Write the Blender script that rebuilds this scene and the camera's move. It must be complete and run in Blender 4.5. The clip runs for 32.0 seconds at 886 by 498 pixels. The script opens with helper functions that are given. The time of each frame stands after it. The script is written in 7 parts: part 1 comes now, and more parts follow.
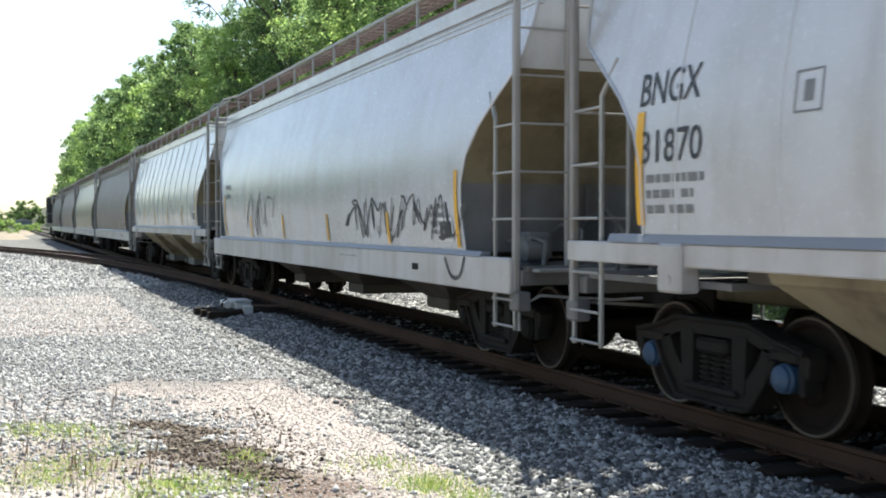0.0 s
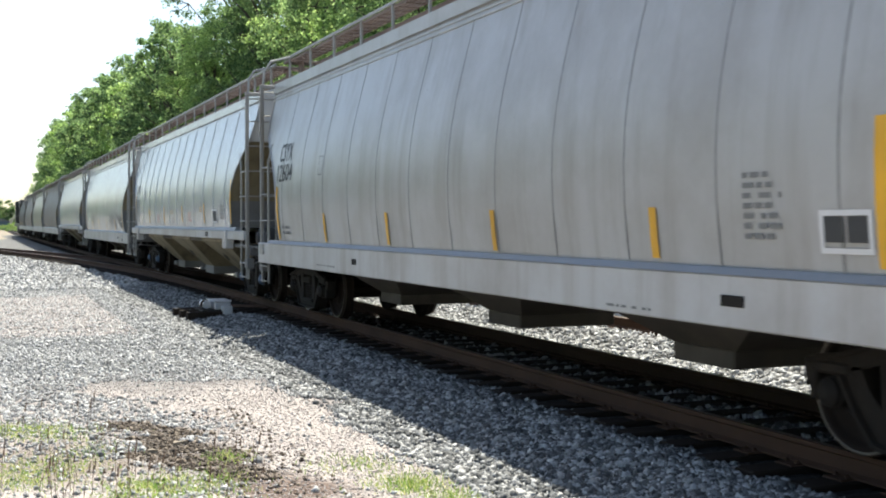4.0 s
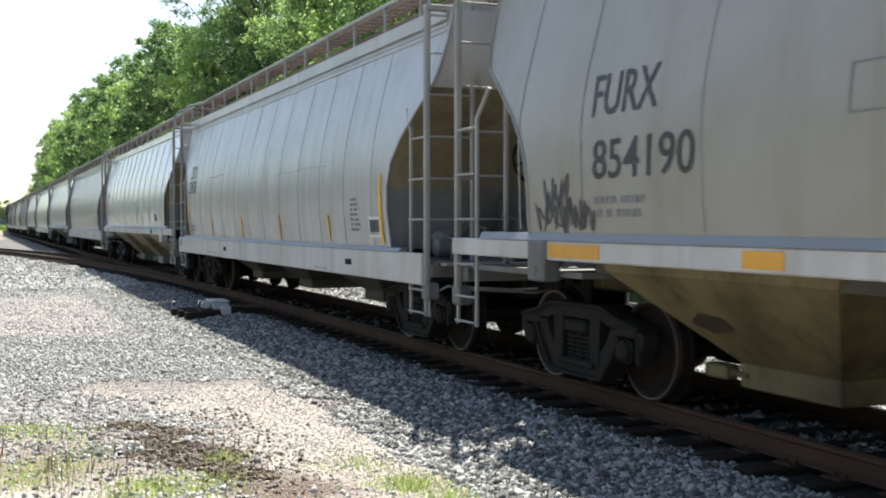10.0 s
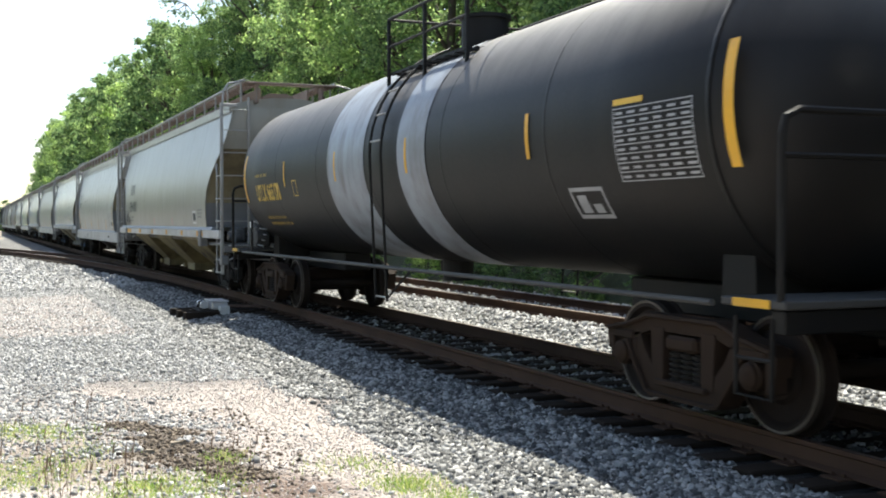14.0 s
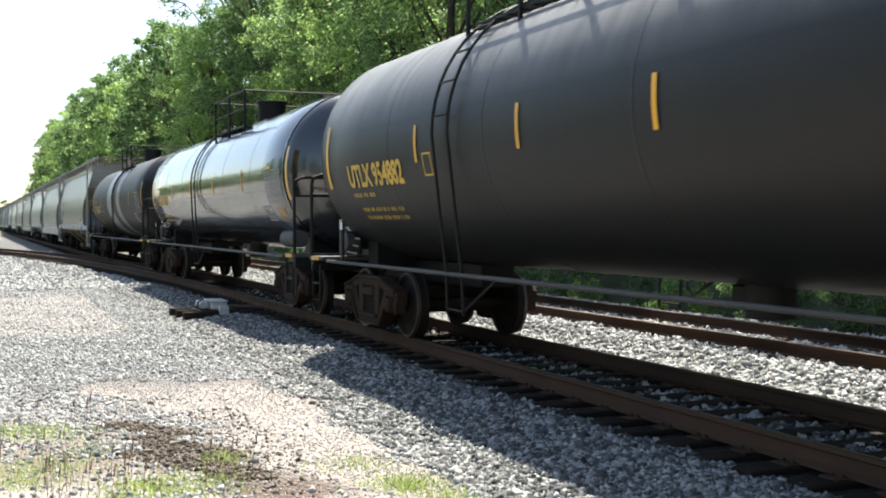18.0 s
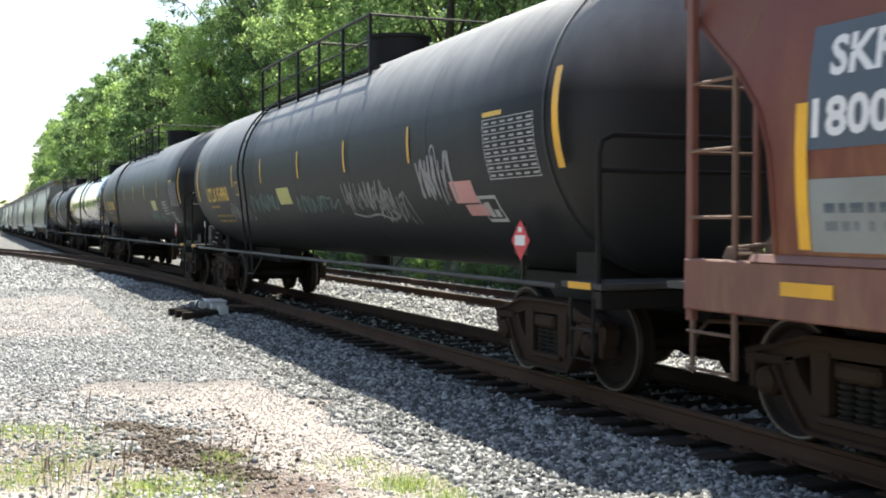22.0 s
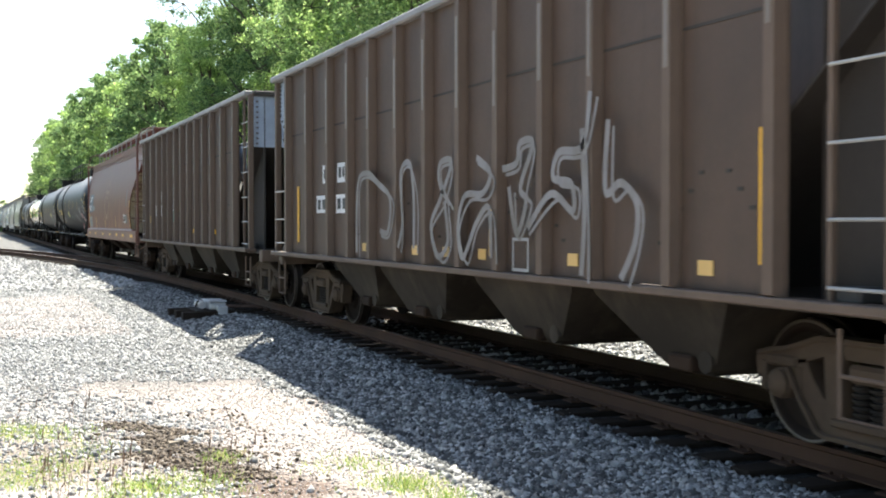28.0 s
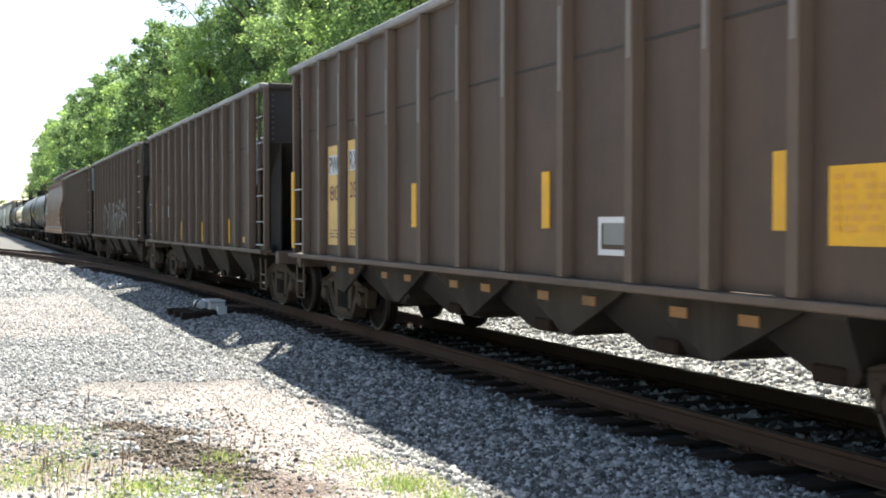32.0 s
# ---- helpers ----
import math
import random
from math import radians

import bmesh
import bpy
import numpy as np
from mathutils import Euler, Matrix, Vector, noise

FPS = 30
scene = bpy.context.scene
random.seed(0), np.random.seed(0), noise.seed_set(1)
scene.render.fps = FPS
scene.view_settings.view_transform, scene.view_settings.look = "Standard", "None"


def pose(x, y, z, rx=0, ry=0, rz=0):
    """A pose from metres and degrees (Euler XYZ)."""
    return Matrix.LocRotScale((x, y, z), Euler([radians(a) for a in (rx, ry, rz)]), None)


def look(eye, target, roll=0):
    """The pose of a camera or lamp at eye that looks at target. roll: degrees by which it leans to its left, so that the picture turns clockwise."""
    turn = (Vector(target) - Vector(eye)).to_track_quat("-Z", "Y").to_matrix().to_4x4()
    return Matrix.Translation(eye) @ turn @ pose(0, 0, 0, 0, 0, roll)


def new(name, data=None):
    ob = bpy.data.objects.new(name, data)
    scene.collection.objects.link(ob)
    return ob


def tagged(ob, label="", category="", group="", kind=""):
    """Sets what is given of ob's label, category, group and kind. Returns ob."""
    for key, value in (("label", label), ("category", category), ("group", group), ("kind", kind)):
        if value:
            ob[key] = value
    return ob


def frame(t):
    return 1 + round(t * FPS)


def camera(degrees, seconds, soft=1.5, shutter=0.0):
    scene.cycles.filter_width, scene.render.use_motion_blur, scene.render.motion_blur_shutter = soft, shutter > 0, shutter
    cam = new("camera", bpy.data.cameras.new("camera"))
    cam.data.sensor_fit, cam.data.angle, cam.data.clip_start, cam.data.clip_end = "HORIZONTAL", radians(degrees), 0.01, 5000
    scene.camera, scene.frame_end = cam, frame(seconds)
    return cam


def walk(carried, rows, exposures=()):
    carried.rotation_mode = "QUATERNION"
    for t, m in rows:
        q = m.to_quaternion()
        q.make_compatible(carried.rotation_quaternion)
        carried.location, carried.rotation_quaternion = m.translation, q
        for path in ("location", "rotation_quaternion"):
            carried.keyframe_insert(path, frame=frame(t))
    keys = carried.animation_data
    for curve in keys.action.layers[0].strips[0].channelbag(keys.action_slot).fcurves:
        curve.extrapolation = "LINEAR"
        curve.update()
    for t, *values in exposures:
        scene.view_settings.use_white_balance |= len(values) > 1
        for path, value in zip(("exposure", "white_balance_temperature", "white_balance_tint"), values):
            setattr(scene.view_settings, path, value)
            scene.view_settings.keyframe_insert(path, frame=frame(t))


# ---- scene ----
# ---------------------------------------------------------------- camera
EYE = (0.0, 0.0, 1.60)          # metres; rail tops are z = 0, the track runs along +y
TRACK_X = 6.41                  # centre line of the train's track
SPACING = 4.43                  # to the second track


def aim(yaw, down=1.332):
    a, b = radians(yaw), radians(down)
    return look(EYE, (math.sin(a) * math.cos(b), math.cos(a) * math.cos(b), EYE[2] - math.sin(b)))


cam = camera(43.03, 32.0, soft=1.9, shutter=0.15)
PAN = [(0, 39.4), (0.1, 38.6), (0.2, 34.5), (0.3, 25.5), (0.4, 17.4), (0.5, 12.0), (0.6, 9.0), (0.8, 6.4), (1.0, 4.6),
       (1.5, 3.1), (3.0, 2.6), (5.5, 1.6), (7.0, 1.2), (9.0, 0.0), (12.0, -1.5), (14.5, -3.0), (16.5, -3.7), (20.0, -4.6),
       (25.0, -6.0), (28.0, -6.4), (32.0, -7.8)]
walk(cam, [(t, aim(22.58 - math.degrees(d / 2088.0))) for t, d in PAN], exposures=[(0, 1.1, 6450, 6), (2.0, 1.0, 6450, 6), (8.0, 1.0, 6550, 6), (14.0, 1.14, 6600, 6), (18.0, 1.16, 6600, 6), (22.0, 1.2, 6600, 6), (25.0, 1.45, 6600, 6), (27.5, 1.56, 6600, 6), (28.5, 1.46, 6600, 6), (32.0, 1.38, 6600, 6)])

# ---------------------------------------------------------------- sky and sun
SUN_WAY = Vector((0.30, 0.68, 1.0)).normalized()    # towards the sun
world = bpy.data.worlds.new("sky")
scene.world = world
world.use_nodes = True
wn = world.node_tree
sky = wn.nodes.new("ShaderNodeTexSky")
sky.sky_type, sky.sun_disc = "NISHITA", False
sky.sun_elevation = math.asin(SUN_WAY.z)
sky.sun_rotation = math.atan2(SUN_WAY.x, SUN_WAY.y)
sky.air_density, sky.dust_density, sky.ozone_density = 1.0, 1.15, 1.8
veil = wn.nodes.new("ShaderNodeHueSaturation")     # thin summer haze takes some blue out of the sky
veil.inputs["Saturation"].default_value = 0.9
wn.links.new(sky.outputs[0], veil.inputs["Color"])
wn.links.new(veil.outputs[0], wn.nodes["Background"].inputs[0])
wn.nodes["Background"].inputs[1].default_value = 0.105
sun = new("sun", bpy.data.lights.new("sun", "SUN"))
sun.data.energy, sun.data.angle, sun.data.color = 5.0, radians(0.6), (1.0, 0.95, 0.86)
sun.matrix_basis = look(SUN_WAY * 100, (0, 0, 0))


# ---------------------------------------------------------------- materials
def ramp(nt, src, stops):
    r = nt.nodes.new("ShaderNodeValToRGB")
    el = r.color_ramp.elements
    while len(el) < len(stops):
        el.new(0.5)
    for e, (pos, col) in zip(el, stops):
        e.position = pos
        e.color = (*col, 1) if len(col) == 3 else (col[0], col[0], col[0], 1)
    nt.links.new(src, r.inputs[0])
    return r.outputs[0]


def noise_tex(nt, vec, scale, detail=4, rough=0.55, stretch=None):
    if stretch:
        mp = nt.nodes.new("ShaderNodeMapping")
        mp.inputs["Scale"].default_value = stretch
        nt.links.new(vec, mp.inputs[0])
        vec = mp.outputs[0]
    n = nt.nodes.new("ShaderNodeTexNoise")
    n.inputs["Scale"].default_value, n.inputs["Detail"].default_value, n.inputs["Roughness"].default_value = scale, detail, rough
    nt.links.new(vec, n.inputs["Vector"])
    return n.outputs["Fac"]


def mixed(nt, fac, a, b, mode="MIX"):
    m = nt.nodes.new("ShaderNodeMix")
    m.data_type, m.blend_type = "RGBA", mode
    for sock, val in ((m.inputs[0], fac), (m.inputs[6], a), (m.inputs[7], b)):
        if isinstance(val, (int, float)):
            sock.default_value = val
        elif isinstance(val, tuple):
            sock.default_value = (*val, 1)
        else:
            nt.links.new(val, sock)
    return m.outputs[2]


def coords(nt, kind="Object"):
    return nt.nodes.new("ShaderNodeTexCoord").outputs[kind]


def start(name):
    m = bpy.data.materials.new(name)
    m.use_nodes = True
    nt = m.node_tree
    return m, nt, nt.nodes["Principled BSDF"]


def bumped(nt, bsdf, height, strength, dist=0.01):
    b = nt.nodes.new("ShaderNodeBump")
    b.inputs["Strength"].default_value, b.inputs["Distance"].default_value = strength, dist
    nt.links.new(height, b.inputs["Height"])
    nt.links.new(b.outputs[0], bsdf.inputs["Normal"])


def surface(name, base, rough=0.5, metal=0.0, dirt=(0.10, 0.085, 0.06), amount=0.35, streaks=0.0, grain=25.0, bump=0.15,
            spots=None, dent=0.0, coat=0.0, spec=0.5, dabs=None, patch_size=3.2, coat_rough=0.16):
    """Paint, steel or wood with blotches, fine grain, and runs down the face."""
    m, nt, p = start(name)
    v = coords(nt)
    big = ramp(nt, noise_tex(nt, v, 0.9, 5, 0.62), [(0.42, (0.0,)), (0.72, (1.0,))])
    fine = noise_tex(nt, v, grain, 4, 0.6)
    col = mixed(nt, ramp(nt, fine, [(0.3, (0.0,)), (0.75, (0.10,))]), base, tuple(c * 0.72 for c in base))
    mul = nt.nodes.new("ShaderNodeMath")
    mul.operation = "MULTIPLY"
    nt.links.new(big, mul.inputs[0])
    mul.inputs[1].default_value = amount
    col = mixed(nt, mul.outputs[0], col, dirt)
    if streaks:
        run = ramp(nt, noise_tex(nt, v, 1.0, 5, 0.6, (2.6, 2.6, 0.16)), [(0.5, (0.0,)), (0.74, (streaks,))])
        col = mixed(nt, run, col, dirt)
    if spots:
        sp = ramp(nt, noise_tex(nt, v, patch_size, 8, 0.68), [(0.50, (0.0,)), (0.60, (1.0,))])
        col = mixed(nt, sp, col, spots)
    if dabs:    # worn runs of an older coat, or dust with painted sunlight, in a band along the side
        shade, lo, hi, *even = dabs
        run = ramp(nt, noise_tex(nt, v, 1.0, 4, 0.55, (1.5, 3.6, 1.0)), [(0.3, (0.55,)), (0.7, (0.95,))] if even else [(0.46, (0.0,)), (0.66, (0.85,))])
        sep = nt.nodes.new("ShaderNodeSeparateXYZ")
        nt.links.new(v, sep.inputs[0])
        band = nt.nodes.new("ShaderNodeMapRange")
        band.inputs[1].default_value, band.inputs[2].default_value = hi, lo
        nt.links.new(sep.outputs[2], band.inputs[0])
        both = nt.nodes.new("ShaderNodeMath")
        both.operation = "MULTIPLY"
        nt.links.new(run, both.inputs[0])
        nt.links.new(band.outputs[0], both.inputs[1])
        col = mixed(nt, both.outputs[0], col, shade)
    nt.links.new(col, p.inputs["Base Color"])
    rr = nt.nodes.new("ShaderNodeMath")
    rr.operation = "MULTIPLY_ADD"
    nt.links.new(fine, rr.inputs[0])
    rr.inputs[1].default_value, rr.inputs[2].default_value = 0.12, rough - 0.06
    nt.links.new(rr.outputs[0], p.inputs["Roughness"])
    p.inputs["Metallic"].default_value = metal
    p.inputs["Coat Weight"].default_value = coat
    p.inputs["Coat Roughness"].default_value = coat_rough
    p.inputs["Specular IOR Level"].default_value = spec
    h = fine
    if dent:
        ad = nt.nodes.new("ShaderNodeMath")
        ad.operation = "MULTIPLY_ADD"
        nt.links.new(noise_tex(nt, v, 1.0, 2, 0.5, (1.0, 2.3, 0.28)), ad.inputs[0])
        ad.inputs[1].default_value = dent
        sm = nt.nodes.new("ShaderNodeMath")
        sm.operation = "MULTIPLY"
        nt.links.new(fine, sm.inputs[0])
        sm.inputs[1].default_value = 0.004
        nt.links.new(sm.outputs[0], ad.inputs[2])
        h = ad.outputs[0]
        bumped(nt, p, h, 0.5, 0.03)
    else:
        bumped(nt, p, h, bump, 0.004)
    return m


WHITE = surface("pale_grey_paint", (0.545, 0.565, 0.585), 0.26, dirt=(0.27, 0.24, 0.19), amount=0.38, streaks=0.28, dent=0.8, coat=0.25)
POSTGREY = surface("dingy_grey_post_paint", (0.33, 0.325, 0.31), 0.5, dirt=(0.14, 0.115, 0.09), amount=0.6, streaks=0.5)
BAYTAN = surface("oily_tan_hopper_bay", (0.20, 0.165, 0.085), 0.6, dirt=(0.035, 0.027, 0.018), amount=0.9, streaks=0.8, spec=0.25)
GREY = surface("weathered_grey_paint", (0.42, 0.425, 0.42), 0.30, dirt=(0.21, 0.18, 0.14), amount=0.45, streaks=0.5, dent=0.8)
BEIGE = surface("beige_grey_paint", (0.30, 0.295, 0.265), 0.32, dirt=(0.20, 0.175, 0.125), amount=0.45, streaks=0.45, dent=0.5)
SILL = surface("grey_white_sill_paint", (0.52, 0.525, 0.525), 0.4, dirt=(0.24, 0.205, 0.165), amount=0.5, streaks=0.5)
SEAM = surface("faint_weld_seam", (0.245, 0.25, 0.245), 0.5, amount=0.2)
DULL = surface("dull_brown_grey_paint", (0.26, 0.235, 0.21), 0.5, dirt=(0.15, 0.11, 0.08), amount=0.5, streaks=0.5, dent=0.4)
SLATE = surface("dark_slate_paint", (0.09, 0.085, 0.085), 0.5, amount=0.4, streaks=0.4)
ENDGREY = surface("grey_lower_end_sheet", (0.175, 0.18, 0.185), 0.5, dirt=(0.075, 0.065, 0.055), amount=0.7, streaks=0.6)
LEDGE = surface("blue_grey_ledge", (0.20, 0.22, 0.25), 0.45, dirt=(0.18, 0.17, 0.15), amount=0.4)
CREAM = surface("dusty_cream_steel", (0.285, 0.25, 0.17), 0.6, dirt=(0.075, 0.058, 0.038), amount=0.75, streaks=0.7, spec=0.3)
TANEND = surface("tan_stained_end_sheet", (0.225, 0.195, 0.12), 0.6, dirt=(0.075, 0.055, 0.032), amount=0.75, streaks=0.7)
GALV = surface("galvanised_steel", (0.36, 0.36, 0.345), 0.48, 0.3, dirt=(0.15, 0.125, 0.10), amount=0.5)
DECKGREY = surface("grimy_deck_steel", (0.060, 0.060, 0.058), 0.6, dirt=(0.025, 0.022, 0.02), amount=0.5, spec=0.3)
RUST = surface("rusty_brown_steel", (0.16, 0.095, 0.065), 0.75, dirt=(0.06, 0.04, 0.03), amount=0.6)
BOARD = surface("rust_stained_walkway", (0.22, 0.165, 0.135), 0.7, dirt=(0.09, 0.06, 0.05), amount=0.6)
TRUCK = surface("dusty_black_cast_steel", (0.017, 0.0155, 0.014), 0.75, dirt=(0.036, 0.028, 0.021), amount=0.6, spec=0.18)
TRUCKRED = surface("rust_dusted_cast_steel", (0.040, 0.026, 0.018), 0.8, dirt=(0.017, 0.013, 0.011), amount=0.6, spec=0.12)
TRUCKTAN = surface("tan_dusted_cast_steel", (0.090, 0.066, 0.047), 0.8, dirt=(0.032, 0.024, 0.018), amount=0.75, spec=0.18)
WHEEL = surface("worn_wheel_steel", (0.019, 0.0145, 0.012), 0.7, 0.0, dirt=(0.030, 0.020, 0.015), amount=0.6, grain=9, spec=0.12)
TREAD = surface("worn_wheel_rim", (0.115, 0.10, 0.088), 0.45, 0.7, amount=0.45)
BLUECAP = surface("blue_bearing_cap", (0.03, 0.075, 0.15), 0.5, amount=0.4)
# Tank tops turn paler upwards: settled dust and the sun's brightening, painted together.
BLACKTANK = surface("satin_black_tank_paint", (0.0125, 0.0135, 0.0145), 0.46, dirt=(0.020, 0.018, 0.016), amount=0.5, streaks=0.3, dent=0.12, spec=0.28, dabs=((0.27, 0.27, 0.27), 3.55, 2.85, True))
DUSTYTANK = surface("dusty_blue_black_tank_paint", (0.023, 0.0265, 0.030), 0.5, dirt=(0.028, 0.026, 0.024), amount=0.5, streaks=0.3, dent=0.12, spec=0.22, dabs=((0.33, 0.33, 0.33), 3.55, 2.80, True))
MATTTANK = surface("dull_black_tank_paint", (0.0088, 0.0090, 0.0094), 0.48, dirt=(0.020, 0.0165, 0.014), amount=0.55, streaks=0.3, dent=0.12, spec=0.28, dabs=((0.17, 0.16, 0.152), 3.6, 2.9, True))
GLOSSTANK = surface("clean_black_tank_paint", (0.013, 0.016, 0.020), 0.24, dirt=(0.045, 0.043, 0.041), amount=0.35, dent=0.10, coat=1.0, coat_rough=0.09, spec=0.8)
BANDWHITE = surface("worn_white_band", (0.285, 0.315, 0.36), 0.4, dirt=(0.09, 0.075, 0.06), amount=0.7, streaks=0.9)
BLACKFRAME = surface("black_frame_paint", (0.010, 0.010, 0.010), 0.55, dirt=(0.024, 0.019, 0.015), amount=0.5, spec=0.18)
REDBROWN = surface("faded_red_brown_paint", (0.135, 0.040, 0.027), 0.50, dirt=(0.16, 0.065, 0.030), amount=0.55, streaks=0.6, dent=0.35, spec=0.32, dabs=((0.27, 0.125, 0.052), 1.4, 3.0))
REDSILL = surface("faded_red_brown_sill", (0.17, 0.065, 0.048), 0.5, dirt=(0.10, 0.05, 0.035), amount=0.5, streaks=0.4, dabs=((0.27, 0.15, 0.085), 0.9, 1.5))
RUSTEND = surface("peeling_end_sheet", (0.44, 0.37, 0.24), 0.7, dirt=(0.085, 0.043, 0.026), amount=1.0, streaks=1.0, spots=(0.10, 0.042, 0.024), spec=0.25, patch_size=1.7)
COALBROWN = surface("brown_hopper_paint", (0.098, 0.067, 0.050), 0.58, dirt=(0.045, 0.036, 0.030), amount=0.55, streaks=0.5, dent=0.25, spec=0.28)
COALPOST = surface("brown_post_paint", (0.135, 0.097, 0.073), 0.6, dirt=(0.05, 0.04, 0.033), amount=0.5, streaks=0.3, spec=0.28)
POSTWEAR = surface("rubbed_pale_post_steel", (0.19, 0.16, 0.135), 0.5, dirt=(0.08, 0.062, 0.048), amount=0.9, streaks=0.7)
COALDARK = surface("coal_stained_steel", (0.030, 0.026, 0.023), 0.75, dirt=(0.075, 0.062, 0.05), amount=0.4)
BAYDARK = surface("grimy_hopper_bay", (0.060, 0.054, 0.047), 0.7, dirt=(0.12, 0.105, 0.085), amount=0.5, streaks=0.5)
STAIN = surface("greasy_brown_stain", (0.045, 0.034, 0.024), 0.6, dirt=(0.13, 0.105, 0.07), amount=0.6)
GATE = surface("dull_grey_gate", (0.20, 0.205, 0.205), 0.55, dirt=(0.06, 0.05, 0.04), amount=0.7, streaks=0.4)
COALBAY = surface("dusty_hopper_bay", (0.028, 0.023, 0.018), 0.8, dirt=(0.080, 0.066, 0.05), amount=0.6, streaks=0.8, spec=0.2)
CHORD = surface("worn_grey_top_chord", (0.24, 0.235, 0.23), 0.5, dirt=(0.08, 0.066, 0.058), amount=0.6)
PALEEND = surface("pale_blue_end_panel", (0.36, 0.43, 0.52), 0.5, dirt=(0.10, 0.10, 0.10), amount=0.4, streaks=0.4)
YELLOW = surface("yellow_reflective_stripe", (0.80, 0.43, 0.02), 0.4, dirt=(0.30, 0.18, 0.04), amount=0.5)
ORANGE = surface("orange_placard_paint", (0.72, 0.36, 0.04), 0.45, dirt=(0.25, 0.15, 0.05), amount=0.5)
PALEYELLOW = surface("pale_yellow_panel", (0.72, 0.48, 0.17), 0.5, dirt=(0.25, 0.17, 0.08), amount=0.4)
LEMON = surface("lemon_sticker", (0.45, 0.44, 0.13), 0.45, amount=0.2)
INK = surface("black_stencil_paint", (0.035, 0.038, 0.042), 0.55, amount=0.1)
FAINT = surface("faded_grey_stencil", (0.18, 0.185, 0.185), 0.55, amount=0.1)
REDINK = surface("faded_red_stencil", (0.55, 0.29, 0.285), 0.55, amount=0.1)
OCHREINK = surface("ochre_stencil", (0.60, 0.45, 0.26), 0.55, amount=0.1)
GOLDDIM = surface("dull_gold_print", (0.42, 0.28, 0.05), 0.55, dirt=(0.08, 0.06, 0.03), amount=0.6)
BAYMARK = surface("grimy_orange_reflector", (0.30, 0.145, 0.035), 0.5, dirt=(0.10, 0.06, 0.03), amount=0.7)
GOLD = surface("gold_lettering", (0.66, 0.42, 0.04), 0.45, amount=0.25)
DIMCHALK = surface("worn_white_print", (0.36, 0.37, 0.38), 0.55, dirt=(0.10, 0.10, 0.10), amount=0.6)
CHALK = surface("white_lettering", (0.70, 0.71, 0.72), 0.5, amount=0.15)
SPRAYW = surface("white_spray_paint", (0.27, 0.285, 0.29), 0.6, amount=0.7, streaks=0.4)
SPRAYG = surface("grey_green_spray_paint", (0.10, 0.175, 0.17), 0.6, amount=0.6)
SPRAYP = surface("pale_grey_spray_paint", (0.235, 0.23, 0.235), 0.6, amount=0.7, streaks=0.5)
SPRAYK = surface("black_spray_paint", (0.05, 0.05, 0.055), 0.6, amount=0.2)
PANELBLUE = surface("slate_blue_panel", (0.060, 0.085, 0.115), 0.5, amount=0.3)
PANELGREY = surface("grey_green_panel", (0.24, 0.26, 0.25), 0.55, amount=0.4)
GREENINK = surface("green_emblem", (0.02, 0.26, 0.18), 0.5, amount=0.2)
REDSIGN = surface("red_placard", (0.60, 0.03, 0.05), 0.45, amount=0.2)
PINK = surface("pink_placard", (0.52, 0.26, 0.25), 0.5, amount=0.3)
RINGPALE = surface("pale_cream_emblem", (0.46, 0.34, 0.22), 0.6, dirt=(0.20, 0.10, 0.06), amount=0.7, streaks=0.5)
RINGINK = surface("worn_cream_emblem", (0.37, 0.22, 0.125), 0.6, dirt=(0.15, 0.058, 0.034), amount=1.0, streaks=0.9)
SILVER = surface("silver_machine_paint", (0.62, 0.63, 0.64), 0.38, 0.3, amount=0.25)
LOCO = surface("black_locomotive_paint", (0.025, 0.027, 0.028), 0.42, amount=0.4)
GLASS = surface("dark_cab_glass", (0.02, 0.025, 0.03), 0.12, amount=0.05)
RAILSIDE = surface("rusty_rail_side", (0.088, 0.050, 0.033), 0.8, dirt=(0.045, 0.028, 0.020), amount=0.6, spec=0.15)
RAILTOP = surface("worn_rail_head", (0.17, 0.125, 0.10), 0.42, 0.6, amount=0.5)
TIE = surface("creosoted_tie_timber", (0.024, 0.018, 0.014), 0.9, dirt=(0.048, 0.036, 0.028), amount=0.5, grain=14, bump=0.6, spec=0.1)
BARK = surface("grey_brown_bark", (0.085, 0.068, 0.052), 0.9, dirt=(0.04, 0.035, 0.028), amount=0.6, grain=6, bump=0.9)
STALK = surface("dry_weed_stalk", (0.22, 0.145, 0.10), 0.85, amount=0.4)
SHEDBLUE = surface("faded_blue_siding", (0.20, 0.28, 0.36), 0.6, amount=0.3)


def stone_material(name, low, mid, high, rough=0.85):
    m, nt, p = start(name)
    g = nt.nodes.new("ShaderNodeNewGeometry")
    c = ramp(nt, g.outputs["Random Per Island"], [(0.0, low), (0.45, mid), (1.0, high)])
    v = coords(nt)
    c = mixed(nt, ramp(nt, noise_tex(nt, v, 60, 4), [(0.35, (0.0,)), (0.7, (0.35,))]), c, low)
    nt.links.new(c, p.inputs["Base Color"])
    p.inputs["Roughness"].default_value = rough
    bumped(nt, p, noise_tex(nt, v, 90, 4), 0.5, 0.004)
    return m


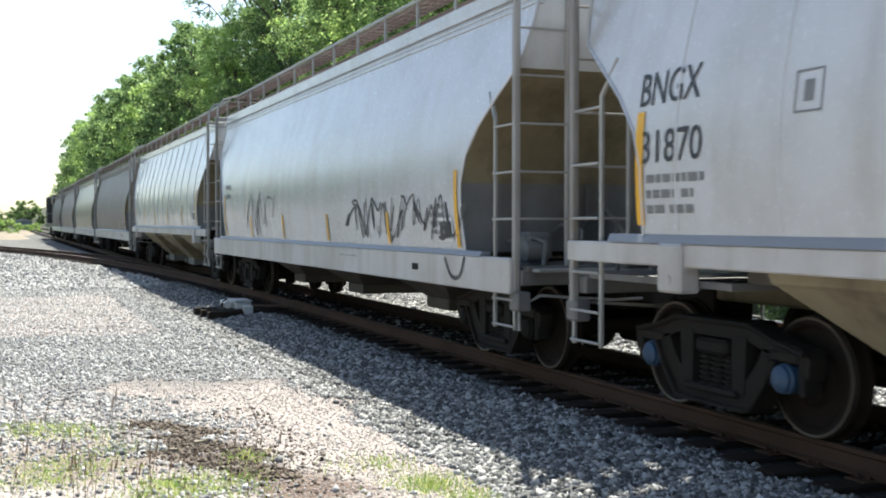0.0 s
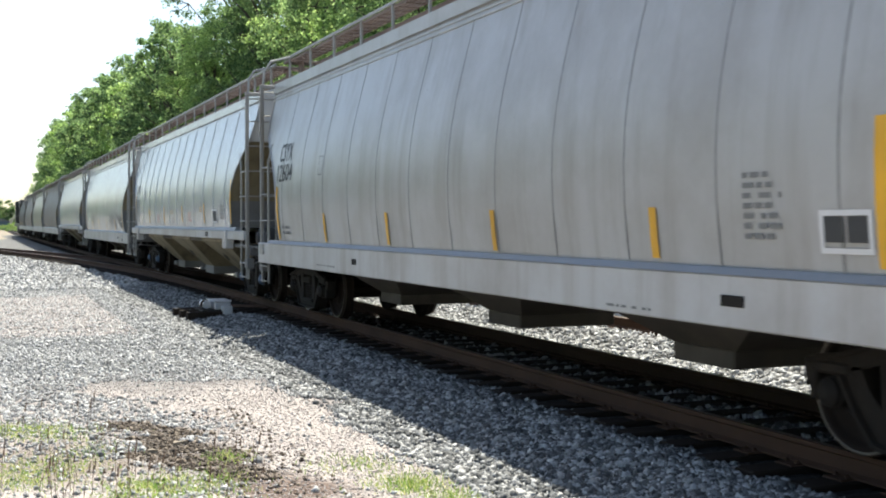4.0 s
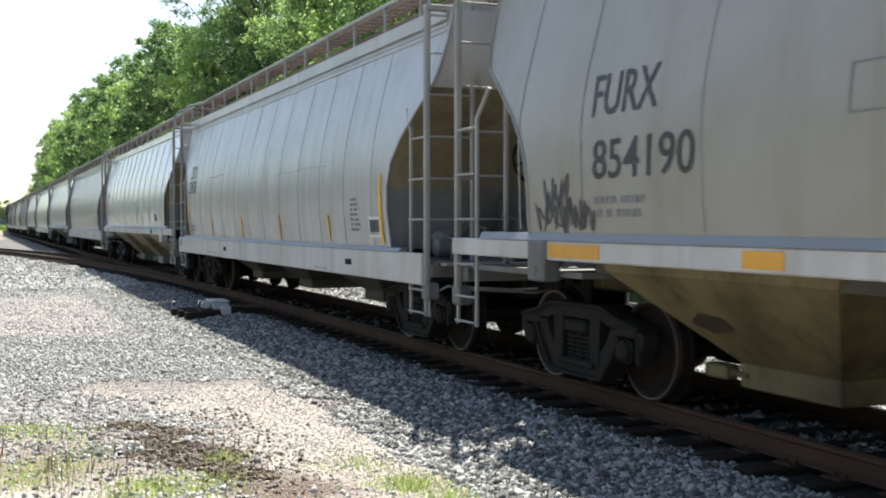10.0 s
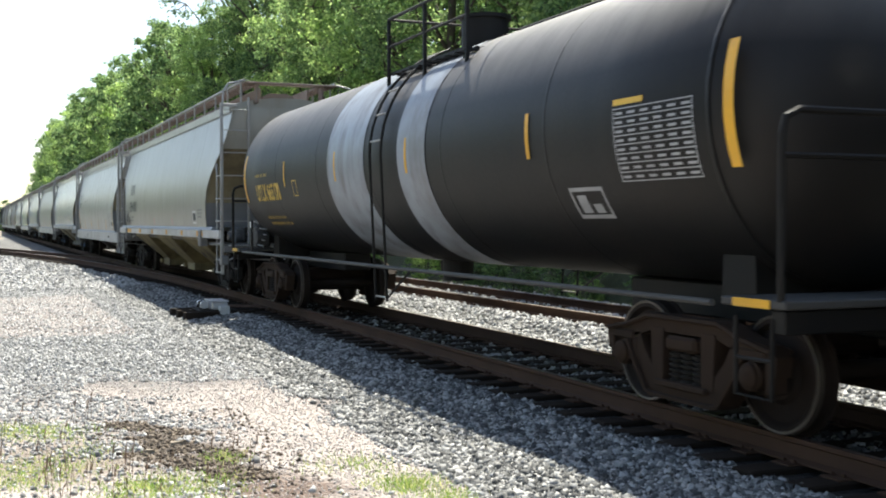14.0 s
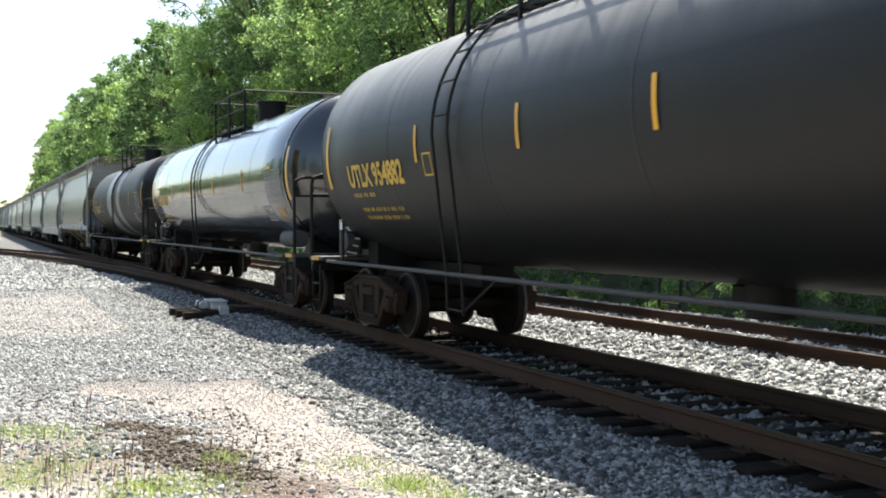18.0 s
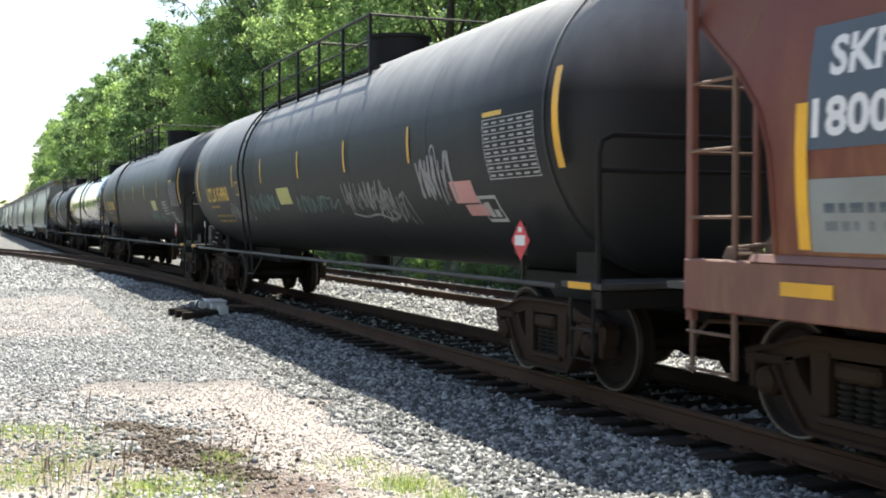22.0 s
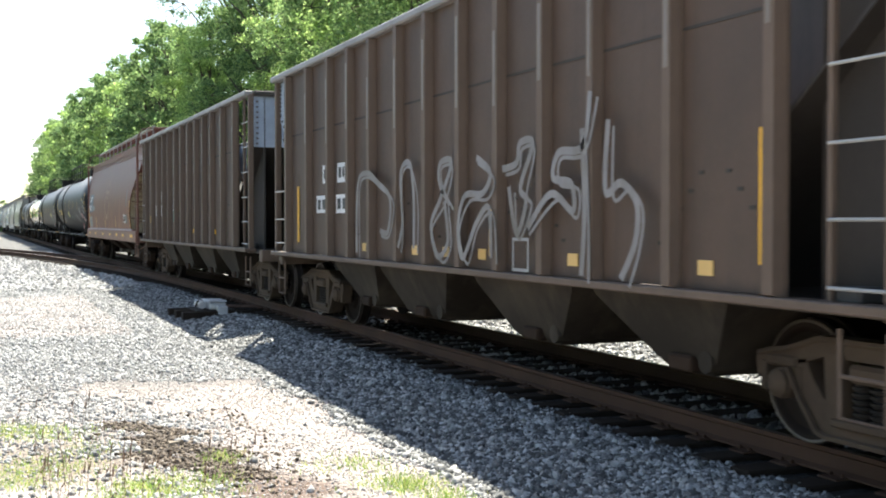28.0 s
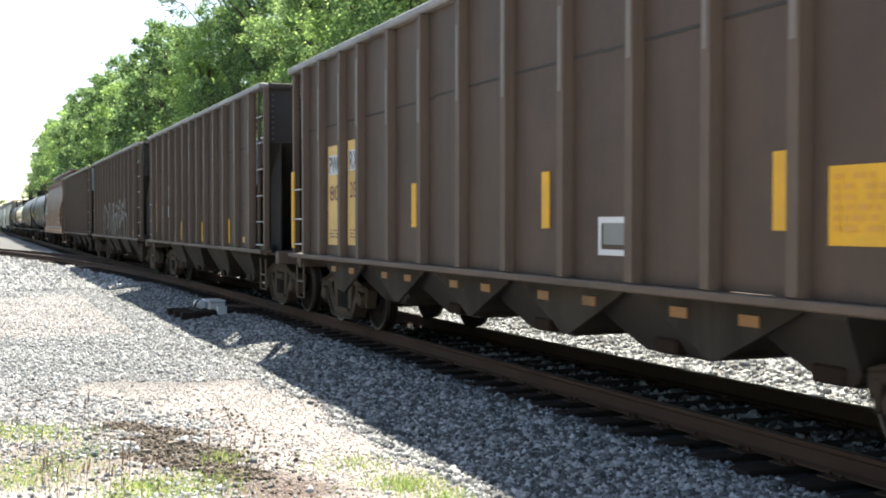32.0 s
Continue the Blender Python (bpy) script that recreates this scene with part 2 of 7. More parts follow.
YARDSTONE = stone_material("pale_grey_yard_stone", (0.165, 0.165, 0.16), (0.37, 0.365, 0.355), (0.64, 0.63, 0.61))
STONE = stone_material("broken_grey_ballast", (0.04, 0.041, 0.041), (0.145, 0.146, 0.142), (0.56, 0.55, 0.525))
CHIP = stone_material("pale_stone_chips", (0.31, 0.265, 0.24), (0.445, 0.395, 0.365), (0.60, 0.55, 0.52))
CRUMB = stone_material("dark_earth_crumbs", (0.028, 0.020, 0.013), (0.105, 0.076, 0.052), (0.30, 0.24, 0.18))


def leaf_material(name, low, mid, high):
    m, nt, p = start(name)
    nt.nodes.remove(p)
    g = nt.nodes.new("ShaderNodeNewGeometry")
    c = ramp(nt, g.outputs["Random Per Island"], [(0.0, low), (0.55, mid), (1.0, high)])
    dif, tra, mix = (nt.nodes.new(k) for k in ("ShaderNodeBsdfPrincipled", "ShaderNodeBsdfTranslucent", "ShaderNodeMixShader"))
    nt.links.new(c, dif.inputs["Base Color"])
    dif.inputs["Roughness"].default_value = 0.7
    dif.inputs["Specular IOR Level"].default_value = 0.15
    nt.links.new(mixed(nt, 1.0, c, (1.95, 2.0, 1.5), "MULTIPLY"), tra.inputs[0])
    mix.inputs[0].default_value = 0.60
    nt.links.new(dif.outputs[0], mix.inputs[1])
    nt.links.new(tra.outputs[0], mix.inputs[2])
    nt.links.new(mix.outputs[0], nt.nodes["Material Output"].inputs[0])
    return m


LEAF = leaf_material("broad_green_leaves", (0.062, 0.108, 0.055), (0.148, 0.218, 0.108), (0.30, 0.37, 0.19))
LEAFDARK = leaf_material("deep_green_leaves", (0.048, 0.086, 0.046), (0.115, 0.176, 0.088), (0.235, 0.31, 0.155))
LEAFPALE = leaf_material("fresh_yellow_green_leaves", (0.105, 0.165, 0.07), (0.22, 0.31, 0.125), (0.37, 0.45, 0.21))
GRASS = leaf_material("short_grass", (0.075, 0.125, 0.035), (0.155, 0.225, 0.07), (0.36, 0.33, 0.18))


def ground_material():
    m, nt, p = start("gravel_yard_ground")
    v = coords(nt)
    grit = noise_tex(nt, v, 38, 6, 0.7)
    chips = nt.nodes.new("ShaderNodeTexVoronoi")
    chips.inputs["Scale"].default_value = 17
    nt.links.new(v, chips.inputs["Vector"])
    grey = ramp(nt, chips.outputs["Color"], [(0.0, (0.035, 0.034, 0.032)), (0.5, (0.11, 0.108, 0.103)), (1.0, (0.30, 0.295, 0.28))])
    pale = ramp(nt, grit, [(0.3, (0.25, 0.21, 0.185)), (0.55, (0.43, 0.38, 0.345)), (0.8, (0.62, 0.57, 0.53))])
    sep = nt.nodes.new("ShaderNodeSeparateXYZ")
    nt.links.new(v, sep.inputs[0])
    edge = noise_tex(nt, v, 1.1, 6, 0.7)

    def beyond(axis, lo, hi, wobble):
        """0 below lo, 1 past hi along an axis, with a ragged border."""
        k = nt.nodes.new("ShaderNodeMath")
        k.operation = "MULTIPLY_ADD"
        nt.links.new(edge, k.inputs[0])
        k.inputs[1].default_value = wobble
        nt.links.new(sep.outputs[axis], k.inputs[2])
        r = nt.nodes.new("ShaderNodeMapRange")
        r.inputs[1].default_value, r.inputs[2].default_value = lo + wobble * 0.5, hi + wobble * 0.5
        nt.links.new(k.outputs[0], r.inputs[0])
        return r.outputs[0]

    c = mixed(nt, beyond(0, 3.4, 3.75, 1.0), pale, grey)
    c = mixed(nt, beyond(1, 12.6, 14.6, 3.0), c, grey)
    # Near-black strip along the main track, as wide as its ties.
    dark_bed = mixed(nt, beyond(0, TRACK_X - 1.45, TRACK_X - 1.15, 0.3), c, (0.016, 0.014, 0.012))
    c = mixed(nt, beyond(0, TRACK_X + 1.0, TRACK_X + 1.3, 0.3), dark_bed, grey)
    far = nt.nodes.new("ShaderNodeMapRange")     # hill side and fields turn to soil and turf
    far.inputs[1].default_value, far.inputs[2].default_value = 13.6, 15.2
    nt.links.new(sep.outputs[0], far.inputs[0])
    soil = ramp(nt, noise_tex(nt, v, 2.5, 6, 0.7), [(0.3, (0.035, 0.045, 0.02)), (0.6, (0.07, 0.075, 0.035)), (0.8, (0.12, 0.10, 0.06))])
    c = mixed(nt, far.outputs[0], c, soil)
    for cx, cy, rad, col in ((0.6, 9.6, 1.1, (0.22, 0.18, 0.14)), (1.35, 11.0, 0.5, (0.075, 0.055, 0.038)), (1.62, 10.4, 0.5, (0.068, 0.049, 0.033)), (1.5, 9.7, 0.55, (0.064, 0.046, 0.031)), (1.75, 9.1, 0.5, (0.07, 0.05, 0.034)), (1.82, 8.5, 0.4, (0.09, 0.066, 0.046)), (2.08, 7.9, 0.6, (0.12, 0.075, 0.052))):
        d = nt.nodes.new("ShaderNodeVectorMath")
        d.operation = "DISTANCE"
        warp = nt.nodes.new("ShaderNodeVectorMath")
        warp.operation = "MULTIPLY_ADD"
        nz = nt.nodes.new("ShaderNodeTexNoise")
        nz.inputs["Scale"].default_value, nz.inputs["Detail"].default_value = 3.0, 6
        nt.links.new(v, nz.inputs["Vector"])
        nt.links.new(nz.outputs["Color"], warp.inputs[0])
        warp.inputs[1].default_value = (0.9, 0.9, 0.0)
        nt.links.new(v, warp.inputs[2])
        nt.links.new(warp.outputs[0], d.inputs[0])
        d.inputs[1].default_value = (cx + 0.45, cy + 0.45, -0.33)
        mr = nt.nodes.new("ShaderNodeMapRange")
        mr.inputs[1].default_value, mr.inputs[2].default_value, mr.inputs[3].default_value, mr.inputs[4].default_value = rad, rad * 0.45, 0.0, 0.97
        nt.links.new(d.outputs["Value"], mr.inputs[0])
        gr = nt.nodes.new("ShaderNodeMath")
        gr.operation = "MULTIPLY"
        nt.links.new(mr.outputs[0], gr.inputs[0])
        nt.links.new(ramp(nt, grit, [(0.35, (1.0,)), (0.7, (0.86,))]), gr.inputs[1])
        c = mixed(nt, gr.outputs[0], c, col)
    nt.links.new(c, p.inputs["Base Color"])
    p.inputs["Roughness"].default_value = 0.95
    bumped(nt, p, chips.outputs["Distance"], 0.9, 0.03)
    return m


GROUND = ground_material()


# ---------------------------------------------------------------- mesh tools
class Shape:
    """Gathers vertices and faces, then becomes one mesh."""

    def __init__(self):
        self.v, self.f = [], []

    def add(self, verts, faces):
        n = len(self.v)
        self.v += [tuple(p) for p in verts]
        self.f += [tuple(i + n for i in f) for f in faces]
        return self

    def box(self, x0, x1, y0, y1, z0, z1, c=0.0):
        h = ((x1 - x0) / 2, (y1 - y0) / 2, (z1 - z0) / 2)
        m = ((x0 + x1) / 2, (y0 + y1) / 2, (z0 + z1) / 2)
        if not c:
            vs = [(m[0] + a * h[0], m[1] + b * h[1], m[2] + d * h[2]) for a in (-1, 1) for b in (-1, 1) for d in (-1, 1)]
            return self.add(vs, [(0, 1, 3, 2), (4, 6, 7, 5), (0, 4, 5, 1), (2, 3, 7, 6), (0, 2, 6, 4), (1, 5, 7, 3)])
        c = min(c, min(h) * 0.45)
        idx, vs = {}, []
        for a in (-1, 1):
            for b in (-1, 1):
                for d in (-1, 1):
                    for ax in range(3):
                        s = (a, b, d)
                        idx[a, b, d, ax] = len(vs)
                        vs.append(tuple(m[k] + s[k] * (h[k] - (0 if k == ax else c)) for k in range(3)))
        fs = []
        for ax in range(3):
            o = [k for k in range(3) if k != ax]
            for s in (-1, 1):
                q = []
                for u, w in ((-1, -1), (1, -1), (1, 1), (-1, 1)):
                    k = [0, 0, 0]
                    k[ax], k[o[0]], k[o[1]] = s, u, w
                    q.append(idx[k[0], k[1], k[2], ax])
                fs.append(q)
        for a, b in ((0, 1), (0, 2), (1, 2)):
            e = 3 - a - b
            for sa in (-1, 1):
                for sb in (-1, 1):
                    k = [0, 0, 0]
                    k[a], k[b] = sa, sb
                    k[e] = -1
                    lo = tuple(k)
                    k[e] = 1
                    hi = tuple(k)
                    fs.append([idx[(*lo, a)], idx[(*hi, a)], idx[(*hi, b)], idx[(*lo, b)]])
        for a in (-1, 1):
            for b in (-1, 1):
                for d in (-1, 1):
                    fs.append([idx[a, b, d, 0], idx[a, b, d, 1], idx[a, b, d, 2]])
        mv = Vector(m)
        out = []
        for f in fs:
            p = [Vector(vs[i]) for i in f]
            nrm = (p[1] - p[0]).cross(p[2] - p[0])
            out.append(f if nrm.dot(sum(p, Vector()) / len(p) - mv) > 0 else f[::-1])
        return self.add(vs, out)

    def tube(self, pts, r, n=8, r2=None, caps=True):
        """A round bar along a line of points, from radius r to r2."""
        pts = [Vector(p) for p in pts]
        r2 = r if r2 is None else r2
        rings, last = [], None
        for i, p in enumerate(pts):
            d = (pts[min(i + 1, len(pts) - 1)] - pts[max(i - 1, 0)]).normalized()
            side = last - d * last.dot(d) if last else d.orthogonal()
            side.normalize()
            last = side
            up = d.cross(side)
            rad = r + (r2 - r) * i / max(1, len(pts) - 1)
            rings.append([p + (side * math.cos(2 * math.pi * k / n) + up * math.sin(2 * math.pi * k / n)) * rad for k in range(n)])
        vs = [q for ring in rings for q in ring]
        fs = [(i * n + k, i * n + (k + 1) % n, (i + 1) * n + (k + 1) % n, (i + 1) * n + k) for i in range(len(pts) - 1) for k in range(n)]
        if caps:
            fs += [tuple(range(n))[::-1], tuple(range((len(pts) - 1) * n, len(pts) * n))]
        return self.add(vs, fs)

    def turned(self, prof, n=24, centre=(0, 0, 0), caps=True):
        """Turns a list of (along x, radius) about the x axis."""
        cx, cy, cz = centre
        vs = [(cx + a, cy + r * math.cos(2 * math.pi * k / n), cz + r * math.sin(2 * math.pi * k / n)) for a, r in prof for k in range(n)]
        fs = [(i * n + k, (i + 1) * n + k, (i + 1) * n + (k + 1) % n, i * n + (k + 1) % n) for i in range(len(prof) - 1) for k in range(n)]
        if caps:
            fs += [tuple(range(n)), tuple(range((len(prof) - 1) * n, len(prof) * n))[::-1]]
        return self.add(vs, fs)

    def prism(self, yz, x0, x1):
        n = len(yz)
        vs = [(x0, y, z) for y, z in yz] + [(x1, y, z) for y, z in yz]
        fs = [(i, (i + 1) % n, n + (i + 1) % n, n + i) for i in range(n)]
        return self.add(vs, fs + [tuple(range(n))[::-1], tuple(range(n, 2 * n))])

    def swept(self, xz, ys):
        """An (x, z) outline drawn along y."""
        n = len(xz)
        vs = [(x, y, z) for y in ys for x, z in xz]
        fs = [(i * n + k, i * n + (k + 1) % n, (i + 1) * n + (k + 1) % n, (i + 1) * n + k) for i in range(len(ys) - 1) for k in range(n)]
        return self.add(vs, fs + [tuple(range(n)), tuple(range((len(ys) - 1) * n, len(ys) * n))[::-1]])

    def grid(self, rows):
        m, n = len(rows), len(rows[0])
        return self.add([p for r in rows for p in r], [(i * n + k, i * n + k + 1, (i + 1) * n + k + 1, (i + 1) * n + k) for i in range(m - 1) for k in range(n - 1)])

    def mesh(self, name, material, smooth=None):
        me = bpy.data.meshes.new(name)
        me.from_pydata(self.v, [], self.f)
        bm = bmesh.new()
        bm.from_mesh(me)
        bmesh.ops.recalc_face_normals(bm, faces=bm.faces)
        bm.to_mesh(me)
        bm.free()
        me.materials.append(material)
        if smooth:
            me.polygons.foreach_set("use_smooth", [True] * len(me.polygons))
            me.set_sharp_from_angle(angle=radians(smooth))
        return me


def thing(name, label, category, group="", at=None):
    ob = tagged(new(name), label, category, group)
    if at is not None:
        ob.matrix_basis = at
    return ob


def part(name, shape, material, parent, label="", smooth=None, at=None):
    """One mesh object under a thing or a part; shape is a Shape or a mesh to share."""
    me = shape if isinstance(shape, bpy.types.Mesh) else shape.mesh(name, material, smooth)
    ob = new(name, me)
    ob.parent = parent
    if at is not None:
        ob.matrix_basis = at
    if label:
        tagged(ob, label)
    if name.endswith(("stencil", "print")):
        tagged(ob, kind="stuff")
    return ob


KEPT = {}


def kept(key, make, name, material, smooth=None):
    if key not in KEPT:
        KEPT[key] = make().mesh(name, material, smooth)
    return KEPT[key]


def arrays(name, verts, faces, material, smooth=False):
    """A mesh from numpy arrays; every face has the same number of corners."""
    me = bpy.data.meshes.new(name)
    k = faces.shape[1]
    me.vertices.add(len(verts))
    me.vertices.foreach_set("co", np.ascontiguousarray(verts, np.float32).ravel())
    me.loops.add(faces.size)
    me.loops.foreach_set("vertex_index", np.ascontiguousarray(faces, np.int32).ravel())
    me.polygons.add(len(faces))
    me.polygons.foreach_set("loop_start", np.arange(0, faces.size, k, dtype=np.int32))
    me.polygons.foreach_set("loop_total", np.full(len(faces), k, np.int32))
    me.update(calc_edges=True)
    me.materials.append(material)
    return me


# ---------------------------------------------------------------- ground
def ground_height(x, y):
    x, y = np.asarray(x, float), np.asarray(y, float)
    z = np.full(np.broadcast(x, y).shape, -0.335) + 0 * x + 0 * y
    for c in (TRACK_X, TRACK_X + SPACING):
        d = np.abs(x - c)
        z = np.maximum(z, (-0.250 if c == TRACK_X else -0.205) + 0.03 * np.clip((d - 1.25) / 0.25, 0, 1) - np.clip((d - 1.7) / 1.1, 0, 1) * 0.11 - np.clip(d - 2.7, 0, 1) * 0.3)
    off = np.clip(y - 25, 0, 150) ** 2 / 470.0
    d = np.abs(x - (TRACK_X - off))
    z = np.maximum(z, -0.235 - np.clip((d - 1.6) / 1.0, 0, 1) * 0.1 - np.clip(d - 2.6, 0, 1) * 0.3)
    z = z + 0.018 * np.sin(x * 2.1 + 0.7 * y) * np.sin(y * 1.3 - 0.4 * x) * (np.abs(x - TRACK_X) > 2.2) * (x < 8)
    ditch = np.clip((x - 13.3) / 1.0, 0, 1) * np.clip((16.2 - x) / 1.0, 0, 1)
    z = z - 0.3 * ditch
    rise = np.clip(x - 15.6, 0, None)
    z = z + np.where(rise < 12, rise * 0.85, 10.2 + (rise - 12) * 0.42) * (1 - np.clip((rise - 70) / 300, 0, 1))
    return z


def spaced(*runs):
    out = []
    for a, b, s in runs:
        out += list(np.arange(a, b, s))
    return np.array(out + [runs[-1][1]])


def make_ground():
    xs = spaced((-2500, -400, 350), (-400, -60, 40), (-60, -12, 6), (-12, -2, 1), (-2, 3, 0.33), (3, 9, 0.15), (9, 17, 0.3), (17, 40, 1.5), (40, 140, 12), (140, 2500, 400))
    ys = spaced((-2500, -400, 350), (-400, -20, 20), (-20, 4, 2), (4, 26, 0.35), (26, 60, 1.0), (60, 140, 4), (140, 400, 20), (400, 3000, 350))
    gx, gy = np.meshgrid(xs, ys)
    gz = ground_height(gx, gy)
    nx, ny = len(xs), len(ys)
    i = np.arange((ny - 1) * (nx - 1))
    a = (i // (nx - 1)) * nx + i % (nx - 1)
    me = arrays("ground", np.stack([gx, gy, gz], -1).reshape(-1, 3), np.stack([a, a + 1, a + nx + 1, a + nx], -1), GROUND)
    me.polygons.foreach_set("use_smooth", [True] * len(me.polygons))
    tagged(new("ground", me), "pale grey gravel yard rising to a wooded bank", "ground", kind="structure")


make_ground()

RNG = np.random.default_rng(7)


def stones(name, label, n, xr, yr, size, material, keep=None, sink=0.35, near=1.0):
    """Broken stones strewn over the ground; near > 1 crowds them to the low end of yr."""
    x = RNG.uniform(*xr, n)
    y = yr[0] + (yr[1] - yr[0]) * RNG.uniform(0, 1, n) ** near
    if keep is not None:
        k = keep(x, y)
        x, y = x[k], y[k]
        n = len(x)
    s = RNG.uniform(size[0], size[1], n) * (0.65 + 0.7 * RNG.random(n) ** 2)
    cube = np.array([(a, b, c) for a in (-1, 1) for b in (-1, 1) for c in (-1, 1)], float) * 0.5
    v = cube[None] * RNG.uniform(0.55, 1.15, (n, 1, 3)) + RNG.uniform(-0.24, 0.24, (n, 8, 3))
    ang = RNG.uniform(0, 2 * np.pi, (n, 3))
    ang[:, :2] = RNG.normal(0, 0.7, (n, 2))
    ca, sa = np.cos(ang), np.sin(ang)
    for k, (i, j) in enumerate(((1, 2), (0, 2), (0, 1))):
        vi, vj = v[..., i].copy(), v[..., j].copy()
        v[..., i] = vi * ca[:, k:k + 1] - vj * sa[:, k:k + 1]
        v[..., j] = vi * sa[:, k:k + 1] + vj * ca[:, k:k + 1]
    v *= s[:, None, None]
    v += np.stack([x, y, ground_height(x, y) + s * (0.5 - sink)], -1)[:, None]
    quads = np.array([(0, 1, 3, 2), (4, 6, 7, 5), (0, 4, 5, 1), (2, 3, 7, 6), (0, 2, 6, 4), (1, 5, 7, 3)])
    f = (np.arange(n)[:, None, None] * 8 + quads[None]).reshape(-1, 4)
    return tagged(new(name, arrays(name, v.reshape(-1, 3), f, material)), label, "gravel", kind="stuff")


TRODDEN = ((1.75, 13.4, 0.7), (2.45, 12.5, 0.85), (2.8, 11.4, 0.85), (2.6, 10.4, 0.75), (2.55, 9.4, 0.8), (2.45, 8.5, 0.75), (2.7, 7.6, 0.6))
EARTH = ((1.35, 11.0, 0.28), (1.62, 10.4, 0.34), (1.5, 9.7, 0.36), (1.75, 9.1, 0.36), (1.82, 8.5, 0.30))


def trail(x, y):
    """How far a place lies on the trodden pale strip, 0 to 1."""
    wob = 0.16 * np.sin(3.3 * y + 1.0) + 0.10 * np.sin(7.1 * y + 2 * x) + 0.12 * np.sin(4.7 * x + 0.6)
    d = np.min([np.hypot(x - a, (y - b) * 0.7) / r for a, b, r in TRODDEN], axis=0)
    return np.maximum(np.clip((1.12 + wob - d) / 0.35, 0, 1), 0.7 * np.clip((11.7 + 0.5 * np.sin(2.1 * x) + 0.3 * np.sin(5.3 * x) - y) / 1.4, 0, 1) * np.clip((1.7 - x + 0.25 * np.sin(3.0 * y)) / 0.7, 0, 1))


def not_trail(x, y):
    return (RNG.random(len(x)) > 0.975 * trail(x, y)) & beside_ties(x, y) & off_earth(x, y)


def beside_ties(x, y):
    """True past the tie ends, and sparsely in the cribs between them."""
    d = np.abs(x - TRACK_X)
    crib = np.abs((y - 4.0 + 0.265) % 0.53 - 0.265) > 0.15
    edge = 1.22 + 0.07 * np.sin(3.1 * y) + 0.06 * np.sin(7.7 * y + 1.0)
    return (d > edge) | ((d > 0.95) & crib & (RNG.random(len(x)) < (d - 0.9) * 1.6))


def off_earth(x, y):
    """False on the bare dark earth."""
    return np.min([np.hypot(x - a, (y - b) * 0.75) / r for a, b, r in EARTH], axis=0) > 0.85 + 0.3 * np.sin(9 * x + 7 * y)


def in_view(x, y):
    return (x > -0.06 * y - 0.3) & (x < 1.02 * y + 0.3)


stones("ballast_gravel", "grey broken stone ballast along the track", 92000, (3.3, 5.3), (5.2, 34), (0.022, 0.046), STONE, lambda x, y: not_trail(x, y) & in_view(x, y), near=1.5)
stones("yard_gravel", "grey and white loose stones on the yard", 110000, (-2.2, 3.5), (7.0, 40), (0.016, 0.038), YARDSTONE, lambda x, y: not_trail(x, y) & in_view(x, y) & ((y > 9.5) | (RNG.random(len(x)) < 0.4)), near=1.4)
stones("far_gravel", "pale loose stones over the far yard", 16000, (-3.5, 4.6), (34, 75), (0.05, 0.10), YARDSTONE, lambda x, y: in_view(x, y) & (np.abs(x - TRACK_X + np.clip(y - 25, 0, 50) ** 2 / 470.0) > 1.45), near=1.3)
stones("trail_chips", "pale fine stone chips on the trodden strip", 46000, (-0.6, 4.0), (6.5, 15), (0.005, 0.016), CHIP, lambda x, y: in_view(x, y) & (off_earth(x, y) | (RNG.random(len(x)) < 0.05)) & ((x > 1.2) | (RNG.random(len(x)) < 0.6)), near=1.2)
stones("pale_patch_chips", "pale fine chips on a worn part of the yard", 15000, (-0.6, 2.6), (20, 31), (0.015, 0.042), CHIP, in_view)
stones("earth_crumbs", "dark brown crumbs of bare earth and dead leaves", 9000, (0.9, 2.5), (7.4, 11.6), (0.006, 0.030), CRUMB, lambda x, y: ~off_earth(x, y) | (RNG.random(len(x)) < 0.12))
stones("track_gravel", "grey ballast between the rails and the tracks", 34000, (7.6, 13.2), (6.0, 45), (0.032, 0.068), YARDSTONE, lambda x, y: in_view(x, y) & (np.abs(x - TRACK_X) > 1.25) & (np.abs(np.abs(x - TRACK_X - SPACING) - 0.75) > 0.1), sink=0.25, near=1.4)
stones("crib_gravel", "dark grey ballast between the rails under the train", 9000, (5.75, 7.5), (6.0, 30), (0.030, 0.055), STONE, lambda x, y: in_view(x, y) & (np.abs(np.abs(x - TRACK_X) - 0.75) > 0.12) & (np.abs((y - 4.0 + 0.265) % 0.53 - 0.265) > 0.09), sink=0.1, near=1.4)


# ---------------------------------------------------------------- track
RAIL_OUT = [(-0.07, -0.178), (0.07, -0.178), (0.07, -0.165), (0.014, -0.145), (0.010, -0.05), (0.036, -0.036), (0.036, -0.004), (0.028, 0.0),
            (-0.028, 0.0), (-0.036, -0.004), (-0.036, -0.036), (-0.010, -0.05), (-0.014, -0.145), (-0.07, -0.165)]


def rail_along(name, track, centre, ys, label):
    """A rail whose middle line is centre(y)."""
    sh = Shape()
    n = len(RAIL_OUT)
    vs = [(centre(y) + x, y, z) for y in ys for x, z in RAIL_OUT]
    fs = [(i * n + k, i * n + (k + 1) % n, (i + 1) * n + (k + 1) % n, (i + 1) * n + k) for i in range(len(ys) - 1) for k in range(n)]
    sh.add(vs, fs)
    ob = part(name, sh, RAILSIDE, track, label)
    ob.data.materials.append(RAILTOP)
    flat = [(k % n) == 7 for k in range(len(ob.data.polygons))]
    for pl, top in zip(ob.data.polygons, flat):
        pl.material_index = 1 if top else 0
    return ob


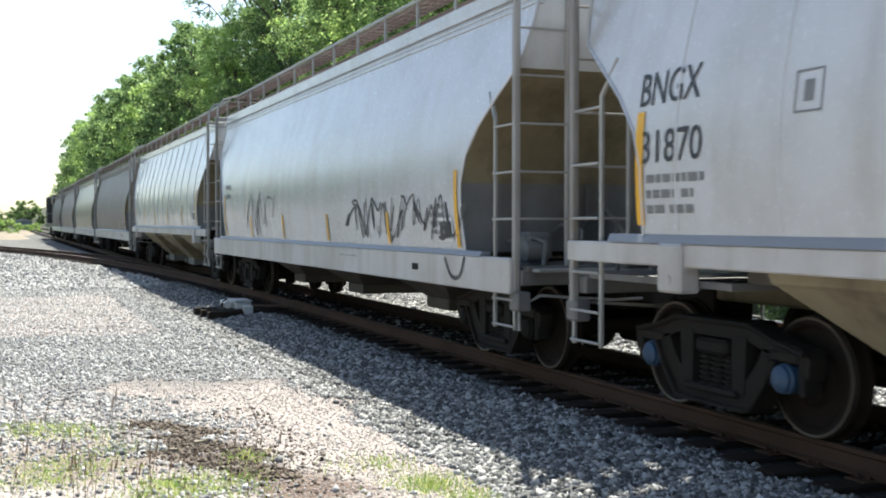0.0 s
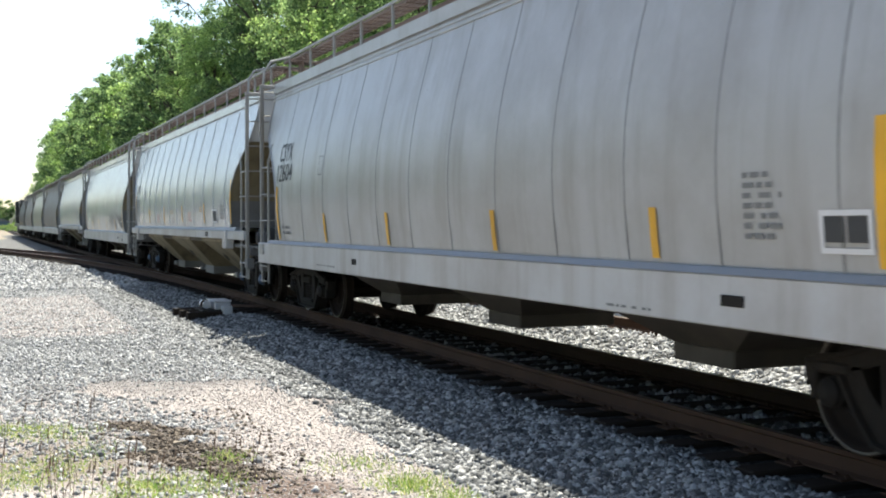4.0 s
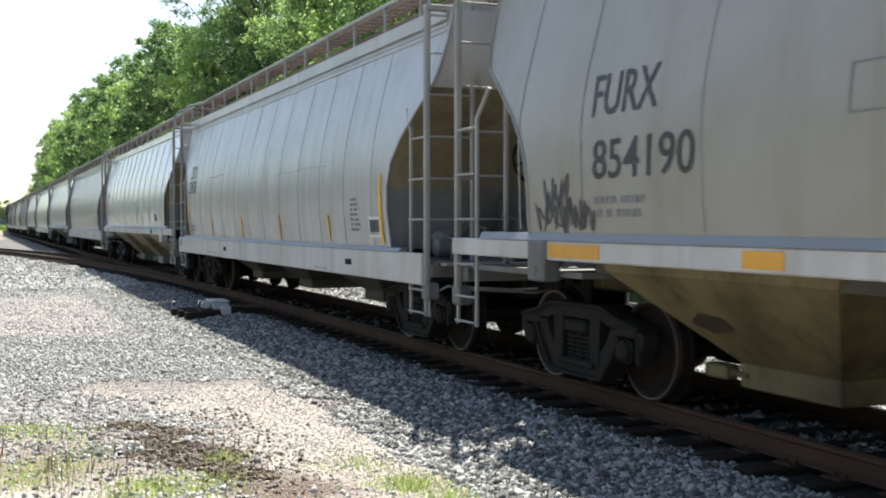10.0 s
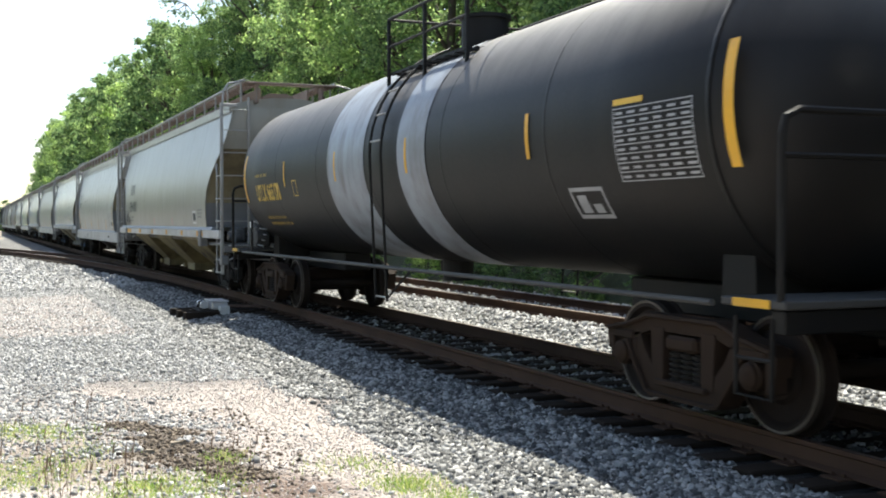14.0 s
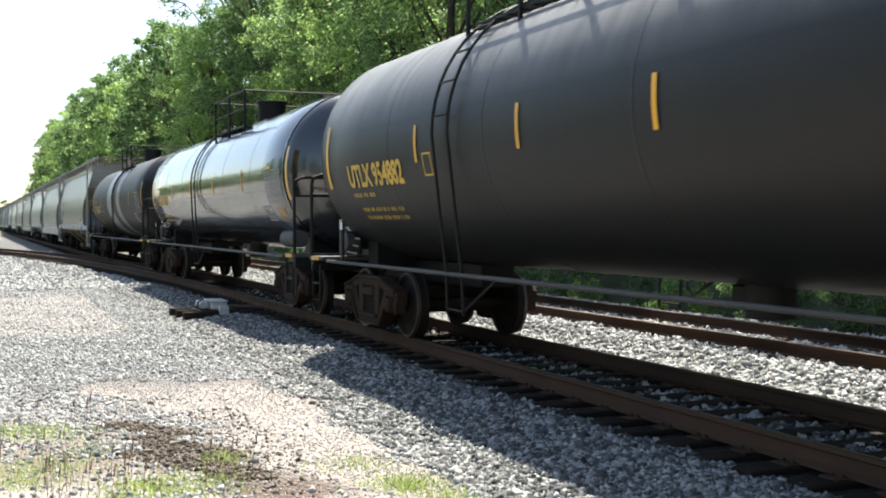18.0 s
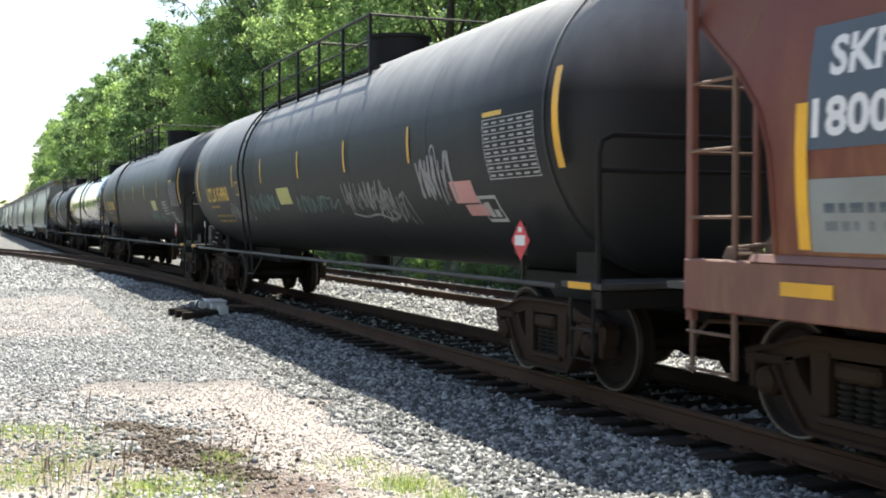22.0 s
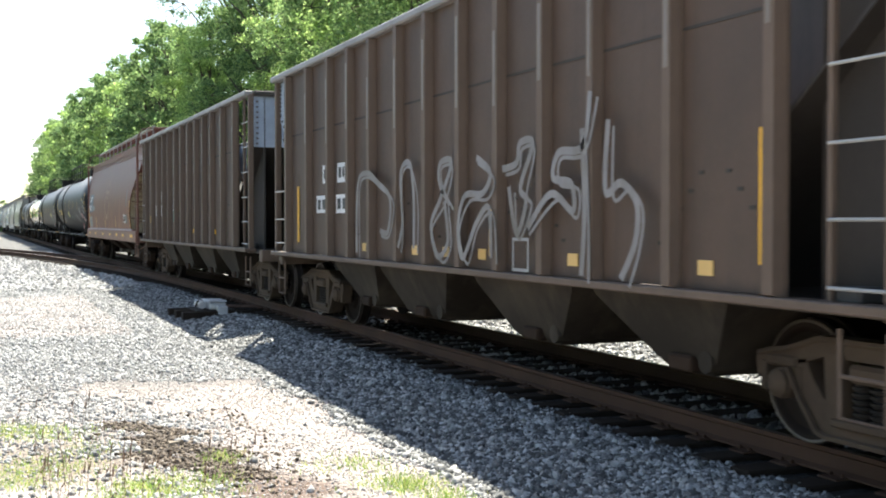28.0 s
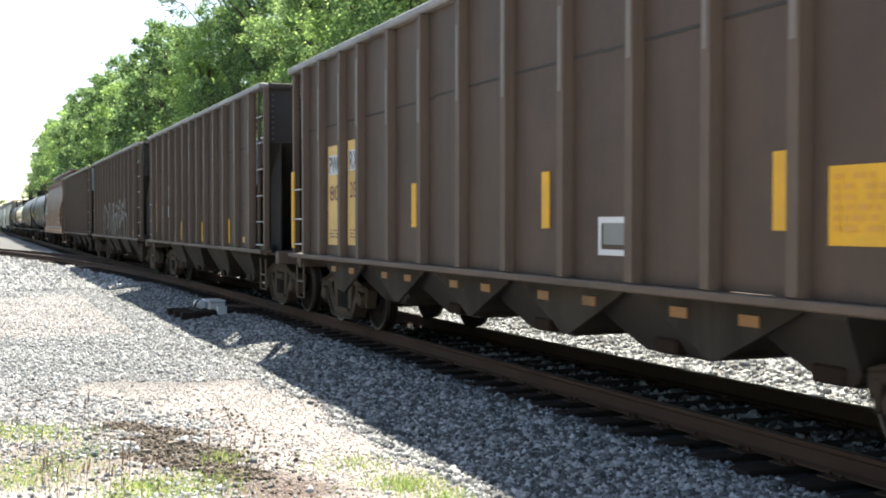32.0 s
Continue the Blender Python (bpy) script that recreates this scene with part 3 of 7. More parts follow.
def tie_shape(half=1.28):
    return Shape().box(-half, half, -0.115, 0.115, -0.355, -0.186, 0.012)


def plate_shape():
    s = Shape().box(-0.18, 0.18, -0.095, 0.095, -0.188, -0.172, 0.003)
    for x, y in ((-0.095, -0.05), (-0.095, 0.06), (0.095, 0.05), (0.095, -0.06)):
        s.box(x - 0.014, x + 0.014, y - 0.014, y + 0.014, -0.172, -0.145, 0.004)
    return s


def make_track(name, cx, y0, y1, far, label):
    track = thing(name, label, "railway track", "tracks")
    tagged(track, kind="structure")
    ys = [-320, -100, 0, 40, 100, 200, 400, 900]
    for s in (-1, 1):
        rail_along("rail", track, lambda y, s=s: cx + s * 0.7525, ys, "steel rail with a polished head and rusty sides")
    rest, y, i = Shape(), y0, 0
    while y < far:
        at = pose(cx + random.uniform(-0.04, 0.04), y + random.uniform(-0.03, 0.03), random.uniform(-0.012, 0.004), 0, 0, random.uniform(-1.5, 1.5))
        if y < y1:
            part("tie", kept("tie", tie_shape, "tie", TIE), TIE, track, at=at)
            for s in (-1, 1):
                part("tie_plate", kept("plate", plate_shape, "tie_plate", RAILSIDE), RAILSIDE, track, at=pose(cx + s * 0.7525, at.translation.y, 0))
        else:
            rest.box(cx - 1.28, cx + 1.28, y - 0.115, y + 0.115, -0.30, -0.192)
        y += 0.53
    tagged(part("far_ties", rest, TIE, track), kind="stuff")
    return track


make_track("track_main", TRACK_X, 4.0, 48.0, 130, "single railway track with rusty rails on dark timber ties")
make_track("track_second", TRACK_X + SPACING, 8.0, 38.0, 100, "second railway track in sunlit ballast beside the train")


def branch_x(y):
    return TRACK_X - max(0.0, min(y, 75) - 25.0) ** 2 / 470.0 - max(0.0, y - 75) * 2 * 50 / 470.0


def make_branch():
    track = tagged(thing("track_branch", "diverging siding track curving away over the yard", "railway track", "tracks"), kind="structure")
    ys = list(np.arange(25, 75, 2.0)) + [75, 110, 200]
    rail_along("rail", track, lambda y: branch_x(y) - 0.7525 + (0.0 if y > 26 else 0.05), ys, "rusty siding rail")
    rail_along("rail", track, lambda y: branch_x(y) + 0.7525 - (0.0 if y > 26 else 0.05), ys, "rusty siding rail")
    y = 36.0
    while y < 84:
        a = -math.degrees(math.atan2(2 * min(y - 25, 50), 470))
        part("tie", kept("tie", tie_shape, "tie", TIE), TIE, track, at=pose(branch_x(y) - 0.1, y, -0.004, 0, 0, -a))
        y += 0.56


make_branch()


def make_switch_machine():
    m = thing("switch_machine", "silver point machine bolted to long dark ties beside the track", "switch machine", at=pose(4.32, 22.9, -0.03) @ Matrix.Scale(0.86, 4))
    for i, y in enumerate((-0.75, -0.1, 0.55)):
        part("long_tie", Shape().box(-0.62 - 0.05 * i, 1.0, y - 0.13, y + 0.13, -0.36, -0.14, 0.015), TIE, m)
    part("base_plate", Shape().box(-0.28, 0.62, -0.75, 0.45, -0.14, -0.115, 0.004), TRUCK, m)
    part("gear_case", Shape().box(0.04, 0.42, -0.6, 0.22, -0.12, 0.06, 0.03), SILVER, m, "silver painted gear case")
    part("case_lid", Shape().box(0.02, 0.44, -0.62, 0.24, 0.06, 0.09, 0.012), SILVER, m)
    part("motor_housing", Shape().tube([(-0.10, -0.45, -0.01), (-0.10, 0.1, -0.01)], 0.09, 16), SILVER, m, "round silver motor housing", 40)
    part("hand_lever", Shape().tube([(-0.2, -0.2, -0.05), (-0.24, -0.55, 0.08), (-0.22, -0.7, 0.1)], 0.022), TRUCK, m)
    part("junction_box", Shape().box(0.18, 0.4, -0.9, -0.66, -0.34, -0.02, 0.012), SILVER, m)
    for y in (-0.35, 0.0):
        part("throw_rod", Shape().tube([(0.42, y, -0.06), (1.35, y, -0.10)], 0.022), RUST, m)


make_switch_machine()


# ---------------------------------------------------------------- rolling stock: shared parts
AXLE, RADIUS = 0.889, 0.457
CARS, WHEELS = [], []


def side_frame_shape():
    """Cast frame: arched top member, bowl-shaped lower member, columns, pedestal jaws and raised rims."""
    s = Shape()
    top = [(-1.15, 0.47), (-1.17, 0.62), (-1.06, 0.70), (-0.80, 0.735), (-0.50, 0.83), (0.50, 0.83), (0.80, 0.735), (1.06, 0.70), (1.17, 0.62), (1.15, 0.47),
           (1.05, 0.585), (0.76, 0.60), (0.46, 0.69), (-0.46, 0.69), (-0.76, 0.60), (-1.05, 0.585)]
    s.prism(top, -0.075, 0.075)
    low = [(-0.82, 0.62), (-0.64, 0.66), (-0.56, 0.52), (-0.34, 0.29), (0.34, 0.29), (0.56, 0.52), (0.64, 0.66), (0.82, 0.62), (0.72, 0.42), (0.54, 0.18), (0.44, 0.13), (-0.44, 0.13), (-0.54, 0.18), (-0.72, 0.42)]
    s.prism(low, -0.075, 0.075)
    for a in (-1, 1):
        s.prism([(a * 0.27, 0.27), (a * 0.42, 0.27), (a * 0.45, 0.72), (a * 0.26, 0.72)], -0.085, 0.085)
        s.box(-0.095, 0.095, a * AXLE - 0.17, a * AXLE + 0.17, 0.575, 0.665, 0.02)
        s.box(-0.085, 0.085, a * AXLE - 0.225, a * AXLE - 0.155, 0.34, 0.61, 0.015)
        s.box(-0.085, 0.085, a * AXLE + 0.155, a * AXLE + 0.225, 0.38, 0.61, 0.015)
    for x in (-0.095, 0.095):        # rims along the lower bowl and the arch
        s.tube([(x, y, z) for y, z in [(-0.80, 0.58), (-0.66, 0.36), (-0.50, 0.17), (-0.42, 0.15), (0.42, 0.15), (0.50, 0.17), (0.66, 0.36), (0.80, 0.58)]], 0.024, 5)
        s.tube([(x, y, z) for y, z in [(-1.12, 0.655), (-0.80, 0.715), (-0.49, 0.81), (0.49, 0.81), (0.80, 0.715), (1.12, 0.655)]], 0.022, 5)
    s.box(-0.12, 0.12, -0.35, 0.35, 0.235, 0.29, 0.012)
    return s


def spring_shape():
    prof = [(0.0, 0.055)]
    for i in range(6):
        prof += [(i * 0.043 + 0.006, 0.075), (i * 0.043 + 0.026, 0.075), (i * 0.043 + 0.030, 0.052), (i * 0.043 + 0.041, 0.052)]
    t = Shape().turned(prof, 12)
    return Shape().add([(b, c, a + 0.28) for a, b, c in t.v], t.f)


def wheelset_shape():
    s = Shape()
    for a in (-1, 1):
        prof = [(0.80, 0.10), (0.845, 0.11), (0.845, 0.19), (0.805, 0.23), (0.80, 0.36), (0.835, 0.395), (0.835, RADIUS - 0.004), (0.70, RADIUS + 0.002),
                (0.70, RADIUS + 0.026), (0.675, RADIUS + 0.028), (0.67, 0.40), (0.735, 0.36), (0.745, 0.23), (0.69, 0.19), (0.69, 0.10)]
        s.turned([(a * x, r) for x, r in prof], 32)
    s.turned([(-1.02, 0.07), (-0.82, 0.08), (0.82, 0.08), (1.02, 0.07)], 14)
    return s


def rim_shape():
    s = Shape()
    for a in (-1, 1):
        s.turned([(a * 0.836, RADIUS - 0.032), (a * 0.8385, RADIUS - 0.028), (a * 0.8385, RADIUS - 0.012), (a * 0.83, RADIUS - 0.003), (a * 0.79, RADIUS - 0.001)], 32, caps=False)
    return s


def cap_shape():
    return Shape().turned([(-0.10, 0.115), (0.06, 0.115), (0.075, 0.10), (0.10, 0.10), (0.11, 0.085), (0.135, 0.05), (0.135, 0.01)], 16)


def bolster_shape():
    return Shape().box(-0.86, 0.86, -0.2, 0.2, 0.48, 0.72, 0.03).box(-1.11, 1.11, -0.21, 0.21, 0.545, 0.67, 0.03).box(-0.80, -0.52, -0.12, 0.12, 0.72, 0.80, 0.02).box(0.52, 0.80, -0.12, 0.12, 0.72, 0.80, 0.02)


def brake_shape():
    s = Shape()
    for a in (-1, 1):
        s.box(-0.80, 0.80, a * 0.36 - 0.05, a * 0.36 + 0.05, 0.30, 0.38, 0.01)
        for x in (-0.75, 0.75):
            s.box(x - 0.05, x + 0.05, a * 0.41 - 0.03, a * 0.41 + 0.03, 0.28, 0.62, 0.01)
    return s


def add_truck(car, y, steel=None, cap=None):
    """A two-axle truck; its wheelsets are noted, to roll."""
    steel, cap = steel or TRUCK, cap or steel or TRUCK
    t = part("truck", kept(("bolster", steel.name), bolster_shape, "truck", steel), steel, car, at=pose(0, y, 0))
    for a in (-1, 1):
        part("side_frame", kept(("frame", steel.name), side_frame_shape, "side_frame", steel), steel, t, at=pose(a * 1.0, 0, 0))
        for y2 in (-0.16, 0.0, 0.16):
            part("spring", kept("spring", spring_shape, "spring", TRUCK, 40), TRUCK, t, at=pose(a * 1.0, y2, 0))
        for b in (-1, 1):
            part("bearing_cap", kept(("cap", cap.name), cap_shape, "bearing_cap", cap, 40), cap, t, at=pose(a * 1.02, b * AXLE, RADIUS, 0, 0, 0 if a > 0 else 180))
    part("brake_beams", kept("brakes", brake_shape, "brake_beams", TRUCK), TRUCK, t)
    if "wheelset_two" not in KEPT:
        me = wheelset_shape().mesh("wheelset", WHEEL, 35)
        rim = rim_shape().mesh("rim", TREAD, 35)
        bm = bmesh.new()
        bm.from_mesh(me)
        k = len(bm.faces)
        bm.from_mesh(rim)
        bm.faces.ensure_lookup_table()
        for f in bm.faces[k:]:
            f.material_index = 1
        bm.to_mesh(me)
        bm.free()
        me.materials.append(TREAD)
        KEPT["wheelset_two"] = me
    for b in (-1, 1):
        WHEELS.append((part("wheelset", KEPT["wheelset_two"], WHEEL, t, at=pose(0, b * AXLE, RADIUS)), b * AXLE))
    return t


def coupler_shape():
    s = Shape().box(-0.09, 0.09, 0.0, 0.62, 0.76, 0.92, 0.02)
    s.box(-0.13, 0.13, 0.5, 0.72, 0.70, 0.98, 0.03).box(-0.19, -0.06, 0.62, 0.86, 0.72, 0.96, 0.04).box(0.09, 0.19, 0.62, 0.80, 0.72, 0.96, 0.03)
    s.box(-0.22, 0.22, -0.15, 0.1, 0.68, 1.0, 0.02)
    return s


def hose_shape():
    return Shape().tube([(-0.28, 0.15, 0.85), (-0.3, 0.45, 0.75), (-0.2, 0.68, 0.42), (0.0, 0.82, 0.36)], 0.028, 6)


def add_couplers(car, half):
    for a in (-1, 1):
        at = pose(0, a * (half - 0.8), 0, 0, 0, 0 if a > 0 else 180)
        part("coupler", kept("coupler", coupler_shape, "coupler", TRUCK), TRUCK, car, at=at)
        part("air_hose", kept("hose", hose_shape, "air_hose", BLACKFRAME), BLACKFRAME, car, at=at)


def stirrup_shape():
    return Shape().tube([(0, -0.2, 0.95), (0, -0.19, 0.40), (0, 0.19, 0.40), (0, 0.2, 0.95)], 0.018, 6).tube([(0, -0.195, 0.66), (0, 0.195, 0.66)], 0.016, 6)


# ---- markings that lie on the side facing the yard
def skin(prof, y, z, lift):
    return (-(prof(z) + lift), y, z)


def patch(prof, ya, yb, za, zb, lift=0.006, lean=0.0):
    """A painted rectangle on the side, from y = ya to yb and z = za to zb."""
    n = max(1, int(abs(zb - za) / 0.10) + 1)
    rows = []
    for i in range(n + 1):
        z = za + (zb - za) * i / n
        rows.append([skin(prof, ya, z, lift), skin(prof, yb, z, lift)])
    return Shape().grid(rows)


def patches(prof, rects, lift=0.006):
    s = Shape()
    for r in rects:
        q = patch(prof, *r, lift=lift)
        s.add(q.v, q.f)
    return s


def words(text, prof, ya, yb, za, zb, lift=0.009, bold=0.007):
    """Letters that fill the given box on the side, as a mesh."""
    cu = bpy.data.curves.new("letters", "FONT")
    cu.body, cu.resolution_u, cu.offset = text, 3, bold
    ob = new("letters", cu)
    bpy.context.view_layer.update()
    me = bpy.data.meshes.new_from_object(ob.evaluated_get(bpy.context.evaluated_depsgraph_get()))
    bpy.data.objects.remove(ob)
    co = np.empty(len(me.vertices) * 3, np.float32)
    me.vertices.foreach_get("co", co)
    co = co.reshape(-1, 3)
    lo, hi = co.min(0), co.max(0)
    u, v = (co[:, 0] - lo[0]) / (hi[0] - lo[0]), (co[:, 1] - lo[1]) / (hi[1] - lo[1])
    out = [skin(prof, ya + (yb - ya) * a, za + (zb - za) * b, lift) for a, b in zip(u, v)]
    me.vertices.foreach_set("co", np.array(out, np.float32).ravel())
    me.update()
    return me


def lettering(car, name, text, prof, ya, yb, za, zb, mat, label=""):
    me = words(text, prof, ya, yb, za, zb, bold=0.032 if mat in (GOLD, CHALK) else 0.004)
    me.materials.clear()
    me.materials.append(mat)
    return part(name, me, mat, car, label)


def lines(prof, ya, yb, za, zb, rows, seed, gap=0.45):
    """Unreadable small print: rows of short bars."""
    r = random.Random(seed)
    rects = []
    h = (zb - za) / rows
    for i in range(rows):
        y = ya
        z1 = zb - i * h
        stop = yb + (ya - yb) * r.uniform(0, 0.3)
        while y - 0.02 > stop:
            w = min(r.uniform(0.04, 0.13), y - stop)
            rects.append((y, y - w, z1 - h * (1 - gap), z1))
            y -= w + r.choice((0.03, 0.03, 0.08))
    return patches(prof, rects)


def frame_rect(prof, ya, yb, za, zb, t=0.035):
    return patches(prof, [(ya, yb, zb - t, zb), (ya, yb, za, za + t), (ya, ya - t, za + t, zb - t), (yb + t, yb, za + t, zb - t)])


def table_mark(prof, ya, yb, za, zb, rows, cols):
    rects = []
    for i in range(rows + 1):
        z = za + (zb - za) * i / rows
        rects.append((ya, yb, z - 0.005, z + 0.005))
    for i in range(rows):
        for k in range(cols):
            y = ya + (yb - ya) * (k + 0.2) / cols
            z = za + (zb - za) * (i + 0.32) / rows
            rects.append((y, y + (yb - ya) * 0.6 / cols, z, z + (zb - za) * 0.28 / rows))
    for y in (ya, yb + 0.02):
        rects.append((y, y - 0.012, za, zb))
    return patches(prof, rects)


def ribbon(prof, pts, width, lift=0.007):
    """A spray-can stroke through (y, z) points."""
    p = [Vector(q) for q in pts]
    fine = []
    for i in range(len(p) - 1):
        a, b, c, d = p[max(i - 1, 0)], p[i], p[i + 1], p[min(i + 2, len(p) - 1)]
        for k in range(6):
            t = k / 6
            fine.append(0.5 * ((2 * b) + (c - a) * t + (2 * a - 5 * b + 4 * c - d) * t * t + (3 * b - a - 3 * c + d) * t ** 3))
    fine.append(p[-1])
    rows = []
    for i, q in enumerate(fine):
        d = fine[min(i + 1, len(fine) - 1)] - fine[max(i - 1, 0)]
        n = Vector((-d.y, d.x)).normalized() * width / 2
        rows.append([skin(prof, q.x + n.x, q.y + n.y, lift), skin(prof, q.x - n.x, q.y - n.y, lift)])
    return Shape().grid(rows)


def scrawl(car, prof, ya, yb, za, zb, strokes, width, mat, seed, label, swash=False):
    """A sprayed tag that reads as no word: overlapping looped strokes that rise and fall, with a sweep below."""
    r = random.Random(seed)
    h, step = zb - za, (yb - ya) / strokes
    for i in range(strokes):
        y0, w = ya + step * (i - 0.1), step * r.uniform(1.15, 1.6)
        q, up = [], r.random() < 0.5
        n = r.randint(6, 9)
        for k in range(n):
            u = k / (n - 1) + r.uniform(-0.16, 0.16) - (0.22 if k % 3 == 2 else 0.0)
            q.append((u, (r.uniform(0.62, 1.05) if up else r.uniform(-0.08, 0.38))))
            up = not up if r.random() < 0.8 else up
        lean = r.uniform(0.05, 0.3) * w
        pts = [(y0 + w * u + lean * v, za + h * v) for u, v in q]
        part("graffiti_stroke", ribbon(prof, pts, width * r.uniform(0.65, 1.2), 0.007 + 0.0015 * (i % 3)), mat, car, label)
    if swash:
        pts = [(ya + (yb - ya) * u, za - h * 0.12 + h * v) for u, v in ((0.05, 0.0), (0.3, -0.12), (0.6, -0.05), (0.85, -0.22), (1.02, -0.08), (0.9, 0.05))]
        part("graffiti_stroke", ribbon(prof, pts, width * 0.9, 0.012), mat, car, label)


def stripes(car, prof, bars, mat=None):
    for y, z0, z1, w in bars:
        part("stripe", patch(prof, y + w / 2, y - w / 2, z0, z1, 0.011), mat or YELLOW, car)


# ---------------------------------------------------------------- covered hopper
HULL = [(1.53, 1.20, 1.90), (1.57, 1.45, 1.90), (1.60, 1.75, 1.92), (1.61, 2.05, 1.90), (1.60, 2.35, 1.78), (1.565, 2.65, 1.50), (1.51, 2.95, 1.10),
        (1.45, 3.20, 0.75), (1.385, 3.45, 0.65), (1.32, 3.70, 0.60), (1.265, 3.95, 0.60), (1.24, 4.10, 0.60)]


def hull_width(z):
    return float(np.interp(z, [a[1] for a in HULL], [a[0] for a in HULL]))


def covered_hopper(front, length, paint, end_paint, deep_sill, name_label, sill_paint=None, steel=None, cap=None, board=None, ribs=True, roof_paint=None, bay_paint=None, post_paint=None, seams=True, post=0.62, ladder=None, stiffener=False, back=0.0, front_post=None):
    """front: place of its leading coupler along the train. Returns the car and its half length."""
    half = length / 2
    sill_paint, board, roof_paint, bay_paint, post_paint = sill_paint or SILL, board or BOARD, roof_paint or paint, bay_paint or CREAM, post_paint or POSTGREY
    car = thing("covered_hopper_car", name_label, "hopper car", "cars of the freight train", pose(TRACK_X, front - half, 0))
    CARS.append((car, front - half))
    z_sill = 1.27 if deep_sill else 1.50
    levels = [(w, z, half - e) for w, z, e in HULL if z > z_sill - 0.06]
    levels[0] = (hull_width(z_sill), z_sill, levels[0][2])
    ny = 29
    sides = Shape()
    for s in (-1, 1):
        sides.grid([[(s * w, -e - back + 2 * e * k / (ny - 1), z) for k in range(ny)] for w, z, e in levels])
    part("body", sides, paint, car, smooth=40)
    for s in (-1, 1):
        sh = Shape().grid([[(w * a, s * (e - 0.03) - back, z) for a in (-1, -0.5, 0, 0.5, 1)] for w, z, e in levels])
        ob = part("end_sheet", sh, end_paint, car, "stained sloping end sheet", 30)
        ob.data.materials.append(paint)
        ob.data.materials.append(ENDGREY)
        for pl in ob.data.polygons:
            pl.material_index = 1 if pl.center.z > 3.2 else 2 if pl.center.z < 2.0 and end_paint == TANEND else 0
        part("end_flange", Shape().tube([(-levels[i][0] - 0.005, s * levels[i][2] - back, levels[i][1]) for i in range(len(levels))], 0.016, 5), paint, car)
    # roof with its eaves, hatch trough and walkways
    yr = half - 0.60
    roof = Shape().swept([(-1.29, 3.99), (-1.29, 4.16), (-0.9, 4.26), (-0.3, 4.34), (0.3, 4.34), (0.9, 4.26), (1.29, 4.16), (1.29, 3.99), (1.24, 4.02), (1.24, 4.09), (-1.24, 4.09), (-1.24, 4.02)], [-yr, yr])
    part("roof", roof, roof_paint, car)
    part("hatch_cover", Shape().swept([(-0.36, 4.33), (-0.36, 4.46), (-0.2, 4.53), (0.2, 4.53), (0.36, 4.46), (0.36, 4.33)], [-yr + 0.8, yr - 0.8]), board, car, "long dull hatch cover on the roof")
    n = 13
    for s in (-1, 1):
        wk = Shape()
        for k in range(4):
            x = s * (0.70 + 0.095 * k)
            wk.box(x - 0.02, x + 0.02, -yr - 0.25, yr + 0.25, 4.600, 4.645)
        for k in range(int(2 * yr / 0.3)):
            y = -yr + 0.3 * k
            wk.box(min(s * 0.68, s * 1.0), max(s * 0.68, s * 1.0), y, y + 0.03, 4.585, 4.60)
        part("walkway", wk, board, car, "open steel grating walkway")
        part("walkway_edge", Shape().box(min(s * 1.0, s * 1.03), max(s * 1.0, s * 1.03), -yr - 0.25, yr + 0.25, 4.655, 4.70, 0.006), GALV, car)
        if deep_sill:
            for z, w in ((3.93, 1.285), (3.86, 1.30)):
                part("eave_lip", Shape().box(min(s * 1.22, s * w), max(s * 1.22, s * w), -yr, yr, z - 0.012, z + 0.012), roof_paint, car)
        wall = Shape().box(min(s * 0.52, s * 0.56), max(s * 0.52, s * 0.56), -yr + 0.3, yr - 0.3, 4.28, 4.585)
        part("hatch_rail", wall, board, car)
        for k in range(n):
            y = -yr + 0.12 + (2 * yr - 0.24) * k / (n - 1)
            part("walkway_post", kept(("wpost", s), lambda s=s: Shape().box(min(s * 0.99, s * 1.03), max(s * 0.99, s * 1.03), -0.02, 0.02, 4.20, 4.69, 0.004), "walkway_post", GALV), GALV, car, at=pose(0, y, 0))
    # sills
    front_post = front_post or post
    ys, yf = half - post, half - front_post
    for s in (-1, 1):
        a, b = (s * 1.50, s * 1.60)
        if deep_sill:
            up = 0.0 if sill_paint == SILL else 0.10
            part("side_sill", Shape().box(min(a, b), max(a, b), -ys, yf, 0.87 + up, 1.24 + up, 0.012), sill_paint, car, "deep pale side sill" if sill_paint == SILL else "deep rusty side sill")
            part("sill_ledge", Shape().swept([(s * 1.48, 1.24 + up), (s * 1.61, 1.24 + up), (s * 1.57, 1.29 + up), (s * 1.48, 1.29 + up)], [-ys + 0.75, yf - 0.75]), LEDGE if sill_paint == SILL else sill_paint, car)
        else:
            part("side_sill", Shape().box(min(a, b), max(a, b), -ys, yf, 1.26, 1.44, 0.012), sill_paint, car, "shallow pale side sill")
            part("sill_ledge", Shape().swept([(s * 1.48, 1.44), (s * 1.615, 1.44), (s * 1.58, 1.51), (s * 1.48, 1.51)], [-ys + 0.75, yf - 0.75]), LEDGE, car)
            for e in (-1, 1):
                part("jacking_pad", Shape().box(min(s * 1.45, s * 1.64), max(s * 1.45, s * 1.64), e * (half - 2.35) - 0.16, e * (half - 2.35) + 0.16, 1.06, 1.44, 0.02).tube([(s * 1.63, e * (half - 2.35), 1.16), (s * 1.648, e * (half - 2.35), 1.16)], 0.045, 10), sill_paint if paint == WHITE else ENDGREY, car)
    # ribs, or the weld seams of a smoother side
    k, y = 0, -half + 2.4
    step = (length - 4.8) / 11
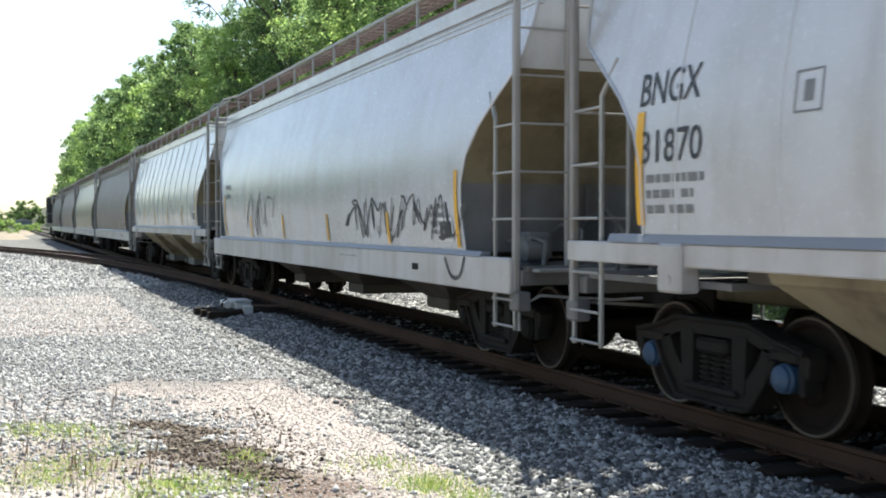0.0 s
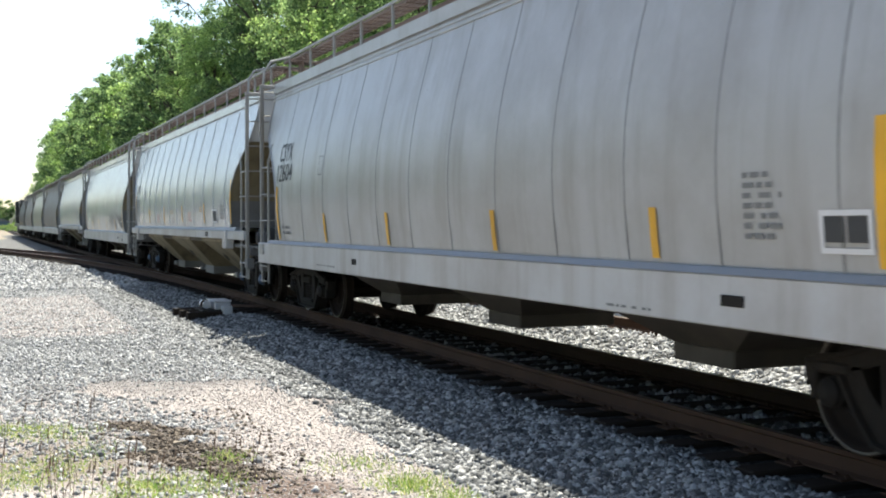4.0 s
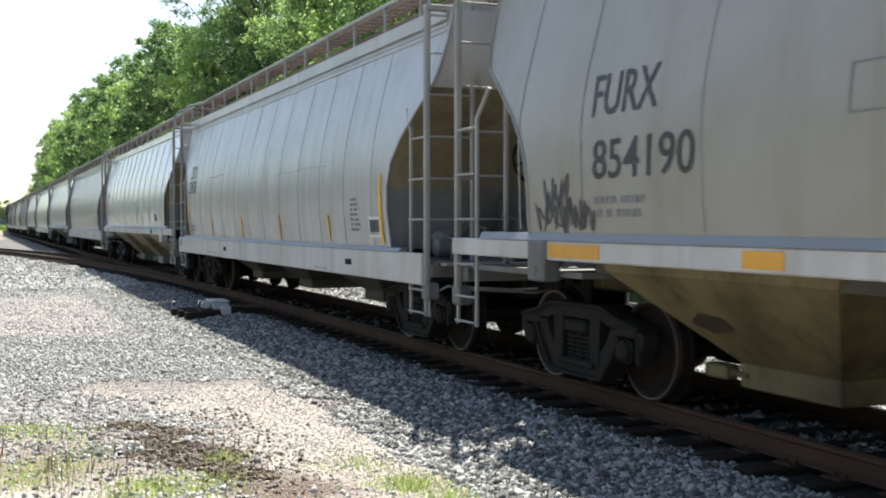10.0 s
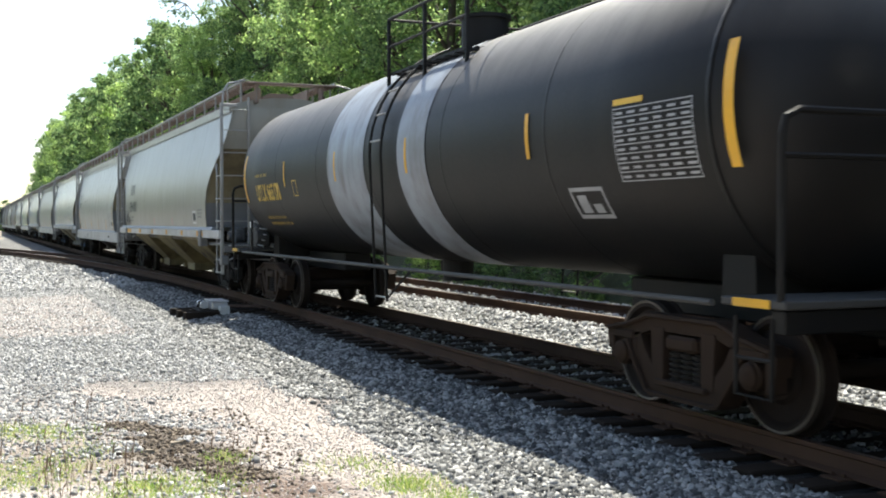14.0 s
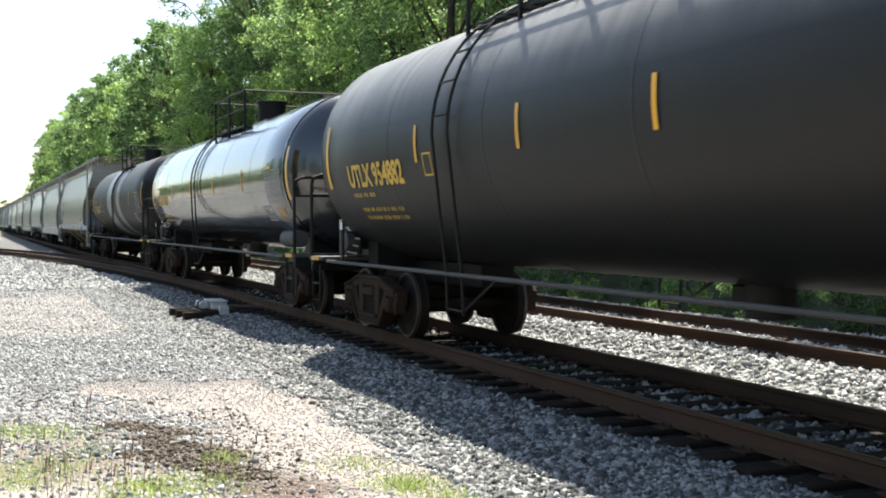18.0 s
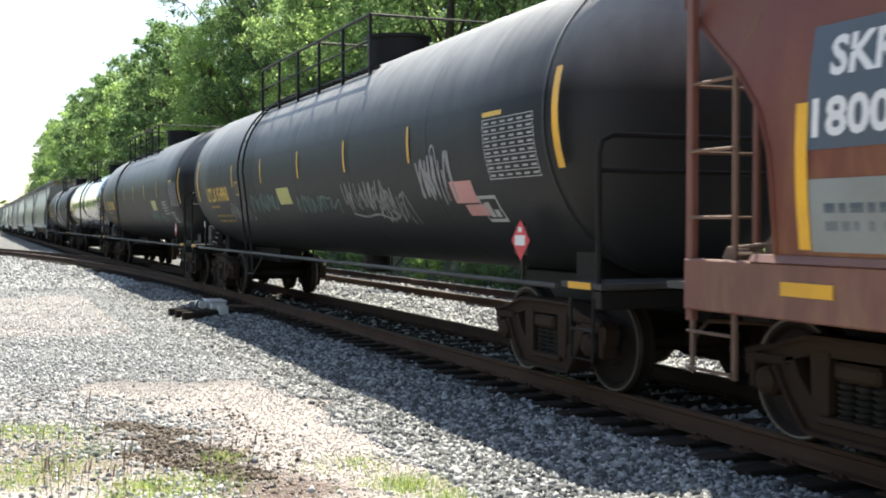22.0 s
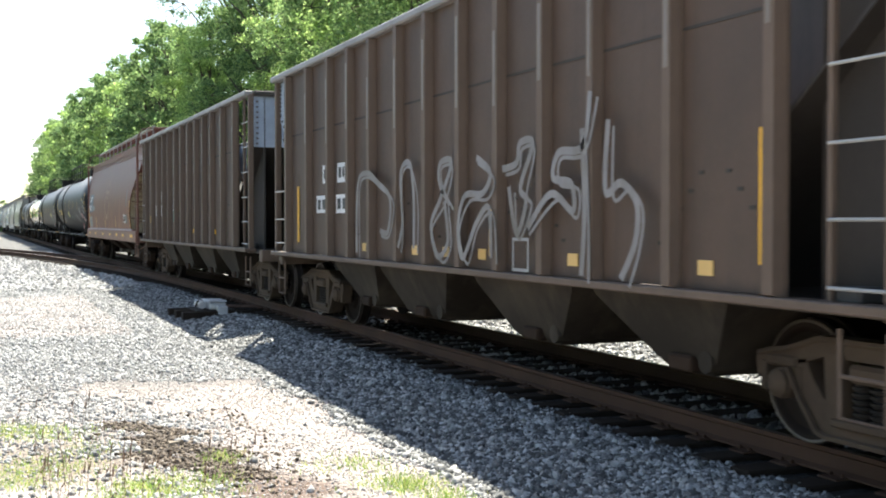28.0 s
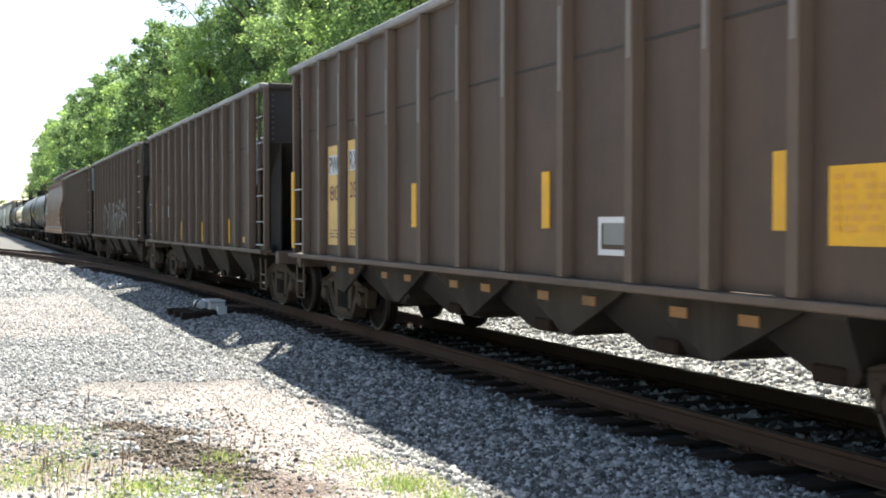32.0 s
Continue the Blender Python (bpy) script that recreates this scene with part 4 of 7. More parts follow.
    while y < half - 2.3 and seams:
        e = [(hull_width(z) + 0.001, z) for z in np.arange(z_sill + 0.03, 3.97, 0.16)]
        for s in (-1, 1):
            d = 0.009 if ribs else 0.003
            w = 0.015 if ribs else 0.012
            vs = []
            for x, z in e:
                vs += [(s * x, -w, z), (s * (x + d), -w * 0.5, z), (s * (x + d), w * 0.5, z), (s * x, w, z)]
            key = ("rib", s, deep_sill, ribs, paint.name)
            if key not in KEPT:
                KEPT[key] = Shape().add(vs, [(4 * i + j, 4 * i + j + 1, 4 * i + j + 5, 4 * i + j + 4) for i in range(len(e) - 1) for j in range(3)]).mesh("rib", SEAM if not ribs and paint == GREY else paint)
            part("rib", KEPT[key], paint, car, at=pose(0, y, 0))
        y += step
    # hopper bays
    bays = 3
    bl = (length - 6.3) / bays if deep_sill else length * 0.2445
    if not deep_sill:
        # Dark box filling the bay gaps, standing in for the shaded end slopes.
        part("bay_gap_filler", Shape().box(-1.38, 1.38, -half + 3.0, half - 3.0, 1.16, 1.32), BAYDARK, car)
    zt, zb = (1.30, 0.42 if deep_sill else 0.34)
    for i in range(bays):
        c = bl * (i - 1)
        t = (1.42, bl / 2 if deep_sill else 1.46)
        b = (0.60, 0.56 if not deep_sill else 0.42)
        top = [(-t[0], c - t[1], zt), (t[0], c - t[1], zt), (t[0], c + t[1], zt), (-t[0], c + t[1], zt)]
        mid = [(-t[0] + 0.02, c - t[1] + 0.05, zt - 0.12), (t[0] - 0.02, c - t[1] + 0.05, zt - 0.12), (t[0] - 0.02, c + t[1] - 0.05, zt - 0.12), (-t[0] + 0.02, c + t[1] - 0.05, zt - 0.12)]
        bot = [(-b[0], c - b[1], zb + 0.1), (b[0], c - b[1], zb + 0.1), (b[0], c + b[1], zb + 0.1), (-b[0], c + b[1], zb + 0.1)]
        part("hopper_bay", Shape().add(top + mid + bot, [(0, 1, 5, 4), (1, 2, 6, 5), (2, 3, 7, 6), (3, 0, 4, 7), (4, 5, 9, 8), (5, 6, 10, 9), (6, 7, 11, 10), (7, 4, 8, 11), (8, 9, 10, 11)]), bay_paint, car, "sloping hopper bay under the body")
        gate = Shape().box(-b[0] - 0.03, b[0] + 0.03, c - b[1] - 0.02, c + b[1] + 0.02, 0.25 if not deep_sill else 0.38, zb + 0.12, 0.015)
        part("outlet_gate", gate if deep_sill else gate.box(-b[0] - 0.10, -b[0] + 0.06, c + b[1] + 0.12, c + b[1] + 0.42, 0.30, 0.42, 0.02).tube([(-b[0] - 0.02, c + b[1] - 0.1, 0.36), (-b[0] - 0.02, c + b[1] + 0.2, 0.36)], 0.03, 6), BAYDARK if deep_sill else BAYTAN if bay_paint == BAYTAN else GATE, car, "" if deep_sill else "dull outlet gate")
        if not deep_sill:
            k = 0.52
            mx, mz = -(t[0] * (1 - k) + b[0] * k) - 0.012, (zt - 0.12) * (1 - k) + (zb + 0.1) * k
            hat = [(mx - 0.10 * math.sin(q) * w, c + 0.45 + 0.25 * w * math.cos(q) - 0.05 * math.sin(q), mz + 0.10 * w * math.sin(q)) for q, w in ((2 * math.pi * j / 18, 0.85 + 0.22 * math.sin(3.7 * j + i) * math.cos(1.9 * j)) for j in range(18))]
            part("hand_hole", Shape().add(hat, [tuple(range(18))]), STAIN, car, "dark worn oval in the hopper bay")
    part("centre_sill", Shape().box(-0.2, 0.2, -half + 0.7, half - 0.7, 0.72 if deep_sill else 0.88, 1.08, 0.02), TRUCK if deep_sill else bay_paint, car)
    for e in (-1, 1):
        part("end_floor", Shape().box(-1.45, 1.45, min(e * (half - 0.5), e * (half - 2.9)), max(e * (half - 0.5), e * (half - 2.9)), 1.10, 1.155), DECKGREY if sill_paint != SILL else ENDGREY, car)
    # end cages: corner posts that carry the side and end ladders, decks and brake gear
    steps = ladder or GALV
    gear = ENDGREY if sill_paint == SILL else RUST
    for e in (-1, 1):
        if sill_paint != SILL:      # weld lines and rust runs across the peeling end
            for z in (1.75, 2.30, 2.85, 3.40, 3.85):
                yz = e * (float(np.interp(z, [q[1] for q in levels], [q[2] for q in levels])) - 0.015)
                part("end_weld", Shape().box(-hull_width(z) + 0.05, hull_width(z) - 0.05, yz - 0.02, yz + 0.02, z - 0.02, z + 0.02, 0.006), RUST, car)
        yp = yf if e > 0 else -ys
        ya = yp - e * 0.51
        for s in (-1, 1):
            part("corner_post", Shape().box(min(s * 1.49, s * 1.56), max(s * 1.49, s * 1.56), yp - 0.036, yp + 0.036, 0.88, 4.08, 0.012).box(min(s * 1.2, s * 1.56), max(s * 1.2, s * 1.56), yp - 0.05, yp + 0.05, 4.08, 4.15, 0.01), post_paint, car)
            if sill_paint == SILL:
                part("post_foot", Shape().box(min(s * 1.40, s * 1.56), max(s * 1.40, s * 1.56), yp - 0.10, yp + 0.10, 0.70, 0.90, 0.02), ENDGREY, car)
            lad = part("side_ladder", Shape().box(min(s * 1.51, s * 1.545), max(s * 1.51, s * 1.545), ya - 0.022, ya + 0.022, 0.50, 2.72, 0.006).tube([(s * 1.527, ya, 2.70), (s * (hull_width(3.0) - 0.01), ya - e * 0.22, 3.0)], 0.026, 6).box(
                min(s * 1.51, s * 1.545), max(s * 1.51, s * 1.545), yp - e * 0.02 - 0.02, yp - e * 0.02 + 0.02, 0.50, 0.90, 0.006), steps, car)
            for z in (0.54, 0.81, 1.16, 1.64, 2.12, 2.61):
                x = s * 1.555 if z < 2.4 else s * 1.535
                part("rung", Shape().tube([(x, ya, z), (x, yp, z)], 0.014, 6), steps, lad)
            el = part("end_ladder", Shape().box(min(s * 0.92, s * 0.965), max(s * 0.92, s * 0.965), yp - 0.03, yp + 0.03, 1.12, 4.30, 0.008), post_paint, car)
            for z in (1.64, 2.12, 2.61, 3.10, 3.58, 4.02):
                part("rung", Shape().tube([(s * 0.94, yp + e * 0.03, z), (s * 1.52, yp + e * 0.03, z)], 0.013, 6), steps, el)
            part("roof_grab", Shape().tube([(s * 1.50, yp, 4.08), (s * 1.48, yp - e * 0.02, 4.40), (s * 1.36, yp - e * 0.06, 4.58), (s * 1.02, yp - e * 0.16, 4.67)], 0.024, 6), steps, car)
            if stiffener:
                part("end_stiffener", Shape().box(min(s * 0.66, s * 0.74), max(s * 0.66, s * 0.74), min(yp - e * 0.1, yp), max(yp - e * 0.1, yp), 1.12, 4.05, 0.015), end_paint if end_paint == RUSTEND else post_paint, car, "upright end stiffener")
            rod = [(s * 1.50, yp + e * 0.02, 0.74), (s * 1.30, yp + e * 0.10, 0.86), (s * 0.5, yp + e * 0.16, 0.80), (s * 0.22, yp + e * 0.3, 0.82)]
            part("uncoupling_rod", Shape().tube([(s * 1.50, yp + e * 0.02, 0.50)] + rod, 0.016, 6), GALV if sill_paint == SILL else RUST, car)
        lo, hi = min(yp - e * 0.16, yp + e * 0.05), max(yp - e * 0.16, yp + e * 0.05)
        part("end_sill", Shape().box(-1.49, 1.49, lo, hi, 0.96, 1.12, 0.015), ENDGREY if sill_paint == SILL else sill_paint, car)
        part("end_platform", Shape().box(-1.40, 1.40, min(yp + e * 0.05, yp + e * 0.27), max(yp + e * 0.05, yp + e * 0.27), 1.10, 1.135, 0.008), GALV if sill_paint == SILL else RUST, car)
        part("shear_plate", Shape().prism([(e * (half - 1.0), 0.9), (e * (half - 1.0), 1.45), (e * (half - 1.9), 2.05), (e * (half - 1.9), 0.9)], -0.03, 0.03), ENDGREY if sill_paint == SILL else end_paint, car)
        for k, x in enumerate((-1.15, -0.72, -0.3)):
            part("brake_pipe", Shape().tube([(x, e * (half - 0.75), 1.16), (x + 0.05, e * (half - 0.80), 1.40 + 0.12 * k), (x + 0.12, e * (half - 1.4), 1.46 + 0.12 * k), (x + 0.1, e * (half - 1.86), 1.38)], 0.022, 6), gear, car)
        part("control_valve", Shape().box(-1.12, -0.80, min(e * (half - 1.2), e * (half - 1.5)), max(e * (half - 1.2), e * (half - 1.5)), 1.18, 1.50, 0.05).turned([(-0.16, 0.05), (-0.14, 0.11), (0.1, 0.11), (0.13, 0.04)], 14, (-1.1, e * (half - 1.02), 1.30)), gear, car, "dingy brake valve on the end deck", 30)
        part("crossover_platform", Shape().box(-1.02, 1.02, min(e * (half - 0.62), e * (half - 0.30)), max(e * (half - 0.62), e * (half - 0.30)), 4.60, 4.645, 0.008).box(-0.75, -0.70, min(e * (half - 0.6), e * (half - 0.35)), max(e * (half - 0.6), e * (half - 0.35)), 4.2, 4.6).box(0.70, 0.75, min(e * (half - 0.6), e * (half - 0.35)), max(e * (half - 0.6), e * (half - 0.35)), 4.2, 4.6), board, car)
        add_truck(car, e * (half - 2.14), steel, cap)
    yb = yf + 0.02
    part("brake_housing", Shape().box(-0.72, -0.38, yb - 0.22, yb - 0.02, 2.12, 2.52, 0.04), gear, car)
    part("brake_chain_rod", Shape().tube([(-0.55, yb - 0.12, 2.12), (-0.5, yb - 0.12, 1.15)], 0.018, 6), BLACKFRAME, car)
    part("brake_reservoir", Shape().turned([(-0.5, 0.05), (-0.48, 0.16), (-0.4, 0.2), (0.4, 0.2), (0.48, 0.16), (0.5, 0.05)], 16, (-0.2, half - 1.5, 1.45)), gear, car, smooth=40)
    wheel = Shape().tube([(-0.55 + 0.27 * math.cos(a), yb + 0.05, 2.32 + 0.27 * math.sin(a)) for a in np.linspace(0, 2 * math.pi, 20)], 0.02, 6)
    for a in (0.3, 1.35, 2.4):
        wheel.tube([(-0.55 + 0.27 * math.cos(a), yb + 0.05, 2.32 + 0.27 * math.sin(a)), (-0.55 - 0.27 * math.cos(a), yb + 0.05, 2.32 - 0.27 * math.sin(a))], 0.014, 5)
    part("brake_wheel", wheel, BLACKFRAME, car)
    add_couplers(car, half)
    return car, half


# ---------------------------------------------------------------- open coal hopper
def coal_width(z):
    return 1.525


COAL_POSTS = (6.40, 5.19, 4.07, 3.12, 2.22, 1.20, 0.26, -0.71, -1.65, -2.60, -3.50, -4.63, -5.80)
STEEP_POSTS = (6.46, 5.6, 4.6, 3.80, 2.63, 1.54, 0.42, -0.69, -1.84, -2.96, -3.96, -4.88, -5.80)


def side_post_shape(s):
    """Folded post with sloped flanks, standing out from the side sheet."""
    return Shape().prism([(-0.075, 1.10), (0.075, 1.10), (0.075, 4.0), (-0.075, 4.0)], s * 1.52, s * 1.55).add(
        [(s * 1.55, -0.07, 1.1), (s * 1.55, 0.07, 1.1), (s * 1.63, 0.055, 1.13), (s * 1.63, -0.055, 1.13), (s * 1.55, -0.07, 4.0), (s * 1.55, 0.07, 4.0), (s * 1.63, 0.055, 4.0), (s * 1.63, -0.055, 4.0)],
        [(0, 3, 7, 4), (3, 2, 6, 7), (2, 1, 5, 6), (0, 1, 2, 3)])


def coal_bays(car, steep, bay_marks):
    """Sloping discharge bays; the steep car shows pointed gussets between them."""
    zb = 0.50 if steep else 0.42
    runs = ((4.3, 3.6, 2.9, 2.45), (2.27, 1.80, 0.55, 0.0), (-0.75, -1.30, -2.30, -2.90), (-3.25, -4.0, -4.7, -5.15)) if not steep else ((4.9, 4.4, 3.3, 2.8), (2.75, 2.2, 1.1, 0.55), (0.5, -0.05, -1.1, -1.6), (-1.65, -2.2, -3.3, -3.8), (-3.85, -4.4, -4.9, -5.1))
    wt, wb = (1.45, 1.22) if not steep else (1.36, 1.05)
    for a, b, c, d in runs:
        top = [(-wt, a, 1.06), (wt, a, 1.06), (wt, d, 1.06), (-wt, d, 1.06)]
        mid = [(-wt + 0.02, a - 0.04, 0.98), (wt - 0.02, a - 0.04, 0.98), (wt - 0.02, d + 0.04, 0.98), (-wt + 0.02, d + 0.04, 0.98)]
        low = [(-wb, b, zb + 0.06), (wb, b, zb + 0.06), (wb, c, zb + 0.06), (-wb, c, zb + 0.06)]
        tip = [(-wb + 0.05, b - 0.1, zb), (wb - 0.05, b - 0.1, zb), (wb - 0.05, c + 0.1, zb), (-wb + 0.05, c + 0.1, zb)]
        ring = [(4 * k + i, 4 * k + (i + 1) % 4, 4 * k + 4 + (i + 1) % 4, 4 * k + 4 + i) for k in range(3) for i in range(4)]
        part("hopper_bay", Shape().add(top + mid + low + tip, ring + [(12, 13, 14, 15)]), COALBAY if not steep else COALDARK, car, "dust-whitened discharge bay")
        part("door_beam", Shape().tube([(-wb - 0.06, c + 0.05, zb + 0.12), (wb + 0.06, c + 0.05, zb + 0.12)], 0.09, 10), COALBAY, car)
        part("door_latch", Shape().box(-wb - 0.09, -wb + 0.05, (b + c) / 2 - 0.16, (b + c) / 2 + 0.16, zb + 0.02, zb + 0.15, 0.02), TRUCKRED, car)
    if bay_marks:
        for y in (5.0, 2.79, 0.51, -1.62, -3.81):
            part("bay_gusset", Shape().prism([(y + 1.0, 1.05), (y - 1.0, 1.05), (y - 0.9, 0.99), (y - 0.06, 0.60), (y + 0.06, 0.60), (y + 0.9, 0.99)], -1.44, -1.40), COALBAY, car, "pointed dusty gusset plate")
            for q in (-0.42, 0.42):
                part("reflector", Shape().box(-1.452, -1.44, y + q - 0.11, y + q + 0.11, 0.88, 0.96), BAYMARK, car, "dull orange reflector")


def coal_end(car, d, half, sheet, post, pale, panel=None):
    """One end: corner posts to the top chord, ladders, upper panel, slope sheet and deck."""
    top, low = d * (post - 0.06), d * (sheet - 1.7)
    part("end_panel", Shape().box(-1.42, 1.42, min(top, top - d * 0.04), max(top, top - d * 0.04), 3.05, 4.05), panel or COALDARK, car, "pale blue upper end panel" if panel else "dark upper end panel with rivets")
    part("slope_sheet", Shape().add([(-1.44, top, 3.05), (1.44, top, 3.05), (1.44, low, 1.05), (-1.44, low, 1.05), (-1.44, top - d * 0.05, 3.05), (1.44, top - d * 0.05, 3.05), (1.44, low - d * 0.05, 1.05), (-1.44, low - d * 0.05, 1.05)],
                                    [(0, 1, 2, 3), (7, 6, 5, 4), (0, 3, 7, 4), (1, 5, 6, 2)]), COALDARK, car, "coal-stained slope sheet")
    part("end_chord", Shape().box(-1.44, 1.44, min(top - d * 0.1, top + d * 0.1), max(top - d * 0.1, top + d * 0.1), 4.02, 4.12, 0.02), CHORD if pale else COALDARK, car)
    riv = Shape()
    for k in range(9):
        for x in (-1.36, -0.7, 0.0, 0.7, 1.36):
            riv.box(x - 0.02, x + 0.02, min(top, top + d * 0.02), max(top, top + d * 0.02), 3.1 + k * 0.10, 3.13 + k * 0.10)
    tagged(part("rivets", riv, COALPOST, car), kind="stuff")
    part("end_sill", Shape().box(-1.46, 1.46, min(d * (half - 0.62), d * (half - 0.85)), max(d * (half - 0.62), d * (half - 0.85)), 0.88, 1.10, 0.015), COALPOST, car)
    part("end_deck", Shape().box(-1.42, 1.42, min(d * (half - 0.85), d * (sheet - 1.8)), max(d * (half - 0.85), d * (sheet - 1.8)), 1.02, 1.06), COALDARK, car)
    part("deck_box", Shape().box(-1.50, -1.28, min(d * (post - 0.5), d * (post - 0.28)), max(d * (post - 0.5), d * (post - 0.28)), 1.10, 1.21, 0.02), DECKGREY, car, "small dark valve box on the sill")
    for s in (-1, 1):
        lo, hi = min(s * 1.45, s * 1.55), max(s * 1.45, s * 1.55)
        part("corner_post", Shape().box(lo, hi, d * post - 0.05, d * post + 0.05, 1.02, 4.06, 0.012), COALPOST, car)
        # Added dark plate, in place of the shade inside the end recess.
        part("dark_recess_plate", Shape().box(min(s * 1.20, s * 1.23), max(s * 1.20, s * 1.23), min(d * sheet, top), max(d * sheet, top), 1.06, 4.0), COALDARK, car)
        part("end_post", Shape().tube([(s * 0.8, top, 3.05), (s * 0.8, d * (half - 0.85), 1.1)], 0.05, 4), COALDARK, car)
        if d < 0:
            stile = post - 0.52
            lad = part("side_ladder", Shape().box(min(s * 1.48, s * 1.53), max(s * 1.48, s * 1.53), d * stile - 0.025, d * stile + 0.025, 1.10, 4.02, 0.006), COALPOST, car)
            levels = (1.20, 1.62, 2.09, 2.57, 3.05, 3.52)
        else:
            stile = sheet
            lad = part("side_ladder", Shape().box(min(s * 1.46, s * 1.53), max(s * 1.46, s * 1.53), stile - 0.03, stile + 0.03, 1.10, 2.3, 0.006), COALPOST, car)
            levels = (1.26, 1.66, 2.13)
            if not pale:
                # The gusset's blue skylight is put into its colour.
                part("end_gusset", Shape().prism([(stile, 4.0), (post - 0.05, 4.0), (post - 0.05, 3.35), (stile + 0.02, 2.65)], min(s * 1.44, s * 1.47), max(s * 1.44, s * 1.47)), PALEEND, car, "riveted end gusset, tinted pale blue as if lit by the sky")
            else:
                part("end_gusset", Shape().prism([(stile, 4.0), (post - 0.05, 4.0), (post - 0.05, 3.75), (stile + 0.02, 2.9)], min(s * 1.44, s * 1.47), max(s * 1.44, s * 1.47)), COALBROWN, car)
            edge = Shape()
            for k in range(8):
                y, z = post - 0.10 - (post - stile - 0.16) * k / 7, 3.42 - 0.10 * k
                edge.box(min(s * 1.46, s * 1.485), max(s * 1.46, s * 1.485), y - 0.02, y + 0.02, z, z + 0.04)
                edge.box(min(s * 1.46, s * 1.485), max(s * 1.46, s * 1.485), post - 0.12, post - 0.08, 3.44 + 0.07 * k, 3.47 + 0.07 * k)
            tagged(part("gusset_rivets", edge, COALDARK, car), kind="stuff")
        for z in levels:
            part("rung", Shape().tube([(s * 1.52, d * stile, z), (s * 1.56, d * (stile + 0.03), z), (s * 1.56, d * (post - 0.03), z), (s * 1.52, d * post, z)], 0.013, 6), GALV, lad)
        part("stirrup", kept("stirrup_dark", stirrup_shape, "stirrup", COALPOST), COALPOST, car, at=pose(s * 1.50, d * (post - 0.25), 0))
    add_truck(car, d * (half - 1.93), TRUCKTAN, TRUCKTAN)


def coal_hopper(front, length, label, bay_marks=False, steep=False, posts=None, panel=None):
    half = length / 2
    car = thing("open_hopper_car", label, "hopper car", "cars of the freight train", pose(TRACK_X, front - half, 0))
    CARS.append((car, front - half))
    posts = posts or (STEEP_POSTS if steep else COAL_POSTS)
    ahead, astern = 6.50, 5.86
    post_a, post_b = half - 0.75, half - 1.32
    for s in (-1, 1):
        part("side_sheet", Shape().box(min(s * 1.50, s * 1.525), max(s * 1.50, s * 1.525), -astern, ahead, 1.12, 4.02), COALBROWN, car, "streaked brown side sheet")
        part("top_chord", Shape().box(min(s * 1.46, s * 1.63), max(s * 1.46, s * 1.63), -post_b - 0.05, post_a + 0.05, 4.01, 4.11, 0.02), CHORD, car, "worn grey top chord")
        part("side_sill", Shape().box(min(s * 1.42, s * 1.64), max(s * 1.42, s * 1.64), -post_b - 0.1, half - 0.75, 1.05, 1.115, 0.01), COALPOST, car)
        for y0, y1, dz in ((-astern, -2.4, 0.0), (-2.4, 1.3, 0.012), (1.3, ahead, -0.01)):
            part("seam", Shape().box(min(s * 1.52, s * 1.532), max(s * 1.52, s * 1.532), y0, y1, 3.02 + dz, 3.045 + dz), COALDARK, car)
        for k, y in enumerate(posts):
            ob = part("side_post", kept(("cpost", s), lambda s=s: side_post_shape(s), "side_post", COALPOST), COALPOST, car, at=pose(0, y, 0))
            if s < 0:
                z0, z1 = 2.9 - 0.07 * (k % 3), 3.5 + 0.1 * ((k * 5) % 4)
                part("worn_edge", Shape().box(-1.6335, -1.6305, -0.02 - 0.01 * (k % 2), 0.035, z0, z1), POSTWEAR, ob, "rubbed bare patch")
    coal_end(car, -1, half, astern, post_b, steep, panel)
    coal_end(car, 1, half, ahead, post_a, steep)
    for c in () if steep else (3.6, 0.7, -2.2, -5.1):    # bolt heads where the inner braces meet the side
        bolts = Shape()
        for k in range(5):
            for d in (-1, 1):
                y = c + d * (0.16 + 0.13 * k)
                if y > -5.75:
                    bolts.box(-1.531, -1.524, y - 0.03, y + 0.03, 1.95 - 0.13 * k, 1.98 - 0.13 * k)
        tagged(part("bolt_heads", bolts, COALDARK, car), kind="stuff")
    part("floor", Shape().box(-1.5, 1.5, -astern + 1.8, ahead - 1.8, 1.08, 1.14), COALDARK, car)
    coal_bays(car, steep, bay_marks)
    part("centre_sill", Shape().box(-0.2, 0.2, -half + 0.7, half - 0.7, 0.72, 1.02, 0.02), TRUCK, car)
    part("brake_reservoir", Shape().turned([(-0.5, 0.05), (-0.48, 0.16), (-0.4, 0.2), (0.4, 0.2), (0.48, 0.16), (0.5, 0.05)], 16, (-0.2, half - 1.9, 1.35)), COALDARK, car, smooth=40)
    add_couplers(car, half)
    return car, half


